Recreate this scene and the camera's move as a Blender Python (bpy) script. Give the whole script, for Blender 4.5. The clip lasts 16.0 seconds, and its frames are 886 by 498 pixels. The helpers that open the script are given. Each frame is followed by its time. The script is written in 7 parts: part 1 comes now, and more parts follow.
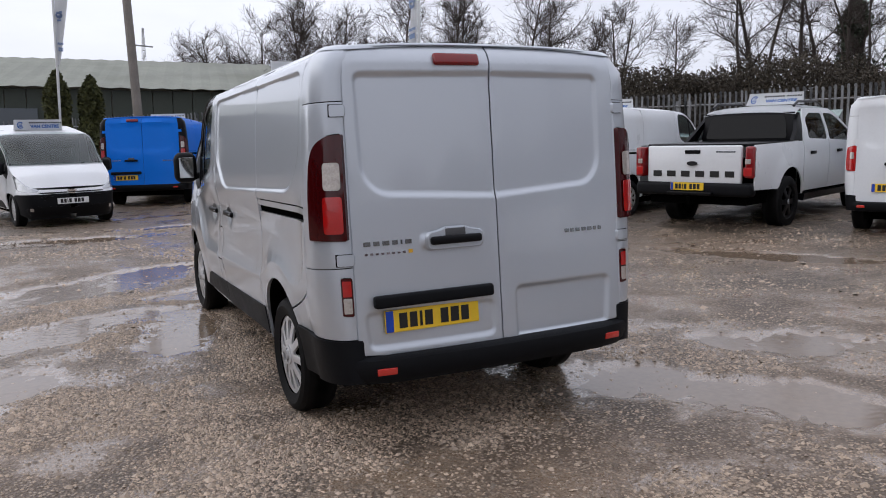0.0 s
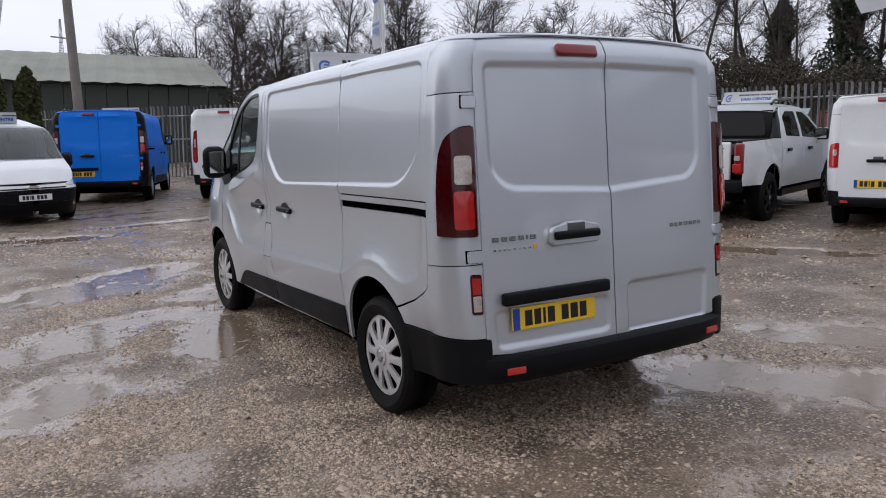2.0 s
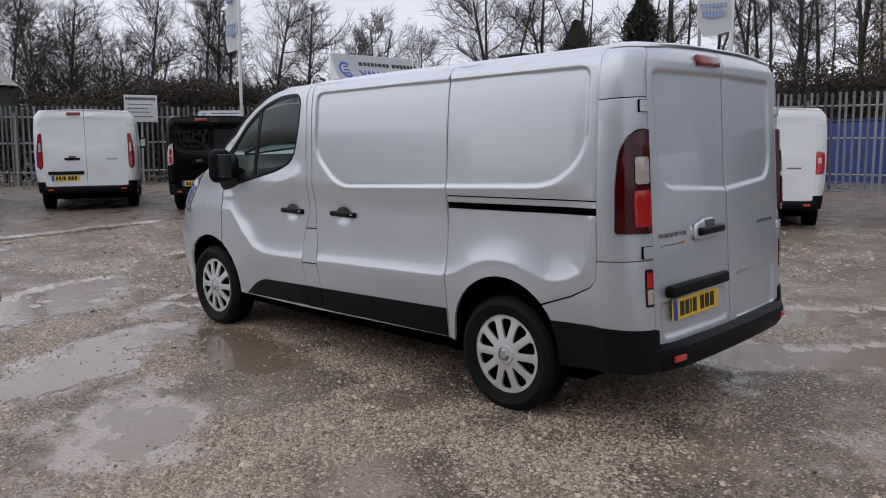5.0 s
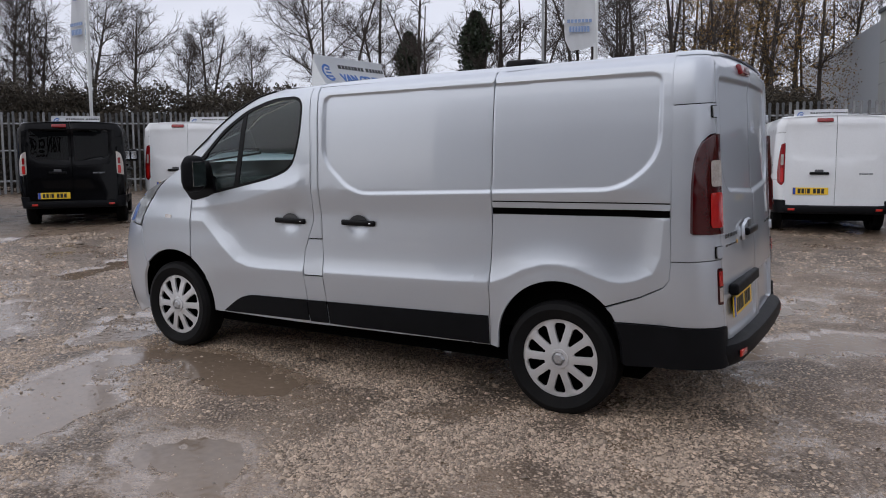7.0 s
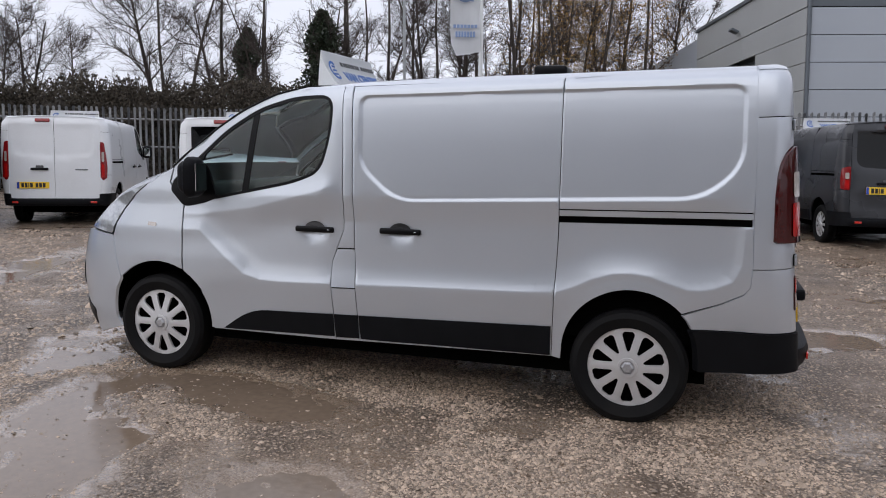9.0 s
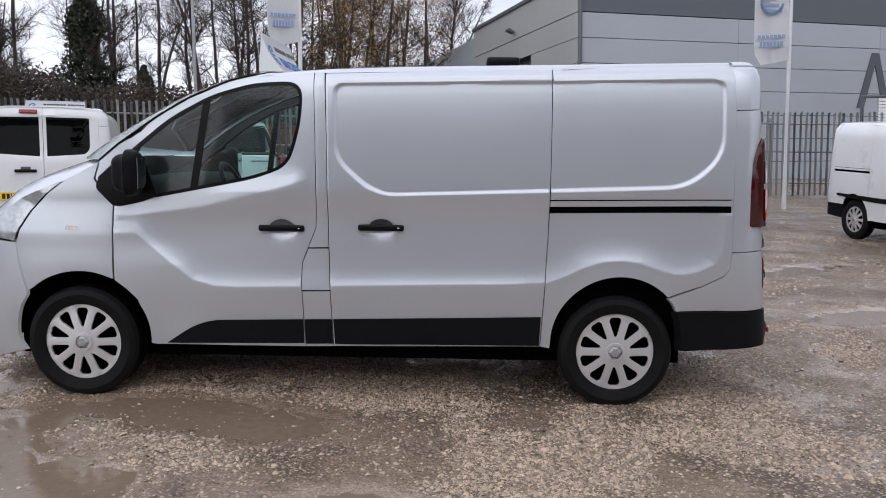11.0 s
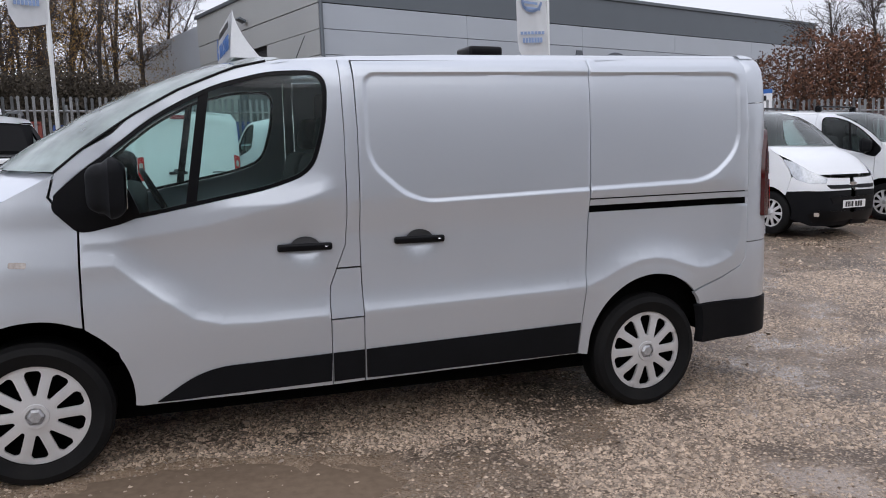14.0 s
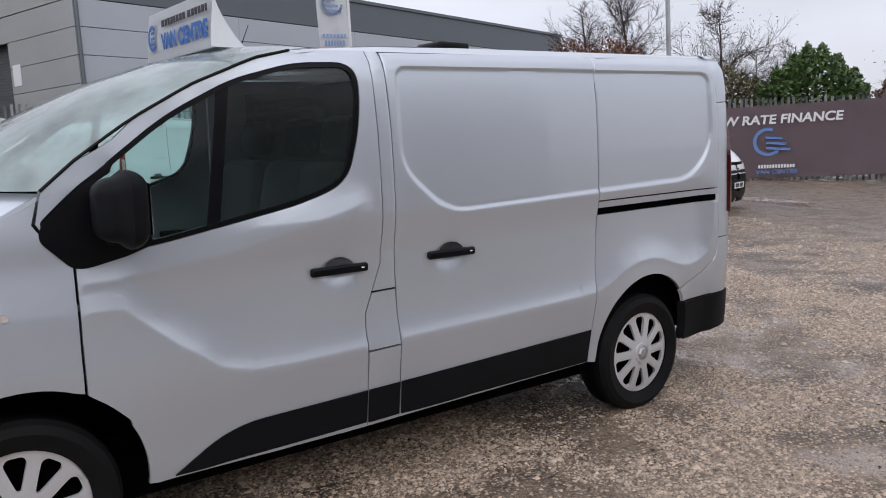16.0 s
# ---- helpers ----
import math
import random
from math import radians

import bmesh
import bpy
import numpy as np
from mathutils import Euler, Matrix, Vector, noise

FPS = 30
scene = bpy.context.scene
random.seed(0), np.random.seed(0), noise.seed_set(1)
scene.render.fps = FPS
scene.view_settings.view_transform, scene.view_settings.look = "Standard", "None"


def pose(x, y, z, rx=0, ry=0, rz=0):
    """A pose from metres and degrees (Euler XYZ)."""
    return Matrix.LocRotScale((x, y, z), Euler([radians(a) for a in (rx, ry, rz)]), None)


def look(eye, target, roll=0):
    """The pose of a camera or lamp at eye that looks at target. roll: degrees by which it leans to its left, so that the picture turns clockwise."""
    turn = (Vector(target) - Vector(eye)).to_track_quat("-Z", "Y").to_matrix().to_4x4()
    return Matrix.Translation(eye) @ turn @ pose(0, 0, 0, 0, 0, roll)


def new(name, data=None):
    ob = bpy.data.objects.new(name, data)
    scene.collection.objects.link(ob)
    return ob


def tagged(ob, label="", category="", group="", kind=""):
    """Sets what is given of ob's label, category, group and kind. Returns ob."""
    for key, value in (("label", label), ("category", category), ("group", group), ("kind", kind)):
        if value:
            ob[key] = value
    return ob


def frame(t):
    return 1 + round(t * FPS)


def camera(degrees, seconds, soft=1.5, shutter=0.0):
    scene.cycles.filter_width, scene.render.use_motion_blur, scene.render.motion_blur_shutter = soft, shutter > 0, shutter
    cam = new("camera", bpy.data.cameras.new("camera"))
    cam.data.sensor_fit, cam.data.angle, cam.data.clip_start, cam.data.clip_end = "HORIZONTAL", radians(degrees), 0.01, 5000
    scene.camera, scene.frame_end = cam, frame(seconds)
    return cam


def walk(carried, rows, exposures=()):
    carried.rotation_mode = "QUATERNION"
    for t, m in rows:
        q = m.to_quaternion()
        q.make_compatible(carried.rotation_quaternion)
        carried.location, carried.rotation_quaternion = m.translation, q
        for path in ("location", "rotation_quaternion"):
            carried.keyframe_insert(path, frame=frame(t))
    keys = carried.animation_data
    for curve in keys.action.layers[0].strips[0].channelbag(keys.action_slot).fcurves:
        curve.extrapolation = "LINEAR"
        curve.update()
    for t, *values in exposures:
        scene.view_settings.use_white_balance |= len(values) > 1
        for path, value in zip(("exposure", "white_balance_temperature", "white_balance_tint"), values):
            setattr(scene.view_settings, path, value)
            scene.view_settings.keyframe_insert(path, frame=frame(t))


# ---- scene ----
from mathutils.geometry import delaunay_2d_cdt

# ---- camera ----
cam = camera(58.4, 16.0, 1.0)
METRES, EYE, TURN = 10.1, 1.42, -27.0
START = (-2.148, -3.441)
ROWS = [
    (0.0, 0.0, 0.0, 0.0, -0.04, -6.3, 0.33),
    (0.5, -0.0156, 0.0137, -0.0016, -0.25, -6.34, 0.46),
    (1.0, -0.0362, 0.0213, -0.0004, -0.86, -6.52, 0.4),
    (1.5, -0.0661, 0.015, -0.0009, -3.17, -6.51, 0.34),
    (2.0, -0.0936, 0.0151, -0.0016, -5.24, -6.51, 0.2),
    (2.5, -0.1252, 0.0224, -0.0015, -7.81, -6.49, 0.16),
    (3.0, -0.1567, 0.0206, -0.004, -11.4, -6.42, -0.19),
    (3.5, -0.1867, 0.0216, -0.0033, -13.75, -6.3, -0.46),
    (6.0, -0.3309, 0.0769, -0.0059, -27.1, -5.74, 0.43),
    (6.5, -0.3602, 0.0931, -0.0054, -31.09, -5.59, 0.37),
    (7.0, -0.382, 0.1156, -0.0067, -33.32, -5.3, 0.5),
    (7.5, -0.4033, 0.139, -0.0042, -35.89, -5.2, 0.5),
    (8.0, -0.4347, 0.1602, -0.0058, -39.41, -5.0, 0.43),
    (8.5, -0.4552, 0.1826, -0.0053, -43.1, -5.02, 0.09),
    (9.0, -0.473, 0.2169, -0.0032, -45.93, -5.24, -0.11),
    (9.5, -0.4942, 0.2419, -0.0048, -50.86, -5.36, -0.53),
    (12.0, -0.5464, 0.3867, 0.0003, -68.13, -6.1, 1.79),
    (12.5, -0.5495, 0.4177, 0.0032, -71.47, -6.29, 2.1),
    (13.0, -0.5566, 0.4478, 0.0033, -76.82, -6.58, 2.19),
    (13.5, -0.5489, 0.4756, 0.0019, -80.3, -6.63, 2.12),
    (14.0, -0.5369, 0.5054, 0.0046, -83.44, -6.76, 2.17),
    (14.5, -0.5335, 0.5387, 0.0056, -88.77, -6.85, 2.16),
    (15.0, -0.523, 0.567, 0.0059, -92.03, -6.95, 3.02),
    (15.5, -0.5028, 0.5975, 0.0097, -95.66, -7.11, 3.56),
    (16.0, -0.4935, 0.6297, 0.0097, -100.91, -7.21, 3.33),
]
walk(cam, [(t, pose(START[0], START[1], EYE, 0, 0, TURN) @ pose(METRES * x, METRES * y, METRES * z, 90 + pitch, roll, yaw)) for t, x, y, z, yaw, pitch, roll in ROWS],
     [(0.0, 0.22), (3.5, 0.12), (6.5, 0.10), (7.5, 0.09), (8.5, 0.12), (9.0, 0.28), (9.5, 0.37), (12.5, 0.48), (14.0, 0.46), (16.0, 0.40)])

# ---- sky and sun: overcast ----
SUN_EL, SUN_AZ = 34.0, -70.0
world = bpy.data.worlds.new("overcast")
scene.world = world
world.use_nodes = True
wn, wl = world.node_tree.nodes, world.node_tree.links
wn.clear()
w_out, w_bg = wn.new("ShaderNodeOutputWorld"), wn.new("ShaderNodeBackground")
w_sky = wn.new("ShaderNodeTexSky")
w_sky.sky_type, w_sky.sun_disc = "NISHITA", False
w_sky.sun_elevation, w_sky.sun_rotation = radians(SUN_EL), radians(SUN_AZ)
w_co, w_map, w_noise, w_ramp, w_mix = (wn.new(k) for k in ("ShaderNodeTexCoord", "ShaderNodeMapping", "ShaderNodeTexNoise", "ShaderNodeValToRGB", "ShaderNodeMix"))
w_map.inputs["Scale"].default_value = (1.0, 1.0, 3.2)
w_noise.inputs["Scale"].default_value, w_noise.inputs["Detail"].default_value = 2.2, 6.0
w_ramp.color_ramp.elements[0].position, w_ramp.color_ramp.elements[0].color = 0.30, (6.95, 7.1, 8.1, 1)
w_ramp.color_ramp.elements[1].position, w_ramp.color_ramp.elements[1].color = 0.72, (9.05, 9.2, 10.35, 1)
w_mix.data_type = "RGBA"
w_mix.inputs[0].default_value = 0.9
wl.new(w_co.outputs["Generated"], w_map.inputs["Vector"])
wl.new(w_map.outputs["Vector"], w_noise.inputs["Vector"])
wl.new(w_noise.outputs["Fac"], w_ramp.inputs["Fac"])
wl.new(w_sky.outputs["Color"], w_mix.inputs[6])
wl.new(w_ramp.outputs["Color"], w_mix.inputs[7])
w_sep, w_rise, w_scale = wn.new("ShaderNodeSeparateXYZ"), wn.new("ShaderNodeMapRange"), wn.new("ShaderNodeVectorMath")
w_rise.inputs["From Min"].default_value, w_rise.inputs["From Max"].default_value = 0.0, 1.0
w_rise.inputs["To Min"].default_value, w_rise.inputs["To Max"].default_value = 0.90, 1.27
w_scale.operation = "SCALE"
wl.new(w_co.outputs["Generated"], w_sep.inputs["Vector"])
wl.new(w_sep.outputs["Z"], w_rise.inputs["Value"])
wl.new(w_mix.outputs[2], w_scale.inputs[0])
w_side, w_both = wn.new("ShaderNodeMath"), wn.new("ShaderNodeMath")
w_side.operation, w_both.operation = "MULTIPLY_ADD", "MULTIPLY"
w_side.inputs[1].default_value, w_side.inputs[2].default_value = 0.18, 0.935
wl.new(w_sep.outputs["Y"], w_side.inputs[0])
wl.new(w_side.outputs[0], w_both.inputs[0])
wl.new(w_rise.outputs["Result"], w_both.inputs[1])
wl.new(w_both.outputs[0], w_scale.inputs["Scale"])
wl.new(w_scale.outputs["Vector"], w_bg.inputs["Color"])
w_bg.inputs["Strength"].default_value = 0.1
wl.new(w_bg.outputs["Background"], w_out.inputs["Surface"])

sun = new("sun", bpy.data.lights.new("sun", "SUN"))
sun.data.energy, sun.data.angle, sun.data.color = 0.6, radians(85), (1.0, 0.97, 0.93)
s_az, s_el = radians(SUN_AZ), radians(SUN_EL)
sun.matrix_world = look((0, 0, 30), (-30 * math.sin(s_az) * math.cos(s_el), -30 * math.cos(s_az) * math.cos(s_el), 30 - 30 * math.sin(s_el)))


# ---- materials ----
def material(name, base, rough=0.5, metal=0.0, vary=0.15, scale=6.0, grain=60.0, bump=0.0, coat=0.0, island=0.0, per_object=0.0, spec=0.5, dirt=None, dirt_amount=0.0, emit=0.0):
    """A surface with variation at two scales: broad stains and fine grain."""
    m = bpy.data.materials.new(name)
    m.use_nodes = True
    n, k = m.node_tree.nodes, m.node_tree.links
    b = n["Principled BSDF"]
    co = n.new("ShaderNodeTexCoord")
    big, fine = n.new("ShaderNodeTexNoise"), n.new("ShaderNodeTexNoise")
    big.inputs["Scale"].default_value, big.inputs["Detail"].default_value = scale, 5.0
    fine.inputs["Scale"].default_value, fine.inputs["Detail"].default_value = grain, 3.0
    for tex in (big, fine):
        k.new(co.outputs["Object"], tex.inputs["Vector"])
    add = n.new("ShaderNodeMath")
    add.operation = "ADD"
    k.new(big.outputs["Fac"], add.inputs[0])
    k.new(fine.outputs["Fac"], add.inputs[1])
    span = n.new("ShaderNodeMapRange")
    span.inputs["From Min"].default_value, span.inputs["From Max"].default_value = 0.6, 1.4
    span.inputs["To Min"].default_value, span.inputs["To Max"].default_value = 1.0 - vary, 1.0 + vary
    k.new(add.outputs[0], span.inputs["Value"])
    value = span.outputs["Result"]
    for amount, kind, out in ((island, "ShaderNodeNewGeometry", "Random Per Island"), (per_object, "ShaderNodeObjectInfo", "Random")):
        if amount:
            g, r, mul = n.new(kind), n.new("ShaderNodeMapRange"), n.new("ShaderNodeMath")
            r.inputs["To Min"].default_value, r.inputs["To Max"].default_value = 1.0 - amount, 1.0 + amount
            mul.operation = "MULTIPLY"
            k.new(g.outputs[out], r.inputs["Value"])
            k.new(value, mul.inputs[0])
            k.new(r.outputs["Result"], mul.inputs[1])
            value = mul.outputs[0]
    tint = n.new("ShaderNodeVectorMath")
    tint.operation = "SCALE"
    tint.inputs[0].default_value = base
    k.new(value, tint.inputs["Scale"])
    colour = tint.outputs["Vector"]
    if dirt:
        stain, ramp, mix = n.new("ShaderNodeTexNoise"), n.new("ShaderNodeMapRange"), n.new("ShaderNodeMix")
        stain.inputs["Scale"].default_value, stain.inputs["Detail"].default_value = scale * 0.7, 8.0
        k.new(co.outputs["Object"], stain.inputs["Vector"])
        ramp.inputs["From Min"].default_value, ramp.inputs["From Max"].default_value = 0.5, 0.75
        ramp.inputs["To Max"].default_value = dirt_amount
        k.new(stain.outputs["Fac"], ramp.inputs["Value"])
        mix.data_type = "RGBA"
        mix.inputs[7].default_value = (*dirt, 1)
        k.new(ramp.outputs["Result"], mix.inputs[0])
        k.new(colour, mix.inputs[6])
        colour = mix.outputs[2]
    k.new(colour, b.inputs["Base Color"])
    rr = n.new("ShaderNodeMapRange")
    rr.inputs["To Min"].default_value, rr.inputs["To Max"].default_value = max(0.02, rough - 0.07), min(1.0, rough + 0.07)
    k.new(big.outputs["Fac"], rr.inputs["Value"])
    k.new(rr.outputs["Result"], b.inputs["Roughness"])
    b.inputs["Metallic"].default_value = metal
    b.inputs["Specular IOR Level"].default_value = spec
    b.inputs["Coat Weight"].default_value, b.inputs["Coat Roughness"].default_value = coat, 0.025
    if emit:
        k.new(colour, b.inputs["Emission Color"])
        b.inputs["Emission Strength"].default_value = emit
    if bump:
        bp = n.new("ShaderNodeBump")
        bp.inputs["Strength"].default_value, bp.inputs["Distance"].default_value = 0.6, bump
        k.new(fine.outputs["Fac"], bp.inputs["Height"])
        k.new(bp.outputs["Normal"], b.inputs["Normal"])
    return m


def glass_material(name, tint, rough=0.02, drops=False, fog=0.0):
    m = bpy.data.materials.new(name)
    m.use_nodes = True
    n, k = m.node_tree.nodes, m.node_tree.links
    n.clear()
    out, mix, clear, gloss, fres = (n.new(t) for t in ("ShaderNodeOutputMaterial", "ShaderNodeMixShader", "ShaderNodeBsdfTransparent", "ShaderNodeBsdfGlossy", "ShaderNodeFresnel"))
    clear.inputs["Color"].default_value = (*tint, 1)
    gloss.inputs["Roughness"].default_value = rough
    fres.inputs["IOR"].default_value = 1.5
    if drops:
        co, v, bp = n.new("ShaderNodeTexCoord"), n.new("ShaderNodeTexVoronoi"), n.new("ShaderNodeBump")
        cut = n.new("ShaderNodeMapRange")
        v.inputs["Scale"].default_value = 110.0
        cut.inputs["From Min"].default_value, cut.inputs["From Max"].default_value = 0.12, 0.36
        cut.inputs["To Min"].default_value, cut.inputs["To Max"].default_value = 1.0, 0.0
        bp.inputs["Strength"].default_value, bp.inputs["Distance"].default_value = 0.12, 0.004
        k.new(co.outputs["Object"], v.inputs["Vector"])
        k.new(v.outputs["Distance"], cut.inputs["Value"])
        k.new(cut.outputs["Result"], bp.inputs["Height"])
        k.new(bp.outputs["Normal"], gloss.inputs["Normal"])
    k.new(fres.outputs["Fac"], mix.inputs["Fac"])
    if fog:
        mist, haze = n.new("ShaderNodeMixShader"), n.new("ShaderNodeBsdfDiffuse")
        co2, nz, rg = n.new("ShaderNodeTexCoord"), n.new("ShaderNodeTexNoise"), n.new("ShaderNodeMapRange")
        haze.inputs["Color"].default_value = (0.66, 0.80, 0.77, 1)
        nz.inputs["Scale"].default_value, nz.inputs["Detail"].default_value = 3.0, 6.0
        rg.inputs["From Min"].default_value, rg.inputs["From Max"].default_value = 0.3, 0.7
        rg.inputs["To Min"].default_value, rg.inputs["To Max"].default_value = fog * 0.5, fog * 1.5
        k.new(co2.outputs["Object"], nz.inputs["Vector"])
        k.new(nz.outputs["Fac"], rg.inputs["Value"])
        k.new(rg.outputs["Result"], mist.inputs["Fac"])
        k.new(clear.outputs["BSDF"], mist.inputs[1])
        through_light, both = n.new("ShaderNodeBsdfTranslucent"), n.new("ShaderNodeMixShader")
        through_light.inputs["Color"].default_value = (0.62, 0.74, 0.71, 1)
        k.new(haze.outputs["BSDF"], both.inputs[1])
        k.new(through_light.outputs["BSDF"], both.inputs[2])
        k.new(both.outputs["Shader"], mist.inputs[2])
        k.new(mist.outputs["Shader"], mix.inputs[1])
    else:
        k.new(clear.outputs["BSDF"], mix.inputs[1])
    k.new(gloss.outputs["BSDF"], mix.inputs[2])
    k.new(mix.outputs["Shader"], out.inputs["Surface"])
    return m


SILVER = material("silver metallic paint", (0.550, 0.586, 0.634), 0.36, 0.50, 0.03, 1.2, 900.0, coat=1.0)
WHITE = material("white vehicle paint", (0.76, 0.78, 0.80), 0.3, 0.0, 0.03, 1.5, 40.0, coat=0.6, dirt=(0.5, 0.48, 0.45), dirt_amount=0.25)
BLUE = material("bright blue vehicle paint", (0.0, 0.17, 0.72), 0.4, 0.0, 0.04, 1.5, 40.0, coat=0.12, spec=0.2)
BLACKP = material("black vehicle paint", (0.003, 0.003, 0.0035), 0.10, 0.0, 0.1, 1.5, 40.0, spec=0.2)
GREYP = material("dark grey metallic paint", (0.035, 0.037, 0.042), 0.28, 0.3, 0.05, 1.5, 40.0, coat=0.3)
PLASTIC = material("textured black plastic", (0.007, 0.0075, 0.009), 0.5, 0.0, 0.2, 8.0, 700.0, bump=0.0006, spec=0.11)
SATIN = material("satin black plastic", (0.004, 0.004, 0.005), 0.34, 0.0, 0.1, 8.0, 200.0, spec=0.15)
RUBBER = material("tyre rubber", (0.008, 0.008, 0.0085), 0.6, 0.0, 0.25, 9.0, 260.0, bump=0.0008, spec=0.12, dirt=(0.03, 0.026, 0.022), dirt_amount=0.15)
# near-black without gloss: stands in for deep shade in arches, gaps and undersides
VOID = material("near-black underbody and recess shade", (0.003, 0.003, 0.003), 1.0, 0.0, 0.2, spec=0.0)
HUBCAP = material("painted silver wheel trim", (0.66, 0.66, 0.67), 0.36, 0.45, 0.06, 6.0, 300.0, dirt=(0.2, 0.17, 0.14), dirt_amount=0.2)
ALLOY_DARK = material("dark alloy", (0.03, 0.03, 0.033), 0.35, 0.7, 0.1)
CHROME = material("chrome", (0.75, 0.75, 0.76), 0.08, 1.0, 0.03)
HUB_BADGE = material("grey hub badge", (0.42, 0.42, 0.43), 0.35, 0.5, 0.3, 40.0, 300.0)
BADGE = material("satin chrome badge", (0.28, 0.29, 0.30), 0.25, 0.9, 0.05)
# dark grey for plates that stand for the shadow in the handle recesses
HANDLE_SHADE = material("grey handle recess shadow", (0.06, 0.06, 0.063), 0.4, 0.0, 0.1)
RED_LENS = material("red lamp lens", (0.22, 0.005, 0.007), 0.12, 0.0, 0.15, 10.0, 90.0, coat=0.4)
RED_DARK = material("smoked red lamp lens", (0.050, 0.0013, 0.002), 0.08, 0.0, 0.1, 10.0, 90.0, coat=0.2)
RED_BRIGHT = material("bright red reflector lens", (0.45, 0.007, 0.006), 0.1, 0.0, 0.2, 20.0, 220.0, coat=1.0)
ORANGE = material("orange red reflector", (0.55, 0.025, 0.015), 0.15, 0.0, 0.2, 20.0, 220.0, coat=1.0)
CLEAR_LENS = material("clear lamp lens", (0.50, 0.45, 0.41), 0.08, 0.2, 0.30, 30.0, 90.0, coat=1.0)
PLATE_Y = material("yellow reflective plate", (0.85, 0.55, 0.03), 0.35, 0.0, 0.04, 4.0, 90.0)
PLATE_W = material("white reflective plate", (0.8, 0.8, 0.8), 0.35, 0.0, 0.04, 4.0, 90.0)
PLATE_B = material("blue plate band", (0.01, 0.06, 0.42), 0.35, 0.0, 0.04)
INK = material("black print", (0.01, 0.01, 0.01), 0.4, 0.0, 0.05)
INK_BLUE = material("blue print", (0.03, 0.13, 0.42), 0.45, 0.0, 0.05)
INK_GREY = material("grey print", (0.07, 0.08, 0.095), 0.45, 0.0, 0.05)
INK_WHITE = material("white print", (0.72, 0.72, 0.72), 0.5, 0.0, 0.05)
SIGN = material("white sign board", (0.78, 0.79, 0.80), 0.4, 0.0, 0.04, 3.0, 60.0)
YELLOW = material("yellow print", (0.75, 0.42, 0.03), 0.4, 0.0, 0.05)
CABIN = material("grey cabin plastic", (0.035, 0.036, 0.038), 0.7, 0.0, 0.15, 6.0, 200.0)
FABRIC = material("dark seat fabric", (0.025, 0.025, 0.027), 0.9, 0.0, 0.25, 30.0, 500.0, bump=0.001)
GLASS = glass_material("window glass", (0.68, 0.86, 0.83), 0.012, True, 0.032)
HEADLAMP = material("clear headlamp over silver reflector", (0.46, 0.48, 0.50), 0.12, 0.55, 0.35, 11.0, 40.0, coat=1.0)
GLASS_SCREEN = glass_material("clean windscreen glass", (0.62, 0.70, 0.68), 0.02, True, 0.10)
GLASS_DARK = glass_material("privacy glass", (0.07, 0.08, 0.08), 0.02)
GLASS_CLEAR = glass_material("windscreen glass", (0.72, 0.80, 0.78), 0.03, True, 0.64)
MIRROR = material("mirror glass", (0.7, 0.72, 0.72), 0.03, 1.0, 0.02)
GALV = material("galvanised steel", (0.30, 0.31, 0.32), 0.5, 0.6, 0.18, 2.5, 40.0, per_object=0.16, dirt=(0.16, 0.12, 0.09), dirt_amount=0.4)
CLAD = material("grey composite cladding", (0.36, 0.39, 0.43), 0.45, 0.1, 0.05, 0.4, 30.0, dirt=(0.28, 0.29, 0.30), dirt_amount=0.25)
CLAD_LIGHT = material("light grey composite cladding", (0.37, 0.38, 0.375), 0.5, 0.1, 0.05, 0.4, 30.0, dirt=(0.27, 0.275, 0.27), dirt_amount=0.25)
CLAD_DARK = material("dark grey metal trim", (0.10, 0.115, 0.13), 0.45, 0.2, 0.08, 0.8, 30.0)
SHUTTER = material("roller shutter steel", (0.16, 0.17, 0.18), 0.5, 0.5, 0.1, 2.0, 40.0)
GREEN_CLAD = material("dark green sheet cladding", (0.035, 0.045, 0.035), 0.6, 0.0, 0.2, 0.5, 12.0, dirt=(0.06, 0.06, 0.05), dirt_amount=0.5)
ROOF_SHEET = material("weathered cement roof sheet", (0.25, 0.26, 0.22), 0.8, 0.0, 0.2, 0.4, 8.0, dirt=(0.17, 0.18, 0.14), dirt_amount=0.7)
BARK = material("dark wet bark", (0.050, 0.040, 0.034), 0.9, 0.0, 0.35, 1.5, 14.0, bump=0.01)
TWIG = material("brown winter twigs", (0.050, 0.038, 0.033), 0.9, 0.0, 0.3, 0.6, 5.0, island=0.3)
IVY = material("dark ivy leaves", (0.022, 0.034, 0.016), 0.5, 0.0, 0.4, 1.0, 8.0, island=0.5)
LAUREL = material("green laurel leaves", (0.06, 0.11, 0.025), 0.45, 0.0, 0.35, 1.0, 8.0, island=0.5)
GOLD = material("golden autumn leaves", (0.24, 0.14, 0.035), 0.7, 0.0, 0.35, 1.0, 8.0, island=0.6)
RUSSET = material("russet hedge leaves", (0.13, 0.06, 0.035), 0.8, 0.0, 0.35, 1.0, 8.0, island=0.6)
CONIFER = material("olive conifer foliage", (0.07, 0.075, 0.025), 0.8, 0.0, 0.35, 1.0, 8.0, island=0.5)
OLIVE = material("olive brown leaves", (0.085, 0.075, 0.03), 0.8, 0.0, 0.35, 1.0, 8.0, island=0.6)
SCRUB_DARK = material("dark brambles", (0.045, 0.038, 0.030), 0.95, 0.0, 0.4, 0.8, 8.0, island=0.5)
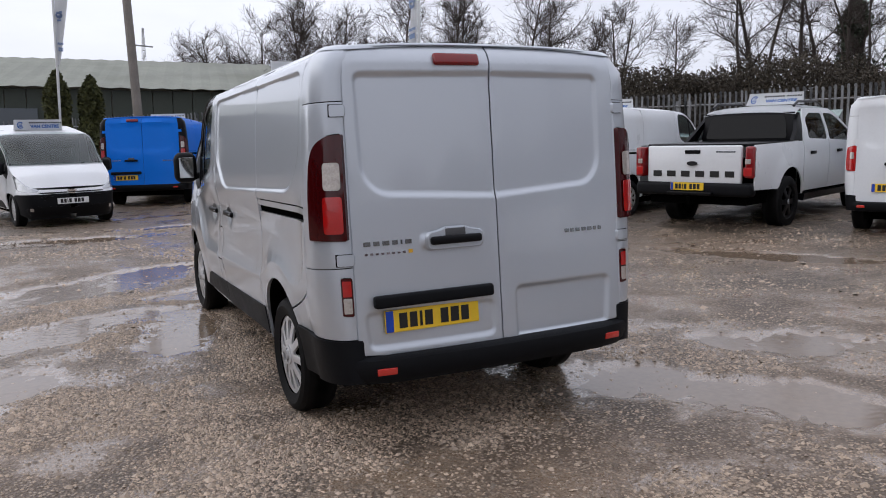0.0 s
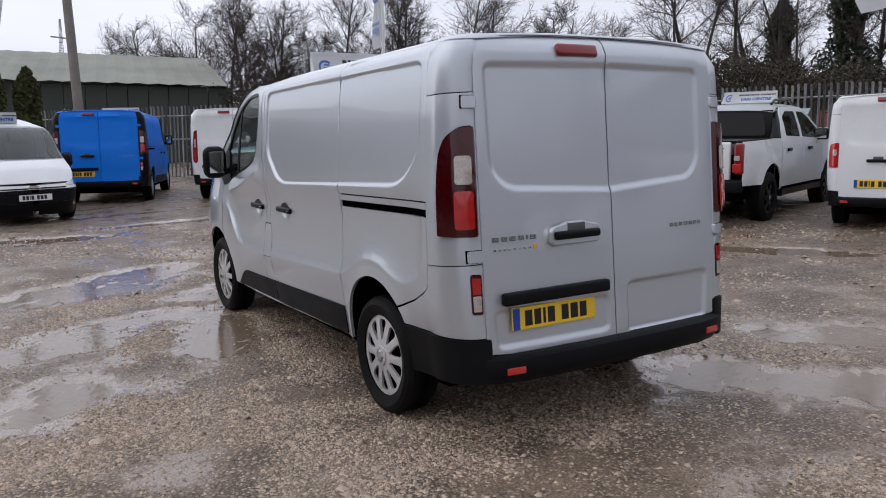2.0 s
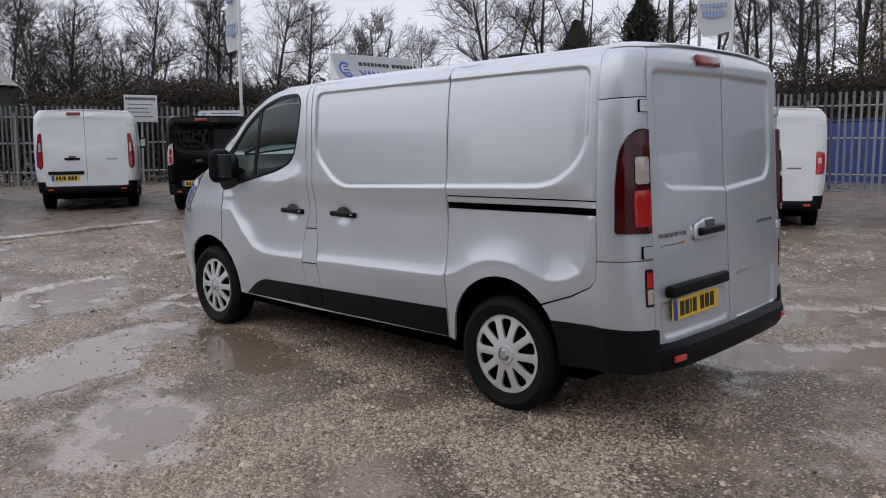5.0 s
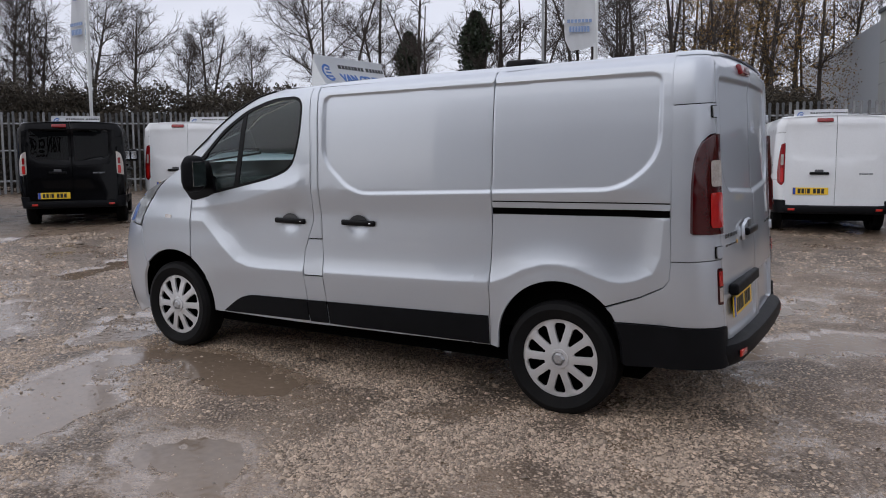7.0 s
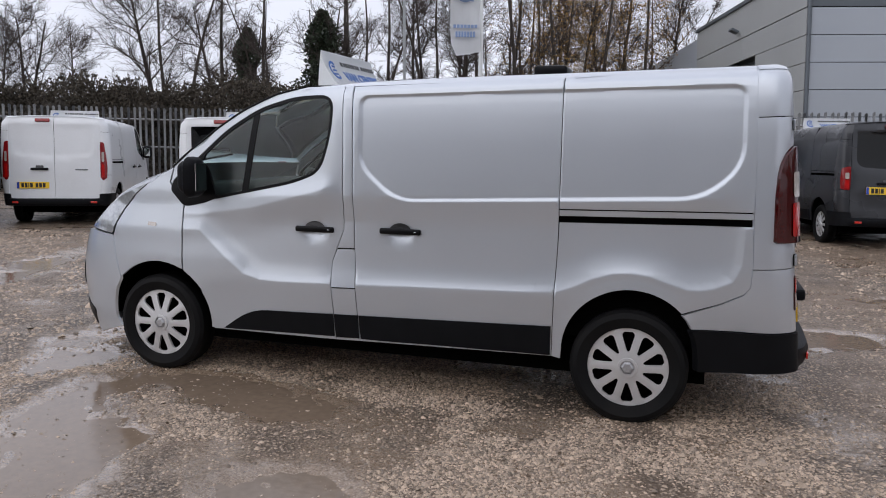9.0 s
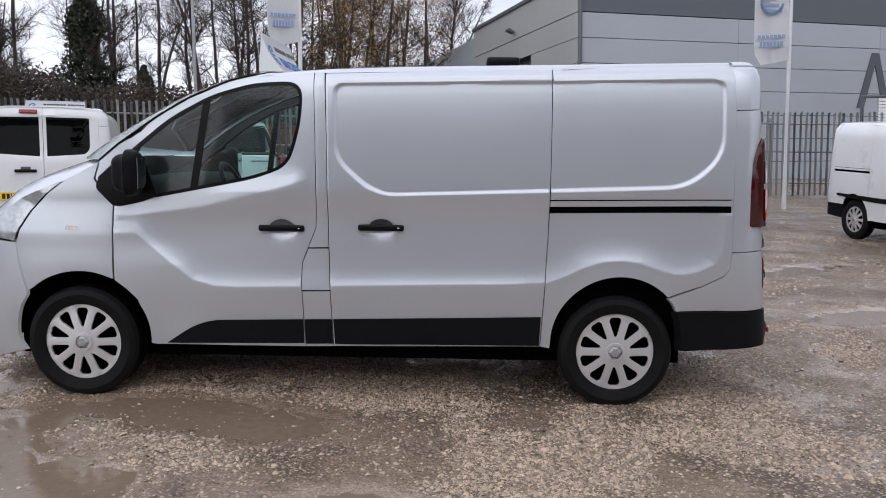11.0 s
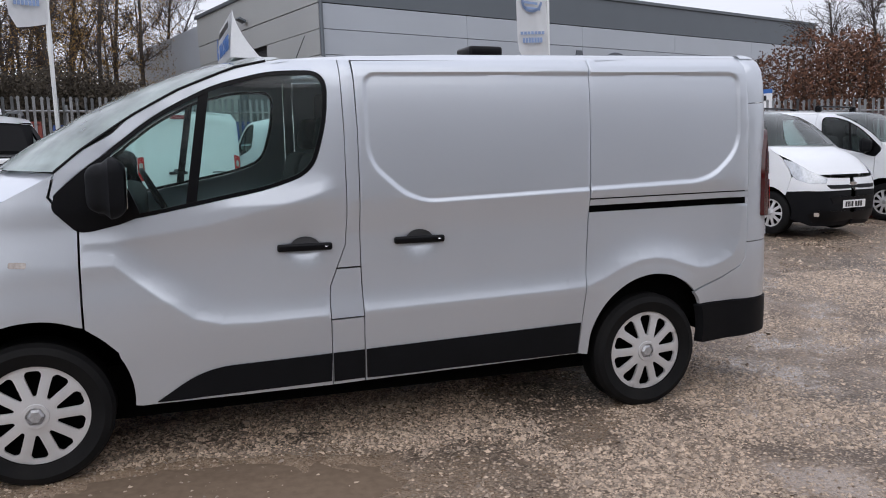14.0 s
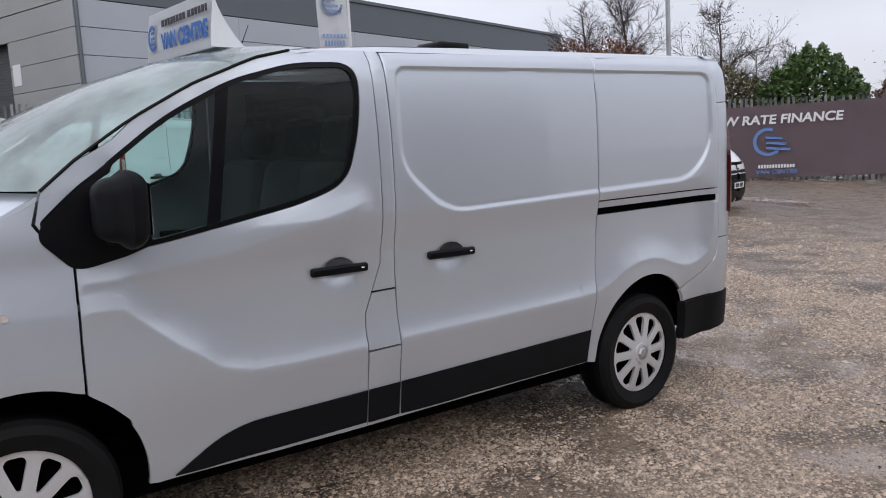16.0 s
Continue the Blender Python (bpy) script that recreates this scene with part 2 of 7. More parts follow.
SCRUB = material("brown undergrowth", (0.060, 0.049, 0.036), 0.95, 0.0, 0.4, 0.8, 8.0, island=0.5)
BANK = material("overgrown brown earth", (0.030, 0.024, 0.017), 0.95, 0.0, 0.45, 0.9, 9.0, bump=0.04, dirt=(0.022, 0.025, 0.013), dirt_amount=0.6)
FLAGCLOTH = material("white flag cloth", (0.72, 0.73, 0.74), 0.8, 0.0, 0.05, 2.0, 60.0)
FLAGLOGO = material("pale blue flag print", (0.22, 0.30, 0.48), 0.8, 0.0, 0.05)
BANNERLOGO = material("blue banner print", (0.13, 0.22, 0.45), 0.8, 0.0, 0.05)
RED_PAINT = material("red barrier paint", (0.42, 0.02, 0.02), 0.4, 0.0, 0.15, 3.0, 60.0)
POLE = material("white pole", (0.62, 0.63, 0.63), 0.4, 0.1, 0.08, 3.0, 60.0)
TIMBER = material("weathered timber pole", (0.22, 0.20, 0.18), 0.85, 0.0, 0.3, 3.0, 60.0, bump=0.003)
BANNER = material("plum mesh banner", (0.235, 0.178, 0.192), 0.8, 0.0, 0.2, 0.8, 300.0, bump=0.001)
CONTAINER_RED = material("red container steel", (0.20, 0.035, 0.025), 0.6, 0.0, 0.2, 1.0, 20.0, dirt=(0.1, 0.05, 0.03), dirt_amount=0.5)
CONTAINER_BLUE = material("blue container steel", (0.02, 0.06, 0.22), 0.6, 0.0, 0.2, 1.0, 20.0, dirt=(0.06, 0.06, 0.07), dirt_amount=0.5)
STONE = material("wet gravel stone", (0.365, 0.280, 0.207), 0.34, 0.0, 0.25, 20.0, 300.0, island=0.60)
WATER = material("muddy puddle water", (0.20, 0.148, 0.106), 0.07, 0.0, 0.2, 0.8, 22.0, bump=0.0026)


def ground_material():
    """Wet crushed stone: chips of many tones in mud, with slick patches."""
    m = bpy.data.materials.new("wet crushed stone ground")
    m.use_nodes = True
    n, k = m.node_tree.nodes, m.node_tree.links
    b = n["Principled BSDF"]
    co = n.new("ShaderNodeTexCoord")

    def tex(kind, scale, detail=4.0):
        t = n.new(kind)
        t.inputs["Scale"].default_value = scale
        if kind == "ShaderNodeTexNoise":
            t.inputs["Detail"].default_value = detail
        k.new(co.outputs["Object"], t.inputs["Vector"])
        return t

    def spread(src, a, c, lo, hi):
        r = n.new("ShaderNodeMapRange")
        r.inputs["From Min"].default_value, r.inputs["From Max"].default_value = a, c
        r.inputs["To Min"].default_value, r.inputs["To Max"].default_value = lo, hi
        k.new(src, r.inputs["Value"])
        return r.outputs["Result"]

    def blend(fac, a, c):
        mx = n.new("ShaderNodeMix")
        mx.data_type = "RGBA"
        k.new(fac, mx.inputs[0])
        for slot, val in ((6, a), (7, c)):
            if isinstance(val, tuple):
                mx.inputs[slot].default_value = (*val, 1)
            else:
                k.new(val, mx.inputs[slot])
        return mx.outputs[2]
    chips, small = tex("ShaderNodeTexVoronoi", 52.0), tex("ShaderNodeTexVoronoi", 130.0)
    big, mid, fine = tex("ShaderNodeTexNoise", 0.38, 6.0), tex("ShaderNodeTexNoise", 1.9, 8.0), tex("ShaderNodeTexNoise", 22.0, 6.0)
    tone = n.new("ShaderNodeSeparateColor")
    k.new(chips.outputs["Color"], tone.inputs["Color"])
    stone = blend(tone.outputs["Red"], (0.13, 0.100, 0.078), (0.66, 0.535, 0.410))
    stone = blend(spread(chips.outputs["Distance"], 0.22, 0.50, 0.0, 1.0), stone, (0.060, 0.044, 0.032))
    mud = blend(fine.outputs["Fac"], (0.190, 0.132, 0.088), (0.322, 0.240, 0.172))
    grit = n.new("ShaderNodeSeparateColor")
    k.new(small.outputs["Color"], grit.inputs["Color"])
    mud = blend(spread(grit.outputs["Red"], 0.55, 0.95, 0.0, 0.7), mud, (0.42, 0.335, 0.255))
    mud = blend(spread(grit.outputs["Green"], 0.70, 1.0, 0.0, 0.7), mud, (0.10, 0.074, 0.054))
    ragged = n.new("ShaderNodeMath")
    ragged.operation = "MULTIPLY_ADD"
    ragged.inputs[1].default_value = 0.30
    k.new(fine.outputs["Fac"], ragged.inputs[0])
    k.new(mid.outputs["Fac"], ragged.inputs[2])
    broken = n.new("ShaderNodeMath")
    broken.operation = "MULTIPLY_ADD"
    broken.inputs[1].default_value = 0.10
    k.new(tone.outputs["Blue"], broken.inputs[0])
    k.new(ragged.outputs[0], broken.inputs[2])
    slick = n.new("ShaderNodeAttribute")
    slick.attribute_name = "slick"
    soft = n.new("ShaderNodeMath")
    soft.operation = "MAXIMUM"
    k.new(spread(broken.outputs[0], 0.76, 0.60, 0.0, 0.85), soft.inputs[0])
    k.new(slick.outputs["Fac"], soft.inputs[1])
    base = blend(soft.outputs[0], stone, mud)
    warm = blend(spread(big.outputs["Fac"], 0.42, 0.62, 0.0, 0.30), base, (0.30, 0.201, 0.128))
    k.new(warm, b.inputs["Base Color"])
    k.new(spread(soft.outputs[0], 0.0, 1.0, 0.50, 0.20), b.inputs["Roughness"])
    h = n.new("ShaderNodeMath")
    h.operation = "MULTIPLY_ADD"
    h.inputs[1].default_value = 0.4
    k.new(small.outputs["Distance"], h.inputs[0])
    k.new(chips.outputs["Distance"], h.inputs[2])
    flat = n.new("ShaderNodeMath")
    flat.operation = "MULTIPLY"
    k.new(h.outputs[0], flat.inputs[0])
    k.new(spread(soft.outputs[0], 0.0, 1.0, 1.0, 0.22), flat.inputs[1])
    bp = n.new("ShaderNodeBump")
    bp.inputs["Strength"].default_value, bp.inputs["Distance"].default_value = 0.8, 0.014
    bp.invert = True
    k.new(flat.outputs[0], bp.inputs["Height"])
    lump = n.new("ShaderNodeBump")
    lump.inputs["Strength"].default_value, lump.inputs["Distance"].default_value = 0.5, 0.03
    k.new(fine.outputs["Fac"], lump.inputs["Height"])
    film_normal = n.new("ShaderNodeBump")
    film_normal.inputs["Strength"].default_value, film_normal.inputs["Distance"].default_value = 0.25, 0.012
    k.new(fine.outputs["Fac"], film_normal.inputs["Height"])
    k.new(film_normal.outputs["Normal"], b.inputs["Coat Normal"])
    k.new(spread(soft.outputs[0], 0.45, 1.0, 0.0, 0.95), b.inputs["Coat Weight"])
    b.inputs["Coat Roughness"].default_value = 0.11
    k.new(lump.outputs["Normal"], bp.inputs["Normal"])
    k.new(bp.outputs["Normal"], b.inputs["Normal"])
    return m


GROUND = ground_material()


# ---- mesh helpers ----
def mesh_object(name, verts, faces, mat, parent=None, label="", smooth=True):
    me = bpy.data.meshes.new(name)
    me.from_pydata([tuple(v) for v in verts], [], [tuple(f) for f in faces])
    if smooth:
        me.polygons.foreach_set("use_smooth", [True] * len(me.polygons))
    me.materials.append(mat)
    me.update()
    ob = new(name, me)
    if parent:
        ob.parent = parent
    return tagged(ob, label)


def part(name, bm, mat, parent=None, label="", smooth=False, angle=35):
    bmesh.ops.recalc_face_normals(bm, faces=bm.faces)
    me = bpy.data.meshes.new(name)
    bm.to_mesh(me)
    bm.free()
    me.materials.append(mat)
    if smooth:
        me.polygons.foreach_set("use_smooth", [True] * len(me.polygons))
        me.set_sharp_from_angle(angle=radians(angle))
    ob = new(name, me)
    if parent:
        ob.parent = parent
    return tagged(ob, label)


def thing(name, m=None, label="", category="", group="", kind=""):
    ob = new(name)
    ob.empty_display_size = 0.2
    if m is not None:
        ob.matrix_world = m
    return tagged(ob, label, category, group, kind)


def add_box(bm, size, m=None, bevel=0.0, segments=2):
    made = bmesh.ops.create_cube(bm, size=1.0, matrix=(m if m is not None else Matrix()) @ Matrix.Diagonal((*size, 1)))
    if bevel:
        edges = list({e for v in made["verts"] for e in v.link_edges})
        bmesh.ops.bevel(bm, geom=edges, offset=bevel, segments=segments, affect="EDGES", profile=0.5)
    return bm


def box(size, m=None, bevel=0.0, segments=2):
    return add_box(bmesh.new(), size, m, bevel, segments)


def lathe(profile, steps=32, axis="x"):
    """Turn (radius, along) pairs round the axis."""
    bm = bmesh.new()
    rings = []
    for i in range(steps):
        a = 2 * math.pi * i / steps
        c, s = math.cos(a), math.sin(a)
        rings.append([bm.verts.new((d, r * c, r * s) if axis == "x" else (r * c, r * s, d)) for r, d in profile])
    for i in range(steps):
        p, q = rings[i], rings[(i + 1) % steps]
        for j in range(len(profile) - 1):
            bm.faces.new((p[j], p[j + 1], q[j + 1], q[j]))
    return bm


def tube(points, radii, sides=8):
    bm = bmesh.new()
    rings = []
    for i, p in enumerate(points):
        a, b = Vector(points[max(0, i - 1)]), Vector(points[min(len(points) - 1, i + 1)])
        q = (b - a).normalized().to_track_quat("Z", "Y")
        r = radii[i] if isinstance(radii, (list, tuple)) else radii
        rings.append([bm.verts.new(Vector(p) + q @ Vector((r * math.cos(2 * math.pi * k / sides), r * math.sin(2 * math.pi * k / sides), 0))) for k in range(sides)])
    for p, q in zip(rings, rings[1:]):
        for k in range(sides):
            bm.faces.new((p[k], p[(k + 1) % sides], q[(k + 1) % sides], q[k]))
    bm.faces.new(rings[0])
    bm.faces.new(rings[-1])
    return bm


def lettering(name, text, size, mat, parent, m, depth=0.001, label="", bold=0.0, slant=0.0):
    cu = bpy.data.curves.new(name, "FONT")
    cu.body, cu.size, cu.extrude, cu.align_x, cu.align_y = text, size, depth, "CENTER", "CENTER"
    cu.offset, cu.shear = bold, slant
    tmp = new("lettering_source", cu)
    me = bpy.data.meshes.new_from_object(tmp)
    bpy.data.objects.remove(tmp)
    bpy.data.curves.remove(cu)
    me.materials.append(mat)
    ob = new(name, me)
    ob.parent = parent
    ob.matrix_local = m
    return tagged(ob, label)


def inside(poly, pts):
    """Which of the points lie inside the polygon."""
    pts = np.asarray(pts)
    x, y = pts[:, 0], pts[:, 1]
    res = np.zeros(len(pts), bool)
    n = len(poly)
    for i in range(n):
        (x1, y1), (x2, y2) = poly[i], poly[(i + 1) % n]
        if y1 == y2:
            continue
        hit = ((y1 > y) != (y2 > y)) & (x < (x2 - x1) * (y - y1) / (y2 - y1) + x1)
        res ^= hit
    return res


def distance(line, pts, closed=True):
    pts = np.asarray(pts, float)
    best = np.full(len(pts), 1e9)
    n = len(line)
    for i in range(n if closed else n - 1):
        a, b = np.array(line[i], float), np.array(line[(i + 1) % n], float)
        d = b - a
        t = np.clip(((pts - a) @ d) / max(1e-12, d @ d), 0, 1)
        best = np.minimum(best, np.linalg.norm(pts - (a + t[:, None] * d), axis=1))
    return best


def rounded(poly, radii, steps=5):
    """A polygon with its corners rounded; one radius, or one each."""
    out = []
    n = len(poly)
    for i in range(n):
        r = radii[i] if isinstance(radii, (list, tuple)) else radii
        p, a, b = Vector(poly[i]), Vector(poly[i - 1]), Vector(poly[(i + 1) % n])
        u, v = (a - p), (b - p)
        r = min(r, u.length * 0.49, v.length * 0.49)
        if r < 1e-4:
            out.append(tuple(p))
            continue
        s, e = p + u.normalized() * r, p + v.normalized() * r
        for k in range(steps + 1):
            t = k / steps
            out.append(tuple((1 - t) ** 2 * s + 2 * t * (1 - t) * p + t * t * e))
    return out


def inset(poly, d):
    """The polygon moved inwards by d."""
    area = sum(poly[i - 1][0] * poly[i][1] - poly[i][0] * poly[i - 1][1] for i in range(len(poly)))
    sign = 1 if area > 0 else -1
    out = []
    n = len(poly)
    for i in range(n):
        p, a, b = Vector(poly[i]), Vector(poly[i - 1]), Vector(poly[(i + 1) % n])
        u, v = (p - a), (b - p)
        if u.length < 1e-9 or v.length < 1e-9:
            out.append(tuple(p))
            continue
        u.normalize(), v.normalize()
        nu, nv = Vector((-u.y, u.x)), Vector((-v.y, v.x))
        mid = nu + nv
        if mid.length < 1e-6:
            mid = nu
        mid = mid / max(0.35, mid.dot(nu))
        out.append(tuple(p + sign * d * mid))
    return out


def sheet(outline, step, f, holes=(), fine=(), fine_step=0.0, fine_reach=0.05, flange=0.02, into=(1, 0, 0), roll=0.002):
    """A curved panel: the flat outline (with holes) filled with points, then laid on the surface f(u, v) -> xyz arrays.
    Its edges turn inwards by the flange. Returns verts, faces."""
    loops = []
    for loop in (outline, *holes):
        pts = []
        n = len(loop)
        for i in range(n):
            a, b = np.array(loop[i], float), np.array(loop[(i + 1) % n], float)
            cuts = max(1, int(np.linalg.norm(b - a) / step + 0.5))
            pts += [tuple(a + (b - a) * t / cuts) for t in range(cuts)]
        loops.append(pts)
    flat = np.array([p for lp in loops for p in lp])
    lo, hi = flat.min(0), flat.max(0)

    def lattice(s, lines=None):
        us, vs = np.arange(lo[0] + s * 0.31, hi[0], s), np.arange(lo[1] + s * 0.27, hi[1], s * 0.87)
        g = np.array([(u + (0.5 * s if j % 2 else 0.0), v) for j, v in enumerate(vs) for u in us])
        if len(g) == 0:
            return np.zeros((0, 2))
        ok = inside(loops[0], g)
        for h in loops[1:]:
            ok &= ~inside(h, g)
        g = g[ok]
        if len(g) and lines is not None:
            near = np.full(len(g), 1e9)
            for ln, closed in lines:
                near = np.minimum(near, distance(ln, g, closed))
            g = g[near < fine_reach]
        for lp in loops:
            if len(g):
                g = g[distance(lp, g) > s * 0.45]
        return g

    pts = lattice(step)
    if fine and fine_step:
        extra = lattice(fine_step, fine)
        if len(extra):
            near = np.full(len(pts), 1e9)
            for ln, closed in fine:
                if len(pts):
                    near = np.minimum(near, distance(ln, pts, closed))
            pts = np.concatenate([pts[near > fine_reach + fine_step * 0.5], extra])
    edges, start = [], 0
    for lp in loops:
        m = len(lp)
        edges += [(start + i, start + (i + 1) % m) for i in range(m)]
        start += m
    allp = [Vector(p) for p in flat] + [Vector(p) for p in pts]
    vs, _, tris, _, _, _ = delaunay_2d_cdt(allp, edges, [], 0, 1e-6)
    uv = np.array([(v.x, v.y) for v in vs])
    tri = np.array([t for t in tris if len(t) == 3])
    mid = uv[tri].mean(1)
    ok = inside(loops[0], mid)
    for h in loops[1:]:
        ok &= ~inside(h, mid)
    tri = tri[ok]
    xyz = np.array(f(uv[:, 0], uv[:, 1])).T
    # the rim: edges that one face alone uses
    count = {}
    for a, b, c in tri:
        for e in ((a, b), (b, c), (c, a)):
            key = (min(e), max(e))
            count[key] = count[key] + [e] if key in count else [e]
    rim = [v[0] for v in count.values() if len(v) == 1]
    verts, faces = [tuple(v) for v in xyz], [tuple(t) for t in tri]
    if flange:
        d = np.array(into, float)
        ends = {}
        for a, b in rim:
            for v in (a, b):
                if v not in ends:
                    ends[v] = len(verts)
                    verts.append(tuple(xyz[v] + d * flange))
        for a, b in rim:
            faces.append((b, a, ends[a], ends[b]))
        for v in ends:
            verts[v] = tuple(xyz[v] + d * roll)
    return verts, faces


def panel(name, mat, parent, outline, step, f, label="", mirror=False, **kw):
    """A panel object; mirrored to the other side of x = 0 if asked."""
    verts, faces = sheet(outline, step, f, **kw)
    if mirror:
        verts = [(-x, y, z) for x, y, z in verts]
    a, b, c = (Vector(verts[i]) for i in faces[0][:3])
    out = (b - a).cross(c - a)
    into = Vector(kw["into"]) if "into" in kw else Vector((1, 0, 0))
    if mirror:
        into.x = -into.x
    if out.dot(into) > 0:
        faces = [tuple(reversed(q)) for q in faces]
    ob = mesh_object(name, verts, faces, mat, parent, label)
    ob.data.set_sharp_from_angle(angle=radians(40))
    return ob


# ---- ground plane of the yard ----
SLOPE_X, SLOPE_Y = 0.033, 0.022


def level(x, y):
    t = min(1.0, max(0.0, (math.hypot(x, y) - 5.0) / 6.0))
    return SLOPE_X * x + SLOPE_Y * y + 0.10 * t * t * (3 - 2 * t)


def parked(x, y, heading, sink=0.0):
    """The pose of a vehicle whose rear middle stands at x, y on the sloping yard, nose to the compass heading."""
    up = Vector((-SLOPE_X, -SLOPE_Y, 1)).normalized()
    a = radians(heading)
    nose = Vector((math.sin(a), math.cos(a), 0))
    nose = (nose - up * nose.dot(up)).normalized()
    side = nose.cross(up)
    m = Matrix((side, nose, up)).transposed().to_4x4()
    m.translation = (x, y, level(x, y) - sink)
    return m


# ---- the shape of a panel van; lengths as on a five-metre van, scaled for others ----
def step01(t):
    t = np.clip(t, 0, 1)
    return t * t * (3 - 2 * t)


class Skin:
    """The outer surface. s runs along the side (s = y), round the rear corner and across the back; z is up."""
    YC, ARC, FRONT = 0.30, 0.36, 3.75
    PROFILE_Z = [0.25, 0.40, 0.55, 0.70, 0.85, 1.0, 1.15, 1.25, 1.45, 1.6, 1.74, 1.80, 1.86, 1.90, 1.93, 1.95, 1.965]
    PROFILE_W = [0.895, 0.915, 0.934, 0.952, 0.960, 0.960, 0.960, 0.959, 0.952, 0.945, 0.934, 0.926, 0.916, 0.901, 0.877, 0.846, 0.806]
    RAKE = 0.024

    def __init__(self, kx=1.0, ky=1.0, kz=1.0, detail=None, lean=0.075, edge=0.795):
        self.kx, self.ky, self.kz, self.detail, self.lean, self.edge = kx, ky, kz, detail, lean, edge

    def width(self, y, z):
        w = np.interp(z, self.PROFILE_Z, self.PROFILE_W)
        front = np.clip(y - 2.6, 0, 3)
        w = w - 0.055 * front ** 2 * np.clip(0.30 + 1.1 * (z - 0.75), 0.30, 2.2)
        return w

    def rear(self, x, z):
        return 0.06 + self.lean * (z - 0.45) + 6.0 * np.clip(z - 1.88, 0, 1) ** 2 + 0.03 * (x / 0.8) ** 2

    def __call__(self, s, z):
        s, z = np.asarray(s, float), np.asarray(z, float)
        ys = np.clip(s, self.YC, 5)
        w = self.width(ys, z)
        if self.detail is not None:
            w = w + self.detail(s, z)
        edge = self.edge - 0.9 * np.clip(z - 1.80, 0, 1) ** 1.5
        x, y = -w, s.copy()
        th = np.clip((self.YC - s) / self.ARC, 0, 1) * math.pi / 2
        arc = s < self.YC
        yr = self.rear(edge, z)
        x = np.where(arc, -edge - (w - edge) * np.cos(th), x)
        y = np.where(arc, self.YC - (self.YC - yr) * np.sin(th), y)
        back = s < self.YC - self.ARC
        xb = -edge + (self.YC - self.ARC - s) * edge / self.edge
        x = np.where(back, xb, x)
        y = np.where(back, self.rear(xb, z), y)
        nose = s > self.FRONT
        reach = 5.02 - 0.42 * np.clip(z - 0.72, 0, 2) ** 1.5 - 0.5 * np.clip(0.42 - z, 0, 1)
        tn = np.clip((s - self.FRONT) / 1.75, 0, 1) * math.pi / 2
        w0 = self.width(np.full_like(s, self.FRONT), z) + (self.detail(np.minimum(s, self.FRONT), z) if self.detail is not None else 0)
        x = np.where(nose, -w0 * np.cos(tn) ** 0.42, x)
        y = np.where(nose, self.FRONT + (reach - self.FRONT) * np.sin(tn) ** 0.72, y)
        return x * self.kx, y * self.ky, (z - self.RAKE * (y - 1.4)) * self.kz

    def across(self, x, z):
        """The s of a place x on the back."""
        return self.YC - self.ARC - (x + self.edge)

    def along(self, y, z=None):
        """The s of a place y (at height z) on the front wing."""
        if y <= self.FRONT:
            return y
        nose = 4.97
        if z is not None:
            true = 5.02 - 0.42 * max(0.0, z - 0.72) ** 1.5 - 0.5 * max(0.0, 0.42 - z)
            nose += (true - nose) * min(1.0, max(0.0, (4.25 - y) / 0.25))
        return self.FRONT + 1.75 * 2 / math.pi * math.asin(min(1.0, ((y - self.FRONT) / (nose - self.FRONT))) ** (1 / 0.72))

    def proud(self, d):
        """The same surface, d further out."""
        def f(s, z):
            x, y, zz = self(s, z)
            out = np.clip((self.YC - np.asarray(s)) / self.ARC, 0, 1) * math.pi / 2
            nose = np.clip((np.asarray(s) - self.FRONT) / 1.75, 0, 1) * math.pi / 2
            return x - d * np.cos(out) * np.cos(nose), y - d * np.sin(out) + d * np.sin(nose), zz
        return f

    def roof(self, x, y):
        front = np.clip(np.asarray(y) - 2.6, 0, 3)
        wr = 0.806 - 0.055 * front ** 2 * 1.6
        t = np.abs(x) / wr
        z = 2.0 - 0.035 * t ** 3.2
        z = z - 2.0 * np.clip(0.32 - np.asarray(y), 0, 1) ** 2 - 0.06 * np.clip(np.asarray(y) - 2.3, 0, 2) ** 2
        return np.asarray(x) * self.kx, np.asarray(y) * self.ky, (z - self.RAKE * (np.asarray(y) - 1.4)) * self.kz


REAR_AXLE, FRONT_AXLE, TYRE_R = 0.968, 4.108, 0.330
CREASE = [(0.384, 1.22), (0.390, 1.06), (0.398, 0.92), (0.435, 0.83), (0.52, 0.79), (0.60, 0.772), (0.67, 0.775), (0.76, 0.803), (0.86, 0.84), (0.96, 0.856), (1.06, 0.85), (1.18, 0.815), (1.28, 0.765), (1.38, 0.730),
          (1.6, 0.724), (2.6, 0.722), (3.16, 0.720), (3.30, 0.728), (3.42, 0.765), (3.57, 0.880), (3.72, 1.012), (3.88, 1.155)]
UPPER = rounded([(2.603, 1.872), (2.598, 1.45), (2.362, 1.239), (0.612, 1.262), (0.412, 1.44), (0.420, 1.862)], [0.07, 0.10, 0.12, 0.14, 0.12, 0.07])
BACK_LEFT = [(-0.738, 1.835), (-0.728, 1.34), (-0.64, 1.245), (0.0, 1.207), (0.09, 1.213), (0.09, 1.843)]
BACK_RIGHT = [(-0.09, 1.843), (-0.09, 1.213), (0.0, 1.207), (0.60, 1.245), (0.678, 1.34), (0.68, 1.835)]
SHOULDER = [(2.74, 1.35), (2.9, 1.31), (3.36, 1.205), (3.86, 1.15)]
HANDLES = [(2.903, 1.060), (2.333, 1.057)]
ARCHES = [(0.968, 0.385, 0.378), (4.09, 0.420, 0.398)]


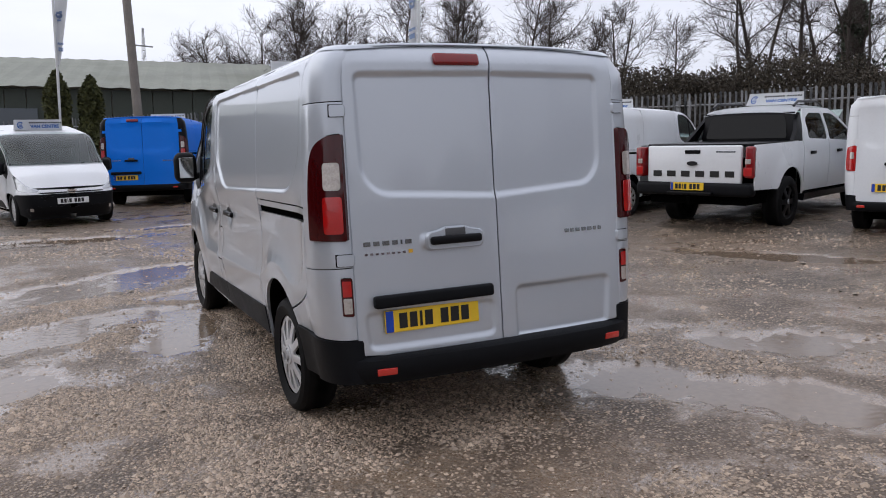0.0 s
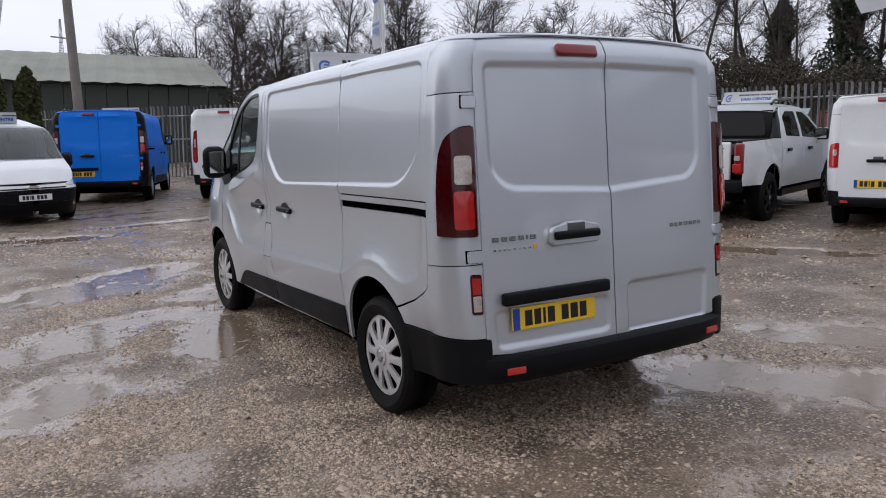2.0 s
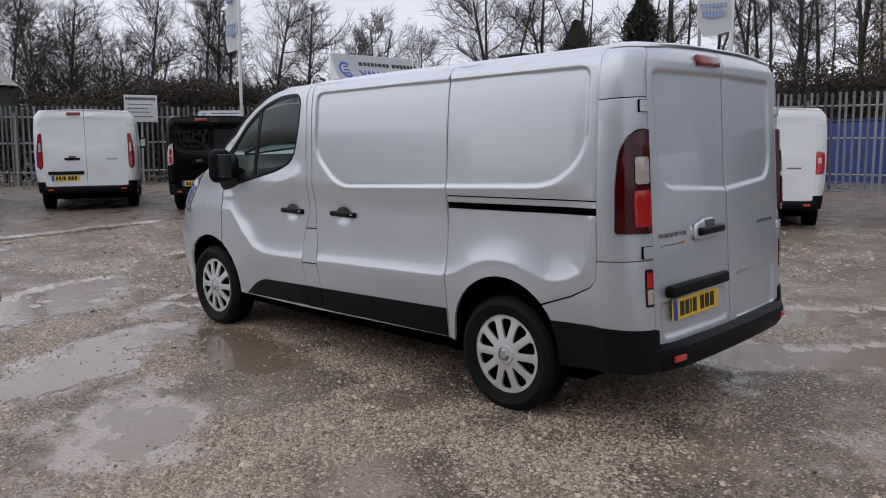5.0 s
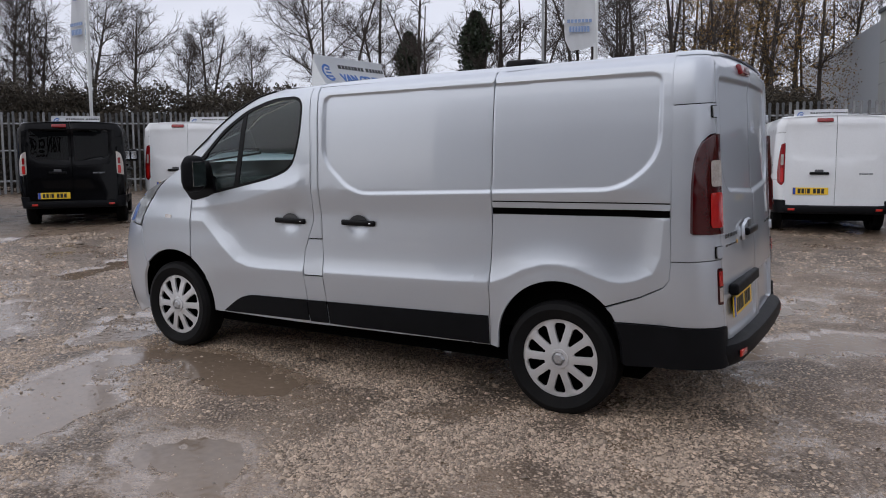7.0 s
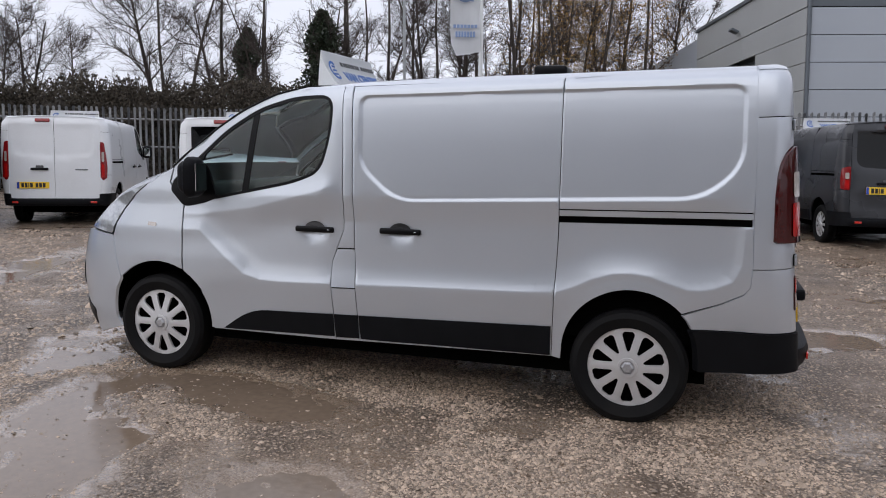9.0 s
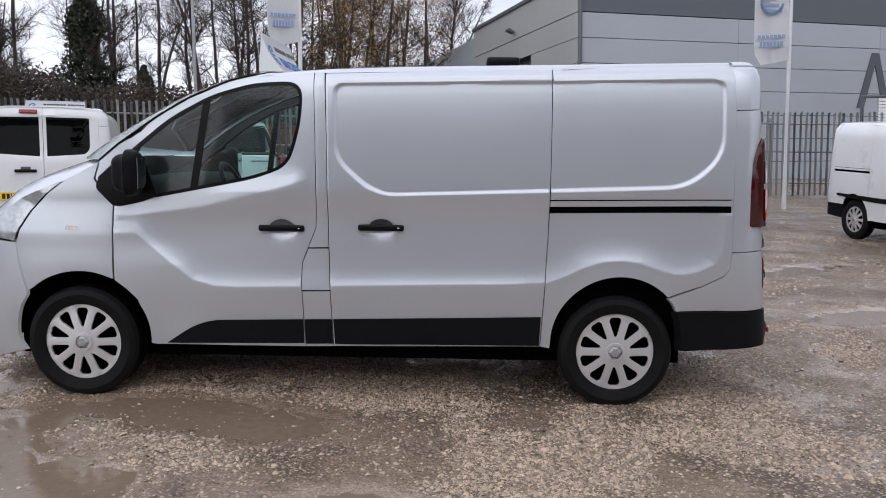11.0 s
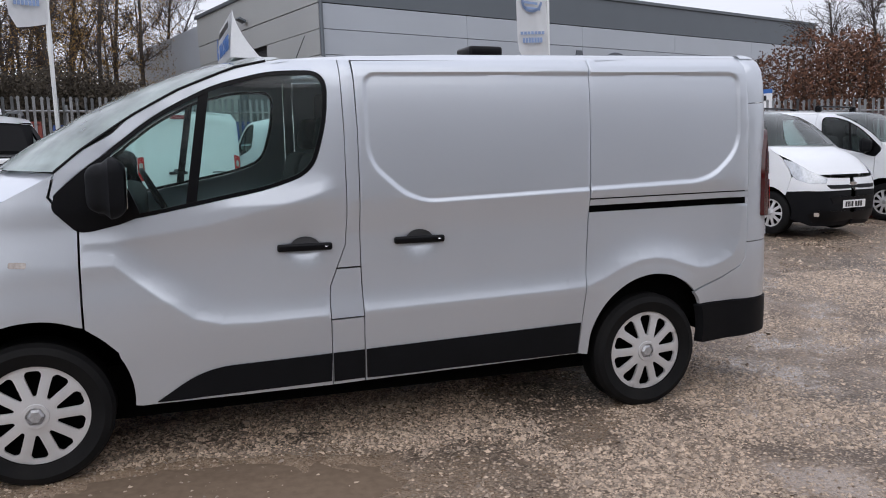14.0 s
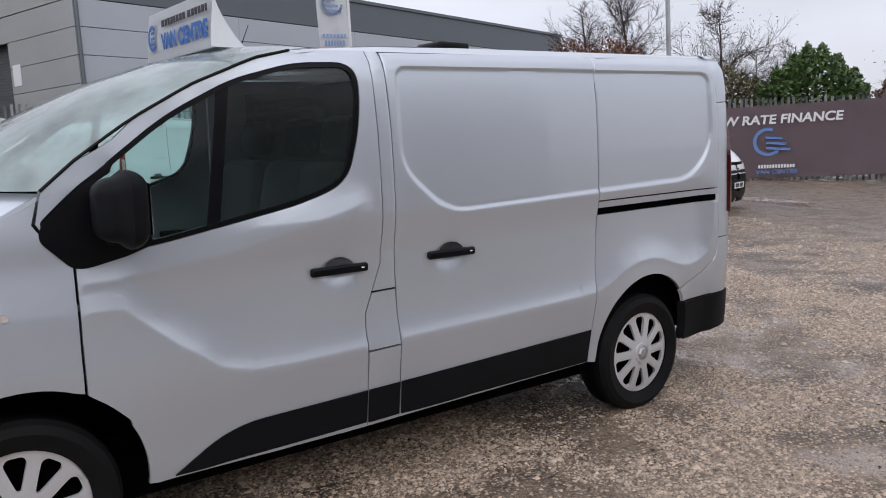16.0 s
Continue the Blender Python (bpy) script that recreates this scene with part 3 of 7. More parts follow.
def pressed_panels(s, z):
    """Pressings of the silver van's skin: recessed upper panels, the waist crease over the arch, wheel arch lips and handle bowls."""
    p = np.stack([s, z], 1)
    out = np.zeros(len(p))
    d = np.max([np.where(inside(poly, p), 1, -1) * distance(poly, p) for poly in (UPPER,)], 0)
    slope = np.interp(p[:, 1], [1.815, 1.858], [0.021, 0.015])
    ramp = np.clip((d + 0.004) / slope, 0, 1)
    out -= 0.014 * (0.6 * ramp + 0.4 * step01(ramp))
    cs, cz = np.array([c[0] for c in CREASE]), np.array([c[1] for c in CREASE])
    zc = np.interp(s, cs, cz)
    d = distance(CREASE, p, False)
    above = (z > zc) & (s > 0.384)
    d = np.where(above, d, 0)
    reach = np.where(s < 1.5, 0.17, 0.15)
    t = np.clip(d / reach, 0, 1)
    out -= 0.030 * (1 - (1 - t) ** 2.0) * np.clip((1.27 - z) / 0.16, 0, 1)
    out -= np.where(above | (s < 0.384), 0, 0.012 * np.clip((np.minimum(zc, 0.86) - z) / 0.3, 0, 1))
    for ax, az, ar in ARCHES:
        r = np.hypot(s - ax, z - az)
        out += 0.010 * np.exp(-((r - ar) / 0.04) ** 2) * (z > 0.3)
    zs = np.interp(s, [2.72, 2.9, 3.36, 3.80, 3.95], [1.345, 1.292, 1.187, 1.135, 1.125])
    dz = z - zs
    lift = np.where(dz > 0, np.clip(1 - dz / 0.08, 0, 1), 1 - step01(-dz / 0.20))
    out += 0.017 * lift * step01((s - 2.72) / 0.12) * (z < 1.5)
    for hy, hz in HANDLES:
        r = np.hypot((s - hy) / 0.085, (z - hz + 0.010) / 0.054)
        out -= 0.017 * step01(1.25 - r)
    return out


WRAP_LAMP = rounded([(-0.030, 1.545), (0.06, 1.540), (0.160, 1.50), (0.205, 1.42), (0.220, 1.28), (0.220, 1.045), (-0.030, 1.04)], [0.01, 0.03, 0.05, 0.05, 0.05, 0.012, 0.01])


def arch(k):
    ax, az, r = ARCHES[k]
    return [(ax + r * math.cos(a), az + r * math.sin(a)) for a in [math.pi * (-0.06 + 1.12 * i / 40) for i in range(41)]]


def tread_wheel(parent, x, y, radius=TYRE_R, width=0.215, cap=None, cap_mat=None, sign=-1, spokes=10, cap_r=0.226):
    """One wheel: tyre with shoulder blocks, rim well and a spoked trim. sign: the side that it faces."""
    w = thing("wheel")
    w.parent = parent
    w.location = (x, y, radius - 0.008)
    r, h = radius, width / 2
    prof = [(cap_r * 1.0, h - 0.022), (cap_r + 0.02, h - 0.004), (r - 0.045, h), (r - 0.016, h - 0.012), (r, h - 0.035)]
    for k in (-2, -1, 0, 1, 2):
        c = k * (h - 0.035) / 2.6
        prof += [(r, c + 0.012), (r - 0.008, c + 0.008), (r - 0.008, c - 0.002), (r, c - 0.006)] if k not in (-2, 2) else []
    prof += [(r, -h + 0.035), (r - 0.016, -h + 0.012), (r - 0.045, -h), (cap_r, -h + 0.02)]
    bm = lathe(prof, 48)
    part("tyre", bm, RUBBER, w, "black rubber tyre", True, 30)
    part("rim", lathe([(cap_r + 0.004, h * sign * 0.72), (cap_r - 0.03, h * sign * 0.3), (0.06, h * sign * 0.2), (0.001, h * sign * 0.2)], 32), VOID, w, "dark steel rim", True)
    holes = []
    for i in range(spokes):
        a0, half = 2 * math.pi * (i + 0.5) / spokes, math.pi / spokes
        ri, ro = cap_r * 0.40, cap_r * 0.905
        q = [(ri, -half * 0.20), (ro * 0.74, -half * 0.58), (ro * 0.93, -half * 0.66), (ro, -half * 0.40), (ro, half * 0.34), (ro * 0.93, half * 0.58), (ro * 0.74, half * 0.50), (ri, half * 0.26)]
        q = [(rr * math.cos(a0 + da), rr * math.sin(a0 + da)) for rr, da in q]
        holes.append(rounded(q, [0.008, 0.02, 0.012, 0.008, 0.008, 0.012, 0.02, 0.008], 3))
    ring = [(cap_r * math.cos(2 * math.pi * k / 60), cap_r * math.sin(2 * math.pi * k / 60)) for k in range(60)]

    def dome(u, v):
        rr = np.hypot(u, v) / cap_r
        return sign * (h - 0.012 - 0.020 * rr ** 2 + 0.010 * np.exp(-((rr - 0.97) / 0.04) ** 2)), u, v
    panel("wheel_trim", cap_mat or HUBCAP, w, ring, 0.022, dome, "", holes=holes, flange=0.016, into=(-sign, 0, 0), roll=0.002)
    part("hub_cap", lathe([(0.001, sign * (h + 0.002)), (0.026, sign * (h + 0.001)), (0.034, sign * (h - 0.006)), (0.040, sign * (h - 0.010)), (0.040, sign * (h - 0.02))], 6), HUB_BADGE, w, "hexagonal hub badge")
    part("hub_ring", lathe([(0.041, sign * (h - 0.004)), (0.056, sign * (h - 0.006)), (0.058, sign * (h - 0.02))], 24), cap_mat or HUBCAP, w, "", True)
    return w


def number_plate(parent, m, width=0.52, mat=None, band=True):
    """A plate on the x-z plane facing -y, its characters as plain bars."""
    pl = part("number_plate", box((width, 0.008, 0.111), m, 0.003), mat or PLATE_Y, parent, "number plate with dark characters")
    if band:
        part("plate_band", box((0.04, 0.004, 0.105), m @ pose(-width / 2 + 0.024, -0.004, 0)), PLATE_B, pl, "blue band")
    x = -width / 2 + (0.075 if band else 0.05)
    for k in range(7):
        if k == 4:
            x += 0.03
        w = (0.043, 0.04, 0.014, 0.043, 0.043, 0.046, 0.043)[k] * width / 0.52
        part("plate_character", box((w, 0.003, 0.075), m @ pose(x + w / 2, -0.0045, 0)), INK, pl)
        x += w + 0.014 * width / 0.52
    return pl


def badge_bars(name, parent, place, widths, height, mat, gap=0.008, depth=0.004):
    """A badge as a row of small raised blocks on the back; place(x) gives the pose of each."""
    x = 0.0
    for w in widths:
        if w > 0:
            part(name, box((w, depth, height), place(x + w / 2), 0.0012, 1), mat, parent)
        x += abs(w) + gap


def roof_sign(m, width=0.85, height=0.20, depth=0.15, group="roof signs"):
    """A folded board with curved faces that stands on a van's roof."""
    sg = thing("roof_sign", m, "white folded advertising sign with blue print standing on a van roof", "sign", group)
    n = 7
    full = [(-depth * (1 - k / n) ** 1.6, height * k / n) for k in range(n + 1)] + [(0.012, height * 0.5), (0.02, 0.0)]
    bm = bmesh.new()
    a = [bm.verts.new((-width / 2, y, z)) for y, z in full]
    b = [bm.verts.new((width / 2, y, z)) for y, z in full]
    for i in range(len(full) - 1):
        bm.faces.new((a[i], a[i + 1], b[i + 1], b[i]))
    bmesh.ops.solidify(bm, geom=bm.faces[:], thickness=0.004)
    part("board", bm, SIGN, sg, "", True)
    for sgn in (-1, 1):
        cap = prism(bmesh.new(), [(sgn * (width / 2 - 0.001), y, z) for y, z in full], [(sgn * (width / 2 - 0.008), y, z) for y, z in full])
        part("end_cap", cap, SIGN, sg)
    part("base", box((width, depth, 0.008), pose(0, -depth / 2, 0.004)), SIGN, sg)
    for face in (-1, 1):
        def on(x, z):
            t = z / height
            slope = 1.6 * depth * (1 - t) ** 0.6 / height
            if face < 0:
                return pose(x, -depth * (1 - t) ** 1.6 - 0.0035, z, 90 - math.degrees(math.atan(slope)), 0, 0)
            return pose(-x, 0.024, z, 90, 0, 180)
        lettering("lettering", "VAN CENTRE", height * 0.42, INK_BLUE, sg, on(width * 0.13, height * 0.33), bold=0.004)
        x = -width * 0.20
        for w in (0.05, 0.04, 0.04, 0.04, 0.03, 0.05, 0.04, 0.04, -0.02, 0.05, 0.04, 0.04, 0.04, 0.04, 0.03):
            if w > 0:
                part("print_bar", box((w * width * 0.86, height * 0.13, 0.002), on(x + w * width * 0.43, height * 0.70)), INK, sg)
            x += abs(w) * width + 0.006
        bm = bmesh.new()
        rings = []
        for k in range(15):
            a0 = radians(45 + k * 19.5)
            rings.append([bm.verts.new((on(-width * 0.375 + r * math.cos(a0), height * 0.47 + r * math.sin(a0)) @ Matrix.Translation((0, 0, lift))).translation) for r, lift in ((0.063, -0.001), (0.063, 0.001), (0.047, 0.001), (0.047, -0.001))])
        for p, q in zip(rings, rings[1:]):
            for j in range(4):
                bm.faces.new((p[j], p[(j + 1) % 4], q[(j + 1) % 4], q[j]))
        bm.faces.new(rings[0][::-1])
        bm.faces.new(rings[-1])
        bmesh.ops.recalc_face_normals(bm, faces=bm.faces[:])
        emblem = part("emblem", bm, INK_BLUE, sg, "round blue emblem")
        for k in range(3):
            part("emblem_bar", box((0.07 - 0.012 * k, 0.012, 0.002), on(-width * 0.375 + 0.005 * k, height * (0.36 + 0.11 * k))), INK_BLUE, emblem)
    return sg


def prism(bm, front, back):
    """A flat outline given depth: the front face and the rim."""
    a, b = [bm.verts.new(p) for p in front], [bm.verts.new(p) for p in back]
    bm.faces.new(a)
    for k in range(len(a)):
        bm.faces.new((a[k], a[(k + 1) % len(a)], b[(k + 1) % len(a)], b[k]))
    return bm


# ---- a panel van ----
def van(name, m, label, group="parked vans", paint=None, kx=1.0, ky=1.0, kz=1.0, main=False, lamp=None, lamp_colours=None, bumper=None, low_lamp=True, sign=True,
        rear_glass=None, plate=(-0.395, 0.66), plate_mat=None, trim_mat=None, bar=True, caps=None, shelf=True, side_strip=True, hub=True, dark_pillar=False, low_front=False, brake_x=-0.19, black_corner=False, bars=False, mid_strip=False, squeeze=0.0):
    """A panel van from its skin: wings, doors, flanks, back doors, roof, lamps, bumpers, glass, mirrors and wheels."""
    v = thing(name, m, label, "van", group)
    paint = paint or WHITE
    bumper = bumper or PLASTIC
    sk = Skin(kx, ky, kz, pressed_panels if main else None)
    st = 0.05 if main else 0.14
    fine_kw = dict(fine=[([(1.376, 1.20), (1.377, 1.93)], False), ([(2.640, 1.0), (2.648, 1.92)], False), (UPPER, True), (CREASE, False), (SHOULDER, False)] + [([(hy - 0.06, hz), (hy + 0.06, hz)], False) for hy, hz in HANDLES], fine_step=0.0088, fine_reach=0.045) if main else {}
    gap = 0.0022
    al = sk.along
    door_rear = [(2.776, 0.355), (2.790, 0.78), (2.785, 0.86), (2.752, 0.945), (2.706, 1.06), (2.70, 1.20), (2.705, 1.60), (2.717, 1.935)]
    pillar_top = [(2.98, 1.940), (3.2, 1.895), (3.45, 1.795), (3.65, 1.685), (3.85, 1.550), (3.965, 1.455)]
    window = rounded([(2.772, 1.887), (2.785, 1.64), (2.855, 1.41), (3.05, 1.342), (3.60, 1.245), (3.865, 1.215), (3.985, 1.352), (3.745, 1.545), (3.55, 1.695), (3.30, 1.820), (3.05, 1.882)],
                     [0.11, 0.10, 0.09, 0.1, 0.05, 0.03, 0.03, 0.05, 0.1, 0.08, 0.08], 6)
    window = [(al(y, z), z) for y, z in window]
    ra, fa = arch(0), arch(1)
    for mirror in (False, True):
        kw = dict(fine_kw) if not mirror else {}
        stp = st if not mirror else max(st, 0.12)
        # front door with the window's opening
        wheel_cut = [p for p in reversed(fa) if p[0] < 3.875]
        door = [(3.66, 0.372)] + [p for p in wheel_cut if p[1] > 0.38] + [(3.885, 0.765), (3.885, 1.05), (3.882, 1.20), (3.99, 1.352), (3.965, 1.455)] + list(reversed(pillar_top))[1:] + list(reversed(door_rear))
        door = [(al(y, z), z) for y, z in door]
        d = panel("front_door", paint, v, inset(door, gap), stp, sk, "", mirror, holes=[window], **kw)
        # black window surround and panes
        frame_in = inset(window, 0.020)
        panel("window_frame", SATIN, d, inset(window, 0.002), max(stp, 0.04), sk.proud(-0.006), "black window surround", mirror, holes=[frame_in], flange=0.02, roll=0.0)
        bar_poly = [(3.352, 1.785), (3.306, 1.805), (3.386, 1.285), (3.432, 1.28)]
        panel("window_pane", GLASS, d, inset(frame_in, -0.004), 0.12, sk.proud(-0.014), "", mirror, flange=0)
        panel("window_bar", SATIN, d, bar_poly, 0.06, sk.proud(-0.009), "", mirror, flange=0.01)
        # front wing
        wing = [(al(y, z), z) for y, z in [(3.8865, 0.77)] + [p for p in reversed(fa) if 3.90 < p[0] < 4.37] + [(4.385, 0.70), (4.43, 0.83), (4.485, 0.99), (4.475, 1.06), (4.42, 1.17), (4.34, 1.265), (4.24, 1.34), (4.12, 1.385), (3.97, 1.448), (3.997, 1.352), (3.8845, 1.20), (3.8865, 1.05)]]
        panel("front_wing", paint, v, inset(wing, gap), stp, sk, "", mirror)
        # headlamp and front bumper
        hl = rounded([(al(4.495), 0.995), (al(4.485), 1.06), (al(4.43), 1.17), (al(4.35), 1.265), (al(4.25), 1.34), (al(4.52), 1.24), (al(4.66), 1.13), (al(4.75), 1.03)], 0.02)
        if low_front:
            hl = rounded([(al(4.50), 1.02), (al(4.46), 1.12), (al(4.36), 1.255), (al(4.56), 1.215), (al(4.74), 1.10), (5.14, 0.985), (5.10, 0.91), (al(4.74), 0.90), (al(4.56), 0.955)], 0.02)
        panel("headlamp", HEADLAMP if main or low_front else CLEAR_LENS, v, hl, 0.05, sk.proud(0.004), "clear headlamp", mirror, flange=0.03)
        end = 3.75 + 1.75
        fb = [(al(4.47), 0.33)] + [(al(y), z) for y, z in fa if y > 4.39 and 0.36 < z < 0.70] + [(al(4.395), 0.70), (al(4.44), 0.83), (al(4.492), 0.985), (al(4.76), 1.015), (end, 0.985), (end, 0.25), (al(4.80), 0.24)]
        if low_front:
            upper = [(al(4.44), 0.83), (al(4.492), 0.985), (al(4.76), 1.015), (end, 0.985), (end, 0.80), (al(4.72), 0.785), (al(4.415), 0.76)]
            panel("front_panel", paint, v, inset(upper, gap), 0.08, sk, "", mirror, into=(0.6, -0.8, 0))
            fb = [(al(4.47), 0.33)] + [(al(y), z) for y, z in fa if y > 4.39 and 0.36 < z < 0.69] + [(al(4.395), 0.70), (al(4.41), 0.755), (al(4.72), 0.78), (end, 0.795), (end, 0.25), (al(4.80), 0.24)]
        panel("front_bumper", bumper if low_front else paint, v, inset(fb, gap), max(stp, 0.08), sk, "", mirror, into=(0.6, -0.8, 0))
        panel("front_grille", SATIN, v, rounded([(end, 0.80), (end, 0.62), (al(4.86), 0.60), (al(4.82), 0.76)] if not low_front else [(end, 0.885), (end, 0.825), (5.20, 0.83), (5.12, 0.885)], 0.02), 0.08, sk.proud(0.006), "black grille", mirror, flange=0.02, into=(0, -1, 0))
        if low_front:
            panel("middle_grille", SATIN, v, rounded([(end, 0.71), (end, 0.60), (5.26, 0.60), (5.18, 0.70)], 0.02), 0.08, sk.proud(0.006), "black middle grille", mirror, flange=0.02, into=(0, -1, 0))
            panel("fog_lamp", CLEAR_LENS, v, rounded([(4.80, 0.46), (4.92, 0.46), (4.92, 0.40), (4.80, 0.40)], 0.02), 0.04, sk.proud(0.008), "", mirror, flange=0.02, into=(0, -1, 0))
        panel("lower_grille", SATIN, v, rounded([(end, 0.48), (end, 0.32), (al(4.80), 0.30), (al(4.72), 0.42), (al(4.84), 0.50)], 0.03), 0.08, sk.proud(0.006), "black lower grille", mirror, flange=0.02, into=(0, -1, 0))
        # pillar between the doors
        post = [q for q in door_rear if q[1] > 1.0] + [(2.655, 1.938), (2.640, 1.6), (2.634, 1.0), (2.633, 0.945), (2.752, 0.945)]
        panel("door_pillar", paint, v, inset(post, gap), stp, sk, "", mirror, **kw)
        post = [(2.752, 0.941), (2.785, 0.86), (2.790, 0.78), (2.787, 0.70), (2.624, 0.70), (2.633, 0.941)]
        panel("pillar_cover", paint, v, inset(post, gap), stp, sk, "", mirror)
        post = [(2.787, 0.696), (2.776, 0.355), (2.612, 0.355), (2.624, 0.696)]
        panel("sill_cover", paint, v, inset(post, gap), stp, sk, "", mirror)
        # sliding door
        slide = [(2.612, 0.355), (2.634, 1.0), (2.640, 1.6), (2.652, 1.930), (1.378, 1.938), (1.376, 1.5), (1.376, 1.22), (1.380, 1.0), (1.390, 0.75), (1.402, 0.45), (1.405, 0.345)]
        panel("sliding_door", paint, v, inset(slide, gap), stp, sk, "", mirror, **kw)
        # rear flank in two pieces: above and below the slide rail
        up = [(1.378, 1.955), (1.376, 1.5), (1.376, 1.205), (0.352, 1.198), (0.358, 1.68), (0.375, 1.955)]
        panel("upper_flank", paint, v, inset(up, gap), stp, sk, "", mirror, **kw)
        mid = [(1.376, 1.202), (0.352, 1.195), (0.352, 1.160), (1.376, 1.166)]
        panel("rail_strip", paint, v, inset(mid, 0.002), 0.05 if main else 0.2, sk, "", mirror)
        panel("slide_rail", VOID, v, [(1.376, 1.168), (0.352, 1.162), (0.352, 1.128), (1.376, 1.134)], 0.1, sk.proud(-0.014), "dark slide rail groove", mirror, flange=0)
        low = [(1.376, 1.132), (1.380, 1.0), (1.390, 0.75), (1.402, 0.45), (1.405, 0.345), (1.35, 0.335)] + [p for p in ra if p[1] > 0.36 and not (p[0] < 0.75 and p[1] < 0.66)] + [(0.690, 0.641), (0.50, 0.705), (0.38, 0.765), (0.350, 0.80), (0.343, 0.92), (0.352, 1.126)]
        panel("lower_flank", paint, v, inset(low, gap), stp, sk, "", mirror, **kw)
        # rear corner post, its lower part, bumper end
        a = sk.YC - sk.ARC
        lp = lamp if lamp is not None else WRAP_LAMP
        top = [(a, 1.955), (0.375, 1.955), (0.363, 1.692), (a, 1.70)]
        panel("corner_top", SATIN if black_corner else paint, v, inset(top, gap), min(stp, 0.08), sk, "", mirror, into=(0.8, 0.6, 0))
        corner = [(a, 1.6995), (0.363, 1.6915), (0.352, 1.2), (0.343, 0.90), (a, 0.908)]
        panel("corner_post", SATIN if black_corner else paint, v, inset(corner, gap), min(stp, 0.08), sk, "", mirror, holes=[inset(lp, -0.004)], into=(0.8, 0.6, 0))
        below = [(a, 0.9075), (0.343, 0.8995), (0.350, 0.80), (0.38, 0.76), (0.50, 0.70), (0.686, 0.634), (0.655, 0.598), (0.634, 0.556), (a, 0.556)]
        low_l = rounded([(a + 0.012, 0.858), (a + 0.085, 0.860), (a + 0.088, 0.676), (a + 0.012, 0.673)], 0.012)
        panel("corner_base", SATIN if black_corner else paint, v, inset(below, gap), min(stp, 0.08), sk, "", mirror, holes=[inset(low_l, -0.003)] if low_lamp else [], into=(0.8, 0.6, 0))
        ctop, cmid, cbot = lamp_colours or (RED_DARK, CLEAR_LENS, RED_BRIGHT)
        lens = panel("rear_lamp", ctop, v, lp, 0.05, sk.proud(0.019 if main else 0.010), "smoked red rear lamp", mirror, flange=0.05, into=(0.7, 0.7, 0))
        zs = [q[1] for q in lp]
        z0, z1 = min(zs), max(zs)
        s0 = min(q[0] for q in lp)
        wd = (max(q[0] for q in lp) - s0) * 0.5
        panel("clear_lens", cmid, lens, rounded([(s0 + 0.022, z0 + 0.48 * (z1 - z0)), (s0 + wd, z0 + 0.48 * (z1 - z0)), (s0 + wd, z0 + 0.74 * (z1 - z0)), (s0 + 0.022, z0 + 0.74 * (z1 - z0))], 0.02), 0.05, sk.proud(0.027 if main else 0.016), "clear lens", mirror, flange=0.004, into=(0.7, 0.7, 0))
        panel("red_lens", cbot, lens, rounded([(s0 + 0.018, z0 + 0.07 * (z1 - z0)), (s0 + wd * 1.06, z0 + 0.07 * (z1 - z0)), (s0 + wd * 1.06, z0 + 0.42 * (z1 - z0)), (s0 + 0.018, z0 + 0.42 * (z1 - z0))], 0.02), 0.05, sk.proud(0.027 if main else 0.016), "bright red lens", mirror, flange=0.004, into=(0.7, 0.7, 0))
        if low_lamp:
            ll = panel("low_rear_lamp", RED_DARK, v, low_l, 0.05, sk.proud(0.004), "small rear fog lamp", mirror, flange=0.03, into=(0.7, 0.7, 0))
            panel("red_lens", RED_BRIGHT, ll, rounded([(a + 0.022, 0.845), (a + 0.078, 0.847), (a + 0.078, 0.770), (a + 0.022, 0.770)], 0.006), 0.04, sk.proud(0.007), "", mirror, flange=0.004, into=(0.7, 0.7, 0))
            panel("clear_lens", CLEAR_LENS, ll, rounded([(a + 0.022, 0.762), (a + 0.078, 0.762), (a + 0.078, 0.688), (a + 0.022, 0.688)], 0.006), 0.04, sk.proud(0.007), "", mirror, flange=0.004, into=(0.7, 0.7, 0))
        if main or lamp is None:
            for z0 in (1.628, 0.918):
                panel("hinge_cover", paint, v, rounded([(a - 0.004, z0), (a + 0.10, z0), (a + 0.10, z0 + 0.055), (a - 0.004, z0 + 0.055)], 0.012), 0.04, sk.proud(0.012), "", mirror, flange=0.03, into=(0.7, 0.7, 0))
                panel("hinge_gap", VOID, v, [(a - 0.002, z0 - 0.003), (a + 0.109, z0 - 0.003), (a + 0.109, z0 + 0.058), (a - 0.002, z0 + 0.058)], 0.04, sk.proud(0.002), "", mirror, flange=0)
        bend = [(a - 0.02, 0.552), (0.632, 0.553), (0.610, 0.50), (0.594, 0.42), (0.59, 0.315), (a - 0.02, 0.345)]
        panel("bumper_end", bumper, v, rounded(bend, 0.015), max(stp, 0.06), sk.proud(0.010), "", mirror, flange=0.05, into=(0.8, 0.6, 0))
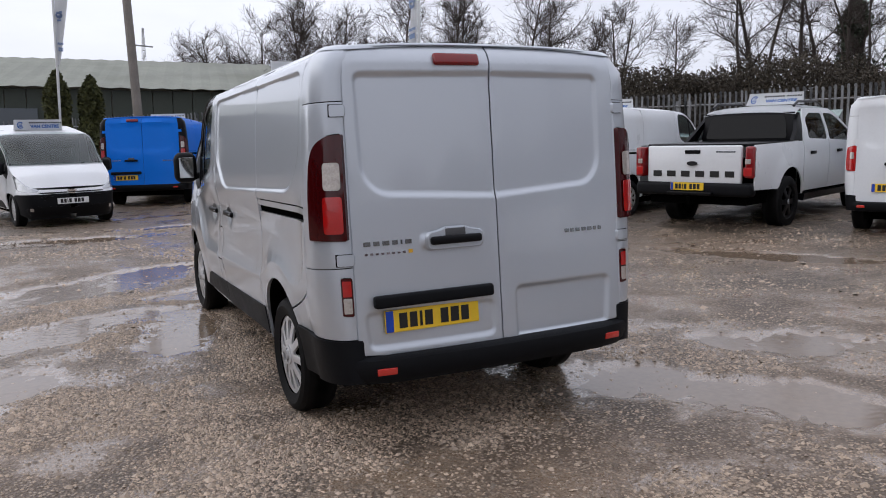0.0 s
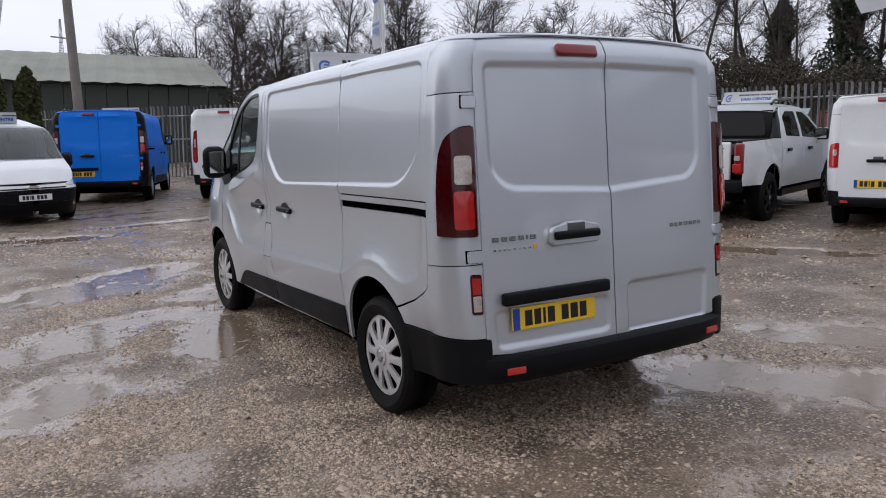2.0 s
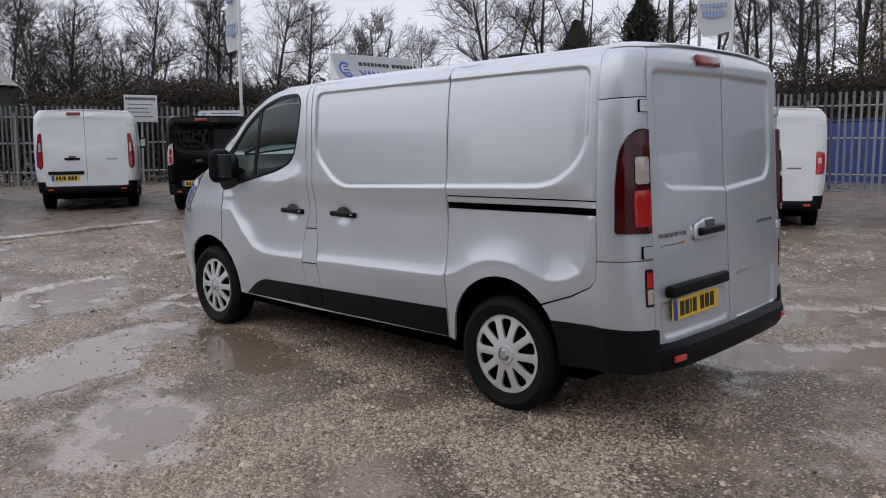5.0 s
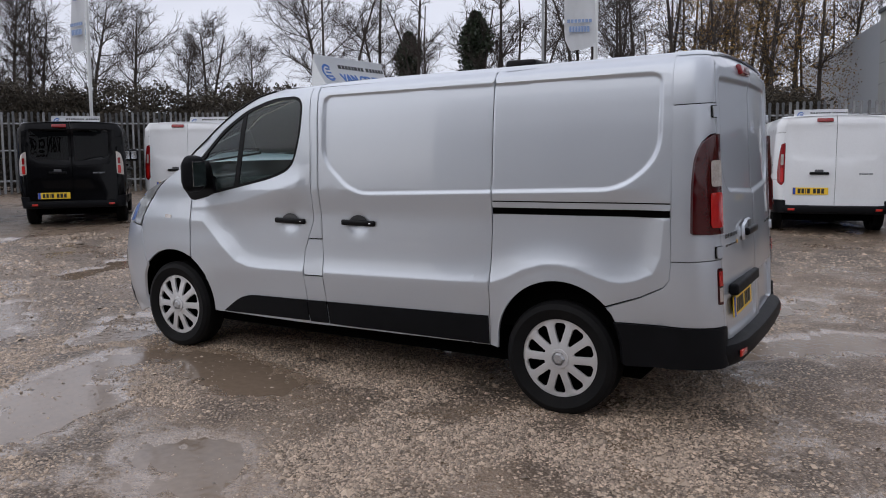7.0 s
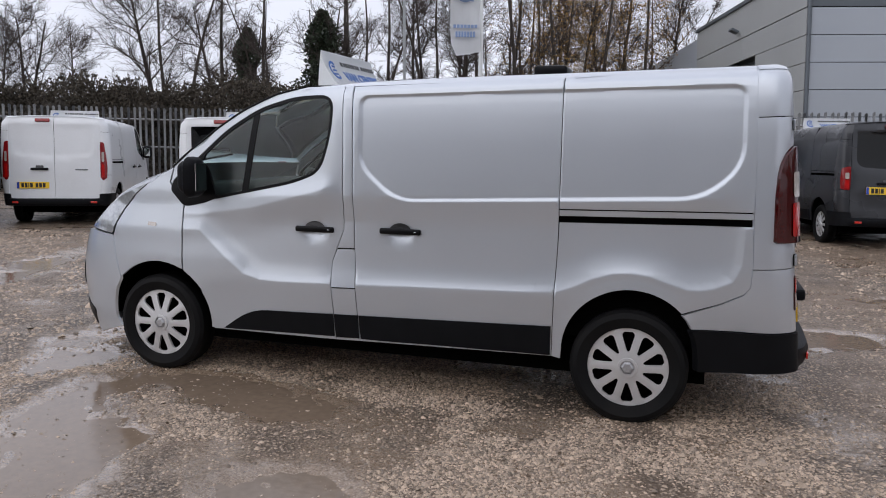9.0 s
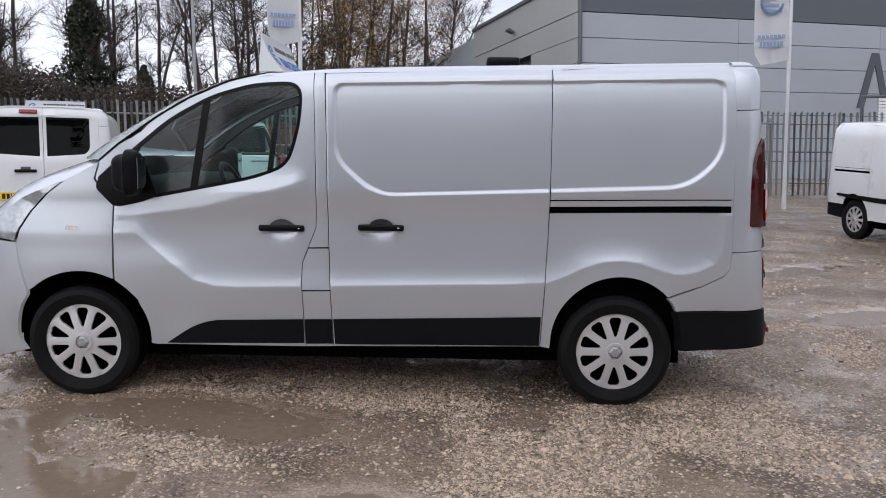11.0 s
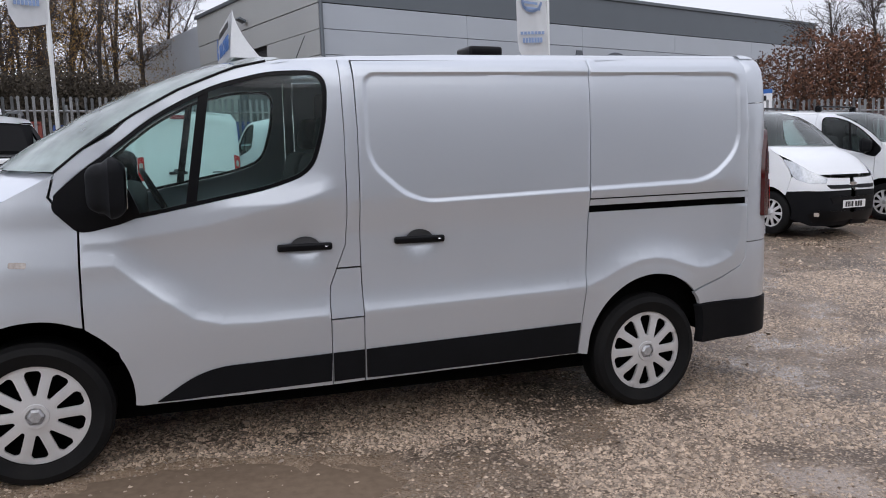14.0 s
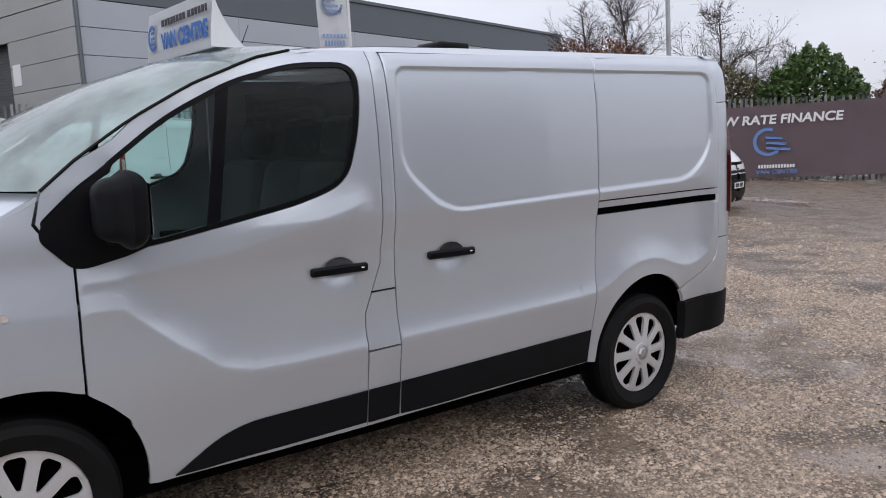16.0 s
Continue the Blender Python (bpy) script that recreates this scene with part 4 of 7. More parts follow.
        if mid_strip:
            for poly in ([(2.80, 0.66), (2.80, 0.74), (3.55, 0.74), (3.60, 0.66)], [(0.50, 0.70), (0.50, 0.745), (2.60, 0.74), (2.60, 0.66), (1.45, 0.66)]):
                panel("side_moulding", bumper, v, poly, 0.1, sk.proud(0.012), "black side moulding", mirror, flange=0.02, roll=0.006)
        elif side_strip:
            for poly in (rounded([(2.785, 0.378), (2.785, 0.525), (3.38, 0.523), (3.60, 0.382)], [0, 0, 0.16, 0.005], 6), [(2.616, 0.374), (2.620, 0.525), (2.777, 0.525), (2.772, 0.374)], [(1.412, 0.352), (1.408, 0.528), (2.610, 0.525), (2.604, 0.372)]):
                panel("side_moulding", bumper, v, poly, 0.1, sk.proud(0.012), "black side moulding", mirror, flange=0.02, roll=0.006)
        # mirrors, handles
        sgn = 1 if mirror else -1
        mr = thing("mirror")
        mr.parent = v
        mr.location = (sgn * 0.915 * kx, 3.74 * ky, 1.33 * kz)
        bm = box((0.19, 0.165, 0.262), pose(sgn * 0.09, 0.012, 0.0), 0.068, 6)
        for q in bm.verts:
            if q.co.y > 0:
                q.co.x = sgn * 0.09 + (q.co.x - sgn * 0.09) * 0.8 - sgn * 0.02
                q.co.z *= 0.82
        part("mirror_housing", bm, PLASTIC, mr, "black mirror housing", True, 50)
        part("mirror_glass", box((0.118, 0.004, 0.172), pose(sgn * 0.09, -0.0695, 0.0), 0.001, 1), MIRROR, mr, "mirror glass", True)
        part("mirror_arm", box((0.20, 0.09, 0.05), pose(sgn * -0.02, 0.01, -0.07, 0, sgn * 20, 0), 0.02), PLASTIC, mr, "", True)
        tri = [(al(y, z), z) for y, z in [(3.62, 1.25), (3.875, 1.185), (3.985, 1.30), (3.975, 1.345), (3.80, 1.49), (3.70, 1.45)]]
        panel("mirror_base", SATIN, v, rounded(tri, 0.03), 0.06, sk.proud(0.004), "black mirror base", mirror, flange=0.02)
        for hy, hz in HANDLES:
            x0, y0, zz = (float(c[0]) for c in sk.proud(0.012)(np.array([hy]), np.array([hz])))
            bm = box((0.028, 0.262 * ky, 0.036), pose(sgn * (abs(x0) + 0.012), y0, zz), 0.011, 3)
            part("door_handle", bm, SATIN, v, "black pull handle", True, 60)
            # recess shadow above the handle, drawn as a dark half-round plate
            bm = bmesh.new()
            rim = [bm.verts.new((sgn * (abs(x0) + 0.011 - 0.004 * math.sin(q * math.pi / 12)), y0 + 0.072 * ky * math.cos(q * math.pi / 12), zz + 0.050 * math.sin(q * math.pi / 12))) for q in range(13)]
            bm.faces.new(rim)
            bmesh.ops.solidify(bm, geom=bm.faces[:], thickness=0.012)
            part("handle_plate", bm, HANDLE_SHADE, v, "dark half-round plate for the handle recess shadow", False, 60)
            part("handle_lock", lathe([(0.001, 0.004), (0.008, 0.004), (0.009, 0.0)], 10), CHROME, v, "").matrix_local = pose(sgn * (abs(x0) + 0.026), y0 - 0.10 * ky, zz, 0, 90 * sgn, 0)
        # wheel arch lining, near-black so the arch reads as deep shade
        for ax, az, rr in ARCHES:
            bm = bmesh.new()
            prev = None
            for k in range(25):
                ang = math.pi * (0.0 + 1.0 * k / 24)
                ry, rz = ax + (rr + 0.010) * math.cos(ang), az + (rr + 0.010) * math.sin(ang)
                lip = sk(np.array([al(ry, rz)]), np.array([rz]))
                y, z = float(lip[1][0]), float(lip[2][0])
                cur = (bm.verts.new((sgn * (abs(float(lip[0][0])) - 0.016), y, z)), bm.verts.new((sgn * 0.55 * kx, y, z)))
                if prev:
                    bm.faces.new((prev[0], prev[1], cur[1], cur[0]))
                prev = cur
            bm.faces.new([q for q in bm.verts if abs(q.co.x) < 0.6])
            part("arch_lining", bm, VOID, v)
        if not mirror:
            panel("side_repeater", CLEAR_LENS, v, rounded([(al(4.14) - 0.03, 1.055), (al(4.14) + 0.03, 1.06), (al(4.14) + 0.03, 1.085), (al(4.14) - 0.03, 1.08)], 0.008), 0.04, sk.proud(0.006), "small side repeater", False, flange=0.01)
    for ax in (REAR_AXLE, FRONT_AXLE):
        for sgn in (-1, 1):
            tread_wheel(v, sgn * (0.812 if ax == REAR_AXLE else 0.785) * kx, ax * ky, TYRE_R if kz > 0.97 else 0.315, 0.215 if kz > 0.97 else 0.195, cap_mat=caps, sign=sgn, cap_r=0.226 if kz > 0.97 else 0.205)
    # back doors, in x and z, with the inner pressing
    pl, pr = rounded(BACK_LEFT, [0.05, 0.08, 0.10, 0, 0, 0]), rounded(BACK_RIGHT, [0, 0, 0, 0.10, 0.08, 0.05])
    dent = rounded([(0.085, 0.735), (0.725, 0.735), (0.70, 0.455), (0.085, 0.455)], [0.05, 0.05, 0.03, 0.03])
    lower = rounded([(-0.75, 0.685), (-0.035, 0.685), (-0.035, 0.49), (-0.735, 0.49)], 0.05)
    bowl = rounded([(-0.445, 1.045), (-0.085, 1.045), (-0.085, 0.972), (-0.445, 0.972)], 0.03)

    def back(x, z):
        x, z = np.asarray(x, float), np.asarray(z, float)
        y = sk.rear(x, z)
        if main or lamp is None:
            p = np.stack([x, z], 1)
            dd = np.max([np.where(inside(poly, p), 1, -1) * distance(poly, p) for poly in (pl, pr)], 0)
            ramp = np.clip((dd + 0.004) / 0.024, 0, 1)
            y = y + 0.014 * (0.6 * ramp + 0.4 * step01(ramp))
            for poly, deep in ((dent, 0.02), (lower, 0.012), (bowl, -0.010)):
                dd = np.where(inside(poly, p), 1, -1) * distance(poly, p)
                y = y + deep * step01((dd + 0.005) / 0.03)
        else:
            p = np.stack([x, z], 1)
            dd = np.max([np.where(inside(poly, p), 1, -1) * distance(poly, p) for poly in (pl, pr)], 0)
            y = y + 0.012 * step01((dd + 0.004) / 0.04)
            y = y + 0.018 * step01((0.80 - z) / 0.05) * step01((0.55 - np.abs(x + 0.1)) / 0.06)
        return x * kx, y * ky, (z - Skin.RAKE * (y - 1.4)) * kz
    lines = [(pl, True), (pr, True), (dent, True), (lower, True), (bowl, True)]
    fk = dict(fine=lines if main else lines[:2], fine_step=0.0095 if main else 0.05, fine_reach=0.05)
    left = [(-0.79, 0.475), (-0.79, 1.80), (-0.778, 1.89), (-0.75, 1.955), (-0.40, 1.980), (-0.002, 1.987), (-0.001, 0.445), (-0.60, 0.46)]
    right = [(0.79, 0.475), (0.79, 1.80), (0.778, 1.89), (0.75, 1.955), (0.40, 1.980), (0.002, 1.987), (0.001, 0.445), (0.60, 0.46)]
    doors = []
    for outline in (left, right):
        sgn = -1 if outline is left else 1
        poly = pl if sgn < 0 else pr
        poly = [(min(x, -0.03) if sgn < 0 else max(x, 0.03), z) for x, z in poly]
        holes = [inset(poly, 0.02)] if rear_glass else []
        dr = panel("back_door", paint, v, inset(outline, gap), st, back, "", False, holes=holes, flange=0.02, into=(0, 1, 0), **fk)
        doors.append(dr)
        if rear_glass:
            panel("rear_window", rear_glass, dr, inset(poly, 0.016), 0.12, lambda x, z: tuple(np.array(back(x, z)) + np.array([[0], [0.012], [0]])), "dark rear window", False, flange=0)

    def on_back(x, z, out=0.0):
        q = back(np.array([x]), np.array([z]))
        return pose(float(q[0][0]), float(q[1][0]) - out, float(q[2][0]), -math.degrees(math.atan(sk.lean)), 0, 0)
    part("high_brake_lamp", box((0.255 * kx, 0.03, 0.062), on_back(brake_x, 1.902, 0.004) @ pose(0, 0, 0, -16, 0, 0), 0.014, 3), RED_LENS, v, "red high brake lamp", True)
    part("back_handle", box((0.285, 0.034, 0.042), on_back(-0.255, 1.010, 0.018), 0.013, 3), SATIN, v, "black pull handle", True, 60)
    if main:
        oval = rounded([(-0.165, -0.052), (0.165, -0.052), (0.165, 0.036), (0.085, 0.050), (0.06, 0.062), (-0.06, 0.062), (-0.085, 0.050), (-0.165, 0.036)], [0.035, 0.035, 0.03, 0.02, 0.02, 0.02, 0.02, 0.03])
        m0 = on_back(-0.255, 1.012, 0.0)
        surround = prism(bmesh.new(), [m0 @ Vector((x * 0.93, -0.010, z * 0.88)) for x, z in oval], [m0 @ Vector((x, 0.004, z)) for x, z in oval])
        part("handle_surround", surround, paint, v, "", True, 30)
    part("back_handle_plate", box((0.125, 0.020, 0.080), on_back(-0.255, 1.030, 0.004), 0.009, 2), HANDLE_SHADE, v, "", True, 60)
    if bar:
        part("plate_lamp_bar", box((0.655 * kx, 0.05, 0.062), on_back(-0.38, 0.733, 0.012), 0.014, 3), PLASTIC, v, "black bar over the plate", True, 60)
    number_plate(v, on_back(plate[0], plate[1] - 0.031, 0.010), mat=plate_mat)
    if main or lamp is None:
        badge_bars("badge", v, lambda x: on_back(-0.735 + x, 1.015, 0.003), [0.036, 0.032, 0.036, 0.030, 0.010, 0.034], 0.022, BADGE, 0.014)
        if main:
            badge_bars("small_badge", v, lambda x: on_back(-0.732 + x, 0.965, 0.003), [0.016] * 8, 0.012, CHROME, 0.012, 0.002)
            part("badge_mark", box((0.022, 0.002, 0.018), on_back(-0.495, 0.967, 0.003)), YELLOW, v)
        badge_bars("maker_badge", v, lambda x: on_back(0.42 + x, 0.998, 0.003), [0.026, 0.022, 0.028, 0.028, 0.028, 0.020, 0.022], 0.020, BADGE, 0.013)
    else:
        badge_bars("maker_badge", v, lambda x: on_back(0.36 + x, 1.0, 0.003), [0.03] * 6, 0.022, BADGE, 0.006)
    # rear bumper step
    stepw = 0.855
    rows = []
    bm = bmesh.new()
    prof = [(0.115, 0.500), (0.02, 0.497), (-0.004, 0.485), (-0.012, 0.455), (-0.006, 0.40), (0.02, 0.365), (0.10, 0.355), (0.20, 0.37), (0.20, 0.49)]
    xs = [-stepw, -0.82, -0.74, -0.6, -0.3, 0, 0.3, 0.6, 0.74, 0.82, stepw]
    for x in xs:
        e = max(0.0, abs(x) - 0.60)
        off = 0.03 * (x / 0.8) ** 2 + 1.3 * e * e
        rows.append([bm.verts.new((x * kx, (y + off) * ky, z * kz)) for y, z in prof])
    for p, q in zip(rows, rows[1:]):
        for k in range(len(prof)):
            bm.faces.new((p[k], p[(k + 1) % len(prof)], q[(k + 1) % len(prof)], q[k]))
    bm.faces.new(rows[0]), bm.faces.new(rows[-1])
    rb = part("rear_bumper", bm, bumper, v, "textured black bumper step", True, 40)
    for x in (-0.675, 0.675):
        part("reflector", box((0.10, 0.012, 0.034), pose(x * kx, -0.002 * ky + 0.03 * 0.7, 0.432 * kz, 0, 0, -6 if x < 0 else 6), 0.004), ORANGE, rb, "orange red reflector", True)
    # roof, bonnet, windscreen
    ol = [(-0.795, 0.345), (-0.72, 0.26), (-0.60, 0.215), (0.60, 0.215), (0.72, 0.26), (0.795, 0.345), (0.806, 2.2), (0.80, 2.62), (0.78, 2.90), (0.74, 3.03), (0.40, 3.10), (0.0, 3.12), (-0.40, 3.10), (-0.74, 3.03), (-0.78, 2.90), (-0.80, 2.62), (-0.806, 2.2)]
    panel("roof_panel", paint, v, ol, 0.10 if main else 0.2, sk.roof, "", False, flange=0.0, into=(0, 0, -1))
    # joins the roof to the flanks and the back
    for sgn in (-1, 1):
        rows = []
        bm = bmesh.new()
        ys = [0.34, 0.8, 1.34, 1.8, 2.2, 2.62, 2.80, 2.90, 3.0, 3.05]
        for y in ys:
            rx, ry, rz = (float(c) for c in sk.roof(np.array(0.806 if y < 2.6 else 0.806 - 0.06 * (y - 2.6) / 0.43), np.array(y)))
            zt = 1.955 if y < 1.3 else (1.936 if y < 2.8 else 1.938 - 0.02 * max(0, (y - 2.9) / 0.15))
            sx, sy, sz = (float(c[0]) for c in sk(np.array([y]), np.array([zt])))
            p0, p2 = Vector((sgn * rx, y * ky, rz)), Vector((sgn * abs(sx), y * ky, sz - 0.004))
            rows.append([bm.verts.new((1 - t) ** 2 * p0 + 2 * t * (1 - t) * (p0 * 0.4 + p2 * 0.6 + Vector((0, 0, 0.006))) + t * t * p2) for t in (0, 0.25, 0.5, 0.75, 1)])
        for p, q in zip(rows, rows[1:]):
            for k in range(4):
                bm.faces.new((p[k], p[k + 1], q[k + 1], q[k]))
        part("roof_edge", bm, paint, v, "", True, 60)
    path = []
    for t in np.linspace(0, 1, 7):
        o = sk.proud(0.0025)(np.array([0.37 - 0.43 * t]), np.array([1.943]))
        path.append((Vector([float(c[0]) for c in o]), float(np.interp(t, [0, 0.35, 0.8, 1], [-0.802, -0.795, -0.72, -0.68])), float(np.interp(t, [0, 0.35, 0.8, 1], [0.375, 0.345, 0.26, 0.245]))))
    corner_run = list(path)
    for x in np.linspace(-0.70, 0.70, 15):
        o = back(np.array([x]), np.array([float(np.interp(abs(x), [0, 0.40, 0.75], [1.974, 1.967, 1.944]))]))
        path.append((Vector([float(c[0]) for c in o]), float(x), float(np.interp(abs(x), [0, 0.60, 0.72], [0.215, 0.215, 0.26]))))
    path += [(Vector((-o.x, o.y, o.z)), -x, y) for o, x, y in reversed(corner_run)]
    bm = bmesh.new()
    rows = []
    for o, x, y in path:
        y = max(y, o.y / ky + 0.012)
        r = Vector(tuple(float(c) for c in sk.roof(np.array(x), np.array(y))))
        if abs(x) <= 0.70:
            o = o + Vector((0, -0.004, 0.001))
        r.z += 0.003
        mid_point = o.lerp(r, 0.45)
        mid_point.z = max(o.z, r.z) + 0.003
        rows.append([bm.verts.new((1 - t) ** 2 * o + 2 * t * (1 - t) * mid_point + t * t * r) for t in (0, 0.33, 0.67, 1)])
    for p, q in zip(rows, rows[1:]):
        for k in range(3):
            bm.faces.new((p[k], p[k + 1], q[k + 1], q[k]))
    part("roof_rear_edge", bm, paint, v, "", True, 60)
    # bonnet and screen as grids between the pillars
    def pillar(t):
        """Points down the pillar from the roof, t from 0 to 1."""
        ys = np.interp(t, [0, 0.2, 0.45, 0.65, 0.87, 1], [2.98, 3.2, 3.45, 3.65, 3.85, 3.965])
        zs = np.interp(t, [0, 0.2, 0.45, 0.65, 0.87, 1], [1.940, 1.895, 1.795, 1.685, 1.550, 1.455])
        x, y, z = sk(np.array([al(float(ys), float(zs))]), np.array([zs]))
        return Vector((float(x[0]), float(y[0]), float(z[0])))
    bm = bmesh.new()
    rows = []
    for k in range(13):
        p = pillar(k / 12)
        row = []
        for j in range(17):
            u = j / 8 - 1
            bow = 1 - abs(u) ** 2.4
            row.append(bm.verts.new((u * (abs(p.x) + 0.001), p.y + bow * (0.12 + 0.22 * k / 12) * ky, p.z + bow * 0.045 * (1 - k / 12) * kz + 0.004)))
        rows.append(row)
    for p, q in zip(rows, rows[1:]):
        for k in range(16):
            bm.faces.new((p[k], p[k + 1], q[k + 1], q[k]))
    for sgn in (-1, 1):
        run = [pillar(k / 16) for k in range(17)]
        part("screen_seal", tube([(sgn * abs(p.x), p.y, p.z + 0.004) for p in run[1:]], 0.006, 6), SATIN, v, "black windscreen seal", True)
    ws = part("windscreen", bm, GLASS_CLEAR if main else GLASS_SCREEN, v, "rain-spotted windscreen", True)
    bm = bmesh.new()
    rows = []
    for k in range(15):
        t = k / 14
        y = 3.97 + (4.75 - 3.97) * t
        zt = np.interp(y, [3.97, 4.12, 4.24, 4.52, 4.66, 4.75], [1.448, 1.385, 1.34, 1.24, 1.13, 1.03])
        x, yy, zz = sk(np.array([al(y)]), np.array([zt]))
        row = []
        for j in range(17):
            u = j / 8 - 1
            bow = 1 - abs(u) ** 2.6
            row.append(bm.verts.new((u * abs(float(x[0])), float(yy[0]) + bow * (0.30 - 0.06 * t) * ky, float(zz[0]) + bow * (0.01 + 0.05 * math.sin(math.pi * t)) * kz)))
        rows.append(row)
    for p, q in zip(rows, rows[1:]):
        for k in range(16):
            bm.faces.new((p[k], p[k + 1], q[k + 1], q[k]))
    part("bonnet", bm, paint, v, "", True, 50)
    if low_front:
        number_plate(v, pose(0, 5.03 * ky, 0.50 * kz, 0, 0, 180), mat=PLATE_W, band=False)
        part("maker_badge", lathe([(0.001, 0.02), (0.06, 0.02), (0.065, 0.0)], 20), CHROME, v, "oval badge").matrix_local = pose(0, 4.965 * ky, 0.80 * kz, 0, 0, 90) @ Matrix.Diagonal((1, 1.5, 0.62, 1))
    if bars:
        for y in (1.1, 2.5):
            part("roof_bar", box((1.36 * kx, 0.06, 0.03), pose(0, y * ky, 2.06 * kz), 0.012, 2), SATIN, v, "black roof bar")
            for x in (-0.62, 0.62):
                part("bar_foot", box((0.07, 0.10, 0.10), pose(x * kx, y * ky, 2.01 * kz), 0.015, 2), SATIN, v)
    part("wiper", box((0.62 * kx, 0.02, 0.016), pose(-0.15 * kx, 4.20 * ky, 1.43 * kz, 0, -6, -4), 0.004), SATIN, ws, "black wiper arm")
    # underbody hung low to darken the ground, black load space filler, floor
    part("underbody", box((1.44 * kx, 4.0 * ky, 0.26), pose(0, 2.55 * ky, 0.345 * kz)), VOID, v, "near-black underbody and recess shade")
    part("load_box", box((1.66 * kx, 2.15 * ky, 1.35 * kz), pose(0, 1.30 * ky, 1.14 * kz)), VOID, v, "black filler block that keeps the panel gaps dark")
    part("cab_floor", box((1.5 * kx, 1.16 * ky, 0.10), pose(0, 3.06 * ky, 0.62 * kz)), CABIN, v)
    part("footwell", box((1.04 * kx, 0.5 * ky, 0.10), pose(0, 3.89 * ky, 0.62 * kz)), CABIN, v)
    part("bulkhead", box((1.62 * kx, 0.03, 1.2 * kz), pose(0, 2.50 * ky, 1.22 * kz)), CABIN, v, "grey bulkhead behind the seats")
    # cabin
    bm = box((1.60 * kx, 0.42, 0.30), pose(0, 3.82 * ky, 1.13 * kz), 0.09, 4)
    part("dashboard", bm, CABIN, v, "dark grey dashboard", True, 50)
    for x in ((0.42, -0.12, -0.52) if main else (0.42, -0.42)):
        seat = thing("seat")
        seat.parent = v
        seat.location = (x * kx, 2.95 * ky, 0.70 * kz)
        part("seat_cushion", box((0.46, 0.50, 0.18), pose(0, 0.06, 0.12), 0.06, 3), FABRIC, seat, "", True, 50)
        part("seat_back", box((0.46, 0.15, 0.62), pose(0, -0.22, 0.44, 12, 0, 0), 0.06, 3), FABRIC, seat, "", True, 50)
        part("headrest", box((0.26, 0.10, 0.19), pose(0, -0.32, 0.86, 10, 0, 0), 0.04, 3), FABRIC, seat, "", True, 50)
    bm = bmesh.new()
    for k in range(24):
        a0 = 2 * math.pi * k / 24
        for j in range(6):
            b0 = 2 * math.pi * j / 6
            r = 0.18 + 0.016 * math.cos(b0)
            bm.verts.new((r * math.cos(a0), r * math.sin(a0), 0.016 * math.sin(b0)))
    bm.verts.ensure_lookup_table()
    for k in range(24):
        for j in range(6):
            bm.faces.new((bm.verts[k * 6 + j], bm.verts[k * 6 + (j + 1) % 6], bm.verts[((k + 1) % 24) * 6 + (j + 1) % 6], bm.verts[((k + 1) % 24) * 6 + j]))
    add_box(bm, (0.34, 0.05, 0.02), pose(0, 0, -0.01), 0.008)
    add_box(bm, (0.05, 0.18, 0.02), pose(0, -0.09, -0.01), 0.008)
    bmesh.ops.transform(bm, matrix=pose(0.42 * kx, 3.55 * ky, 1.19 * kz, 62, 0, 0), verts=bm.verts)
    part("steering_wheel", bm, SATIN, v, "black steering wheel", True, 50)
    if squeeze:
        for ob in v.children:
            if ob.type == "MESH" and ob.matrix_local == Matrix.Identity(4):
                for q in [ob] + list(ob.children):
                    if q.type == "MESH":
                        for c in q.data.vertices:
                            c.co.x *= 1 - squeeze * min(1.0, max(0.0, c.co.z / kz - 1.05))
    return v


# ---- ground: one sheet to the horizon, finer near the silver van ----
def ripple(x, y):
    return noise.noise((x * 0.55, y * 0.55, 3.1)) * 0.014 + noise.noise((x * 1.7, y * 1.7, 7.7)) * 0.006


PUDDLES = [(-2.2, 3.75, 0.75, 0.40, 30), (-1.45, 4.1, 0.7, 0.30, 20), (-2.45, 2.2, 0.5, 0.32, 60), (-1.9, 5.8, 1.1, 0.45, 20), (-0.6, 5.0, 0.6, 0.3, 30), (-1.2, 6.4, 0.9, 0.3, 30), (1.15, 0.35, 0.6, 0.33, 130),
           (1.6, -0.4, 0.7, 0.36, 120), (2.7, 0.4, 0.7, 0.3, 140), (5.6, 3.2, 1.2, 0.25, 120), (2.1, 8.1, 1.5, 0.25, 20), (1.0, 11.0, 1.6, 0.25, 10), (0.2, 12.9, 1.4, 0.2, 10), (-1.15, 3.4, 0.8, 0.26, 80),
           (4.4, -2.4, 1.4, 0.25, 120), (5.0, -11.0, 1.3, 0.4, 150), (-2.2, 9.8, 1.5, 0.4, 0), (1.7, -1.9, 0.7, 0.25, 120)]


def dip(x, y):
    d = -9.0
    for px, py, a, b, rot in PUDDLES:
        c, s = math.cos(radians(rot)), math.sin(radians(rot))
        u, w = (x - px) * c + (y - py) * s, -(x - px) * s + (y - py) * c
        r = (u / a) ** 2 + (w / b) ** 2 + 1.1 * noise.noise((x * 1.9, y * 1.9, 1.0)) + 0.8 * noise.noise((x * 6, y * 6, 2.0)) + 0.7 * noise.noise((x * 15, y * 15, 4.0))
        d = max(d, 1.0 - r)
    return d


def ground_height(x, y):
    far = max(abs(x), abs(y))
    fade = min(1.0, max(0.0, (26 - far) / 8))
    h = ripple(x, y) * fade + 0.006 * fade
    return h - 0.034 * min(1.0, max(0.0, dip(x, y) + 0.25)) * fade


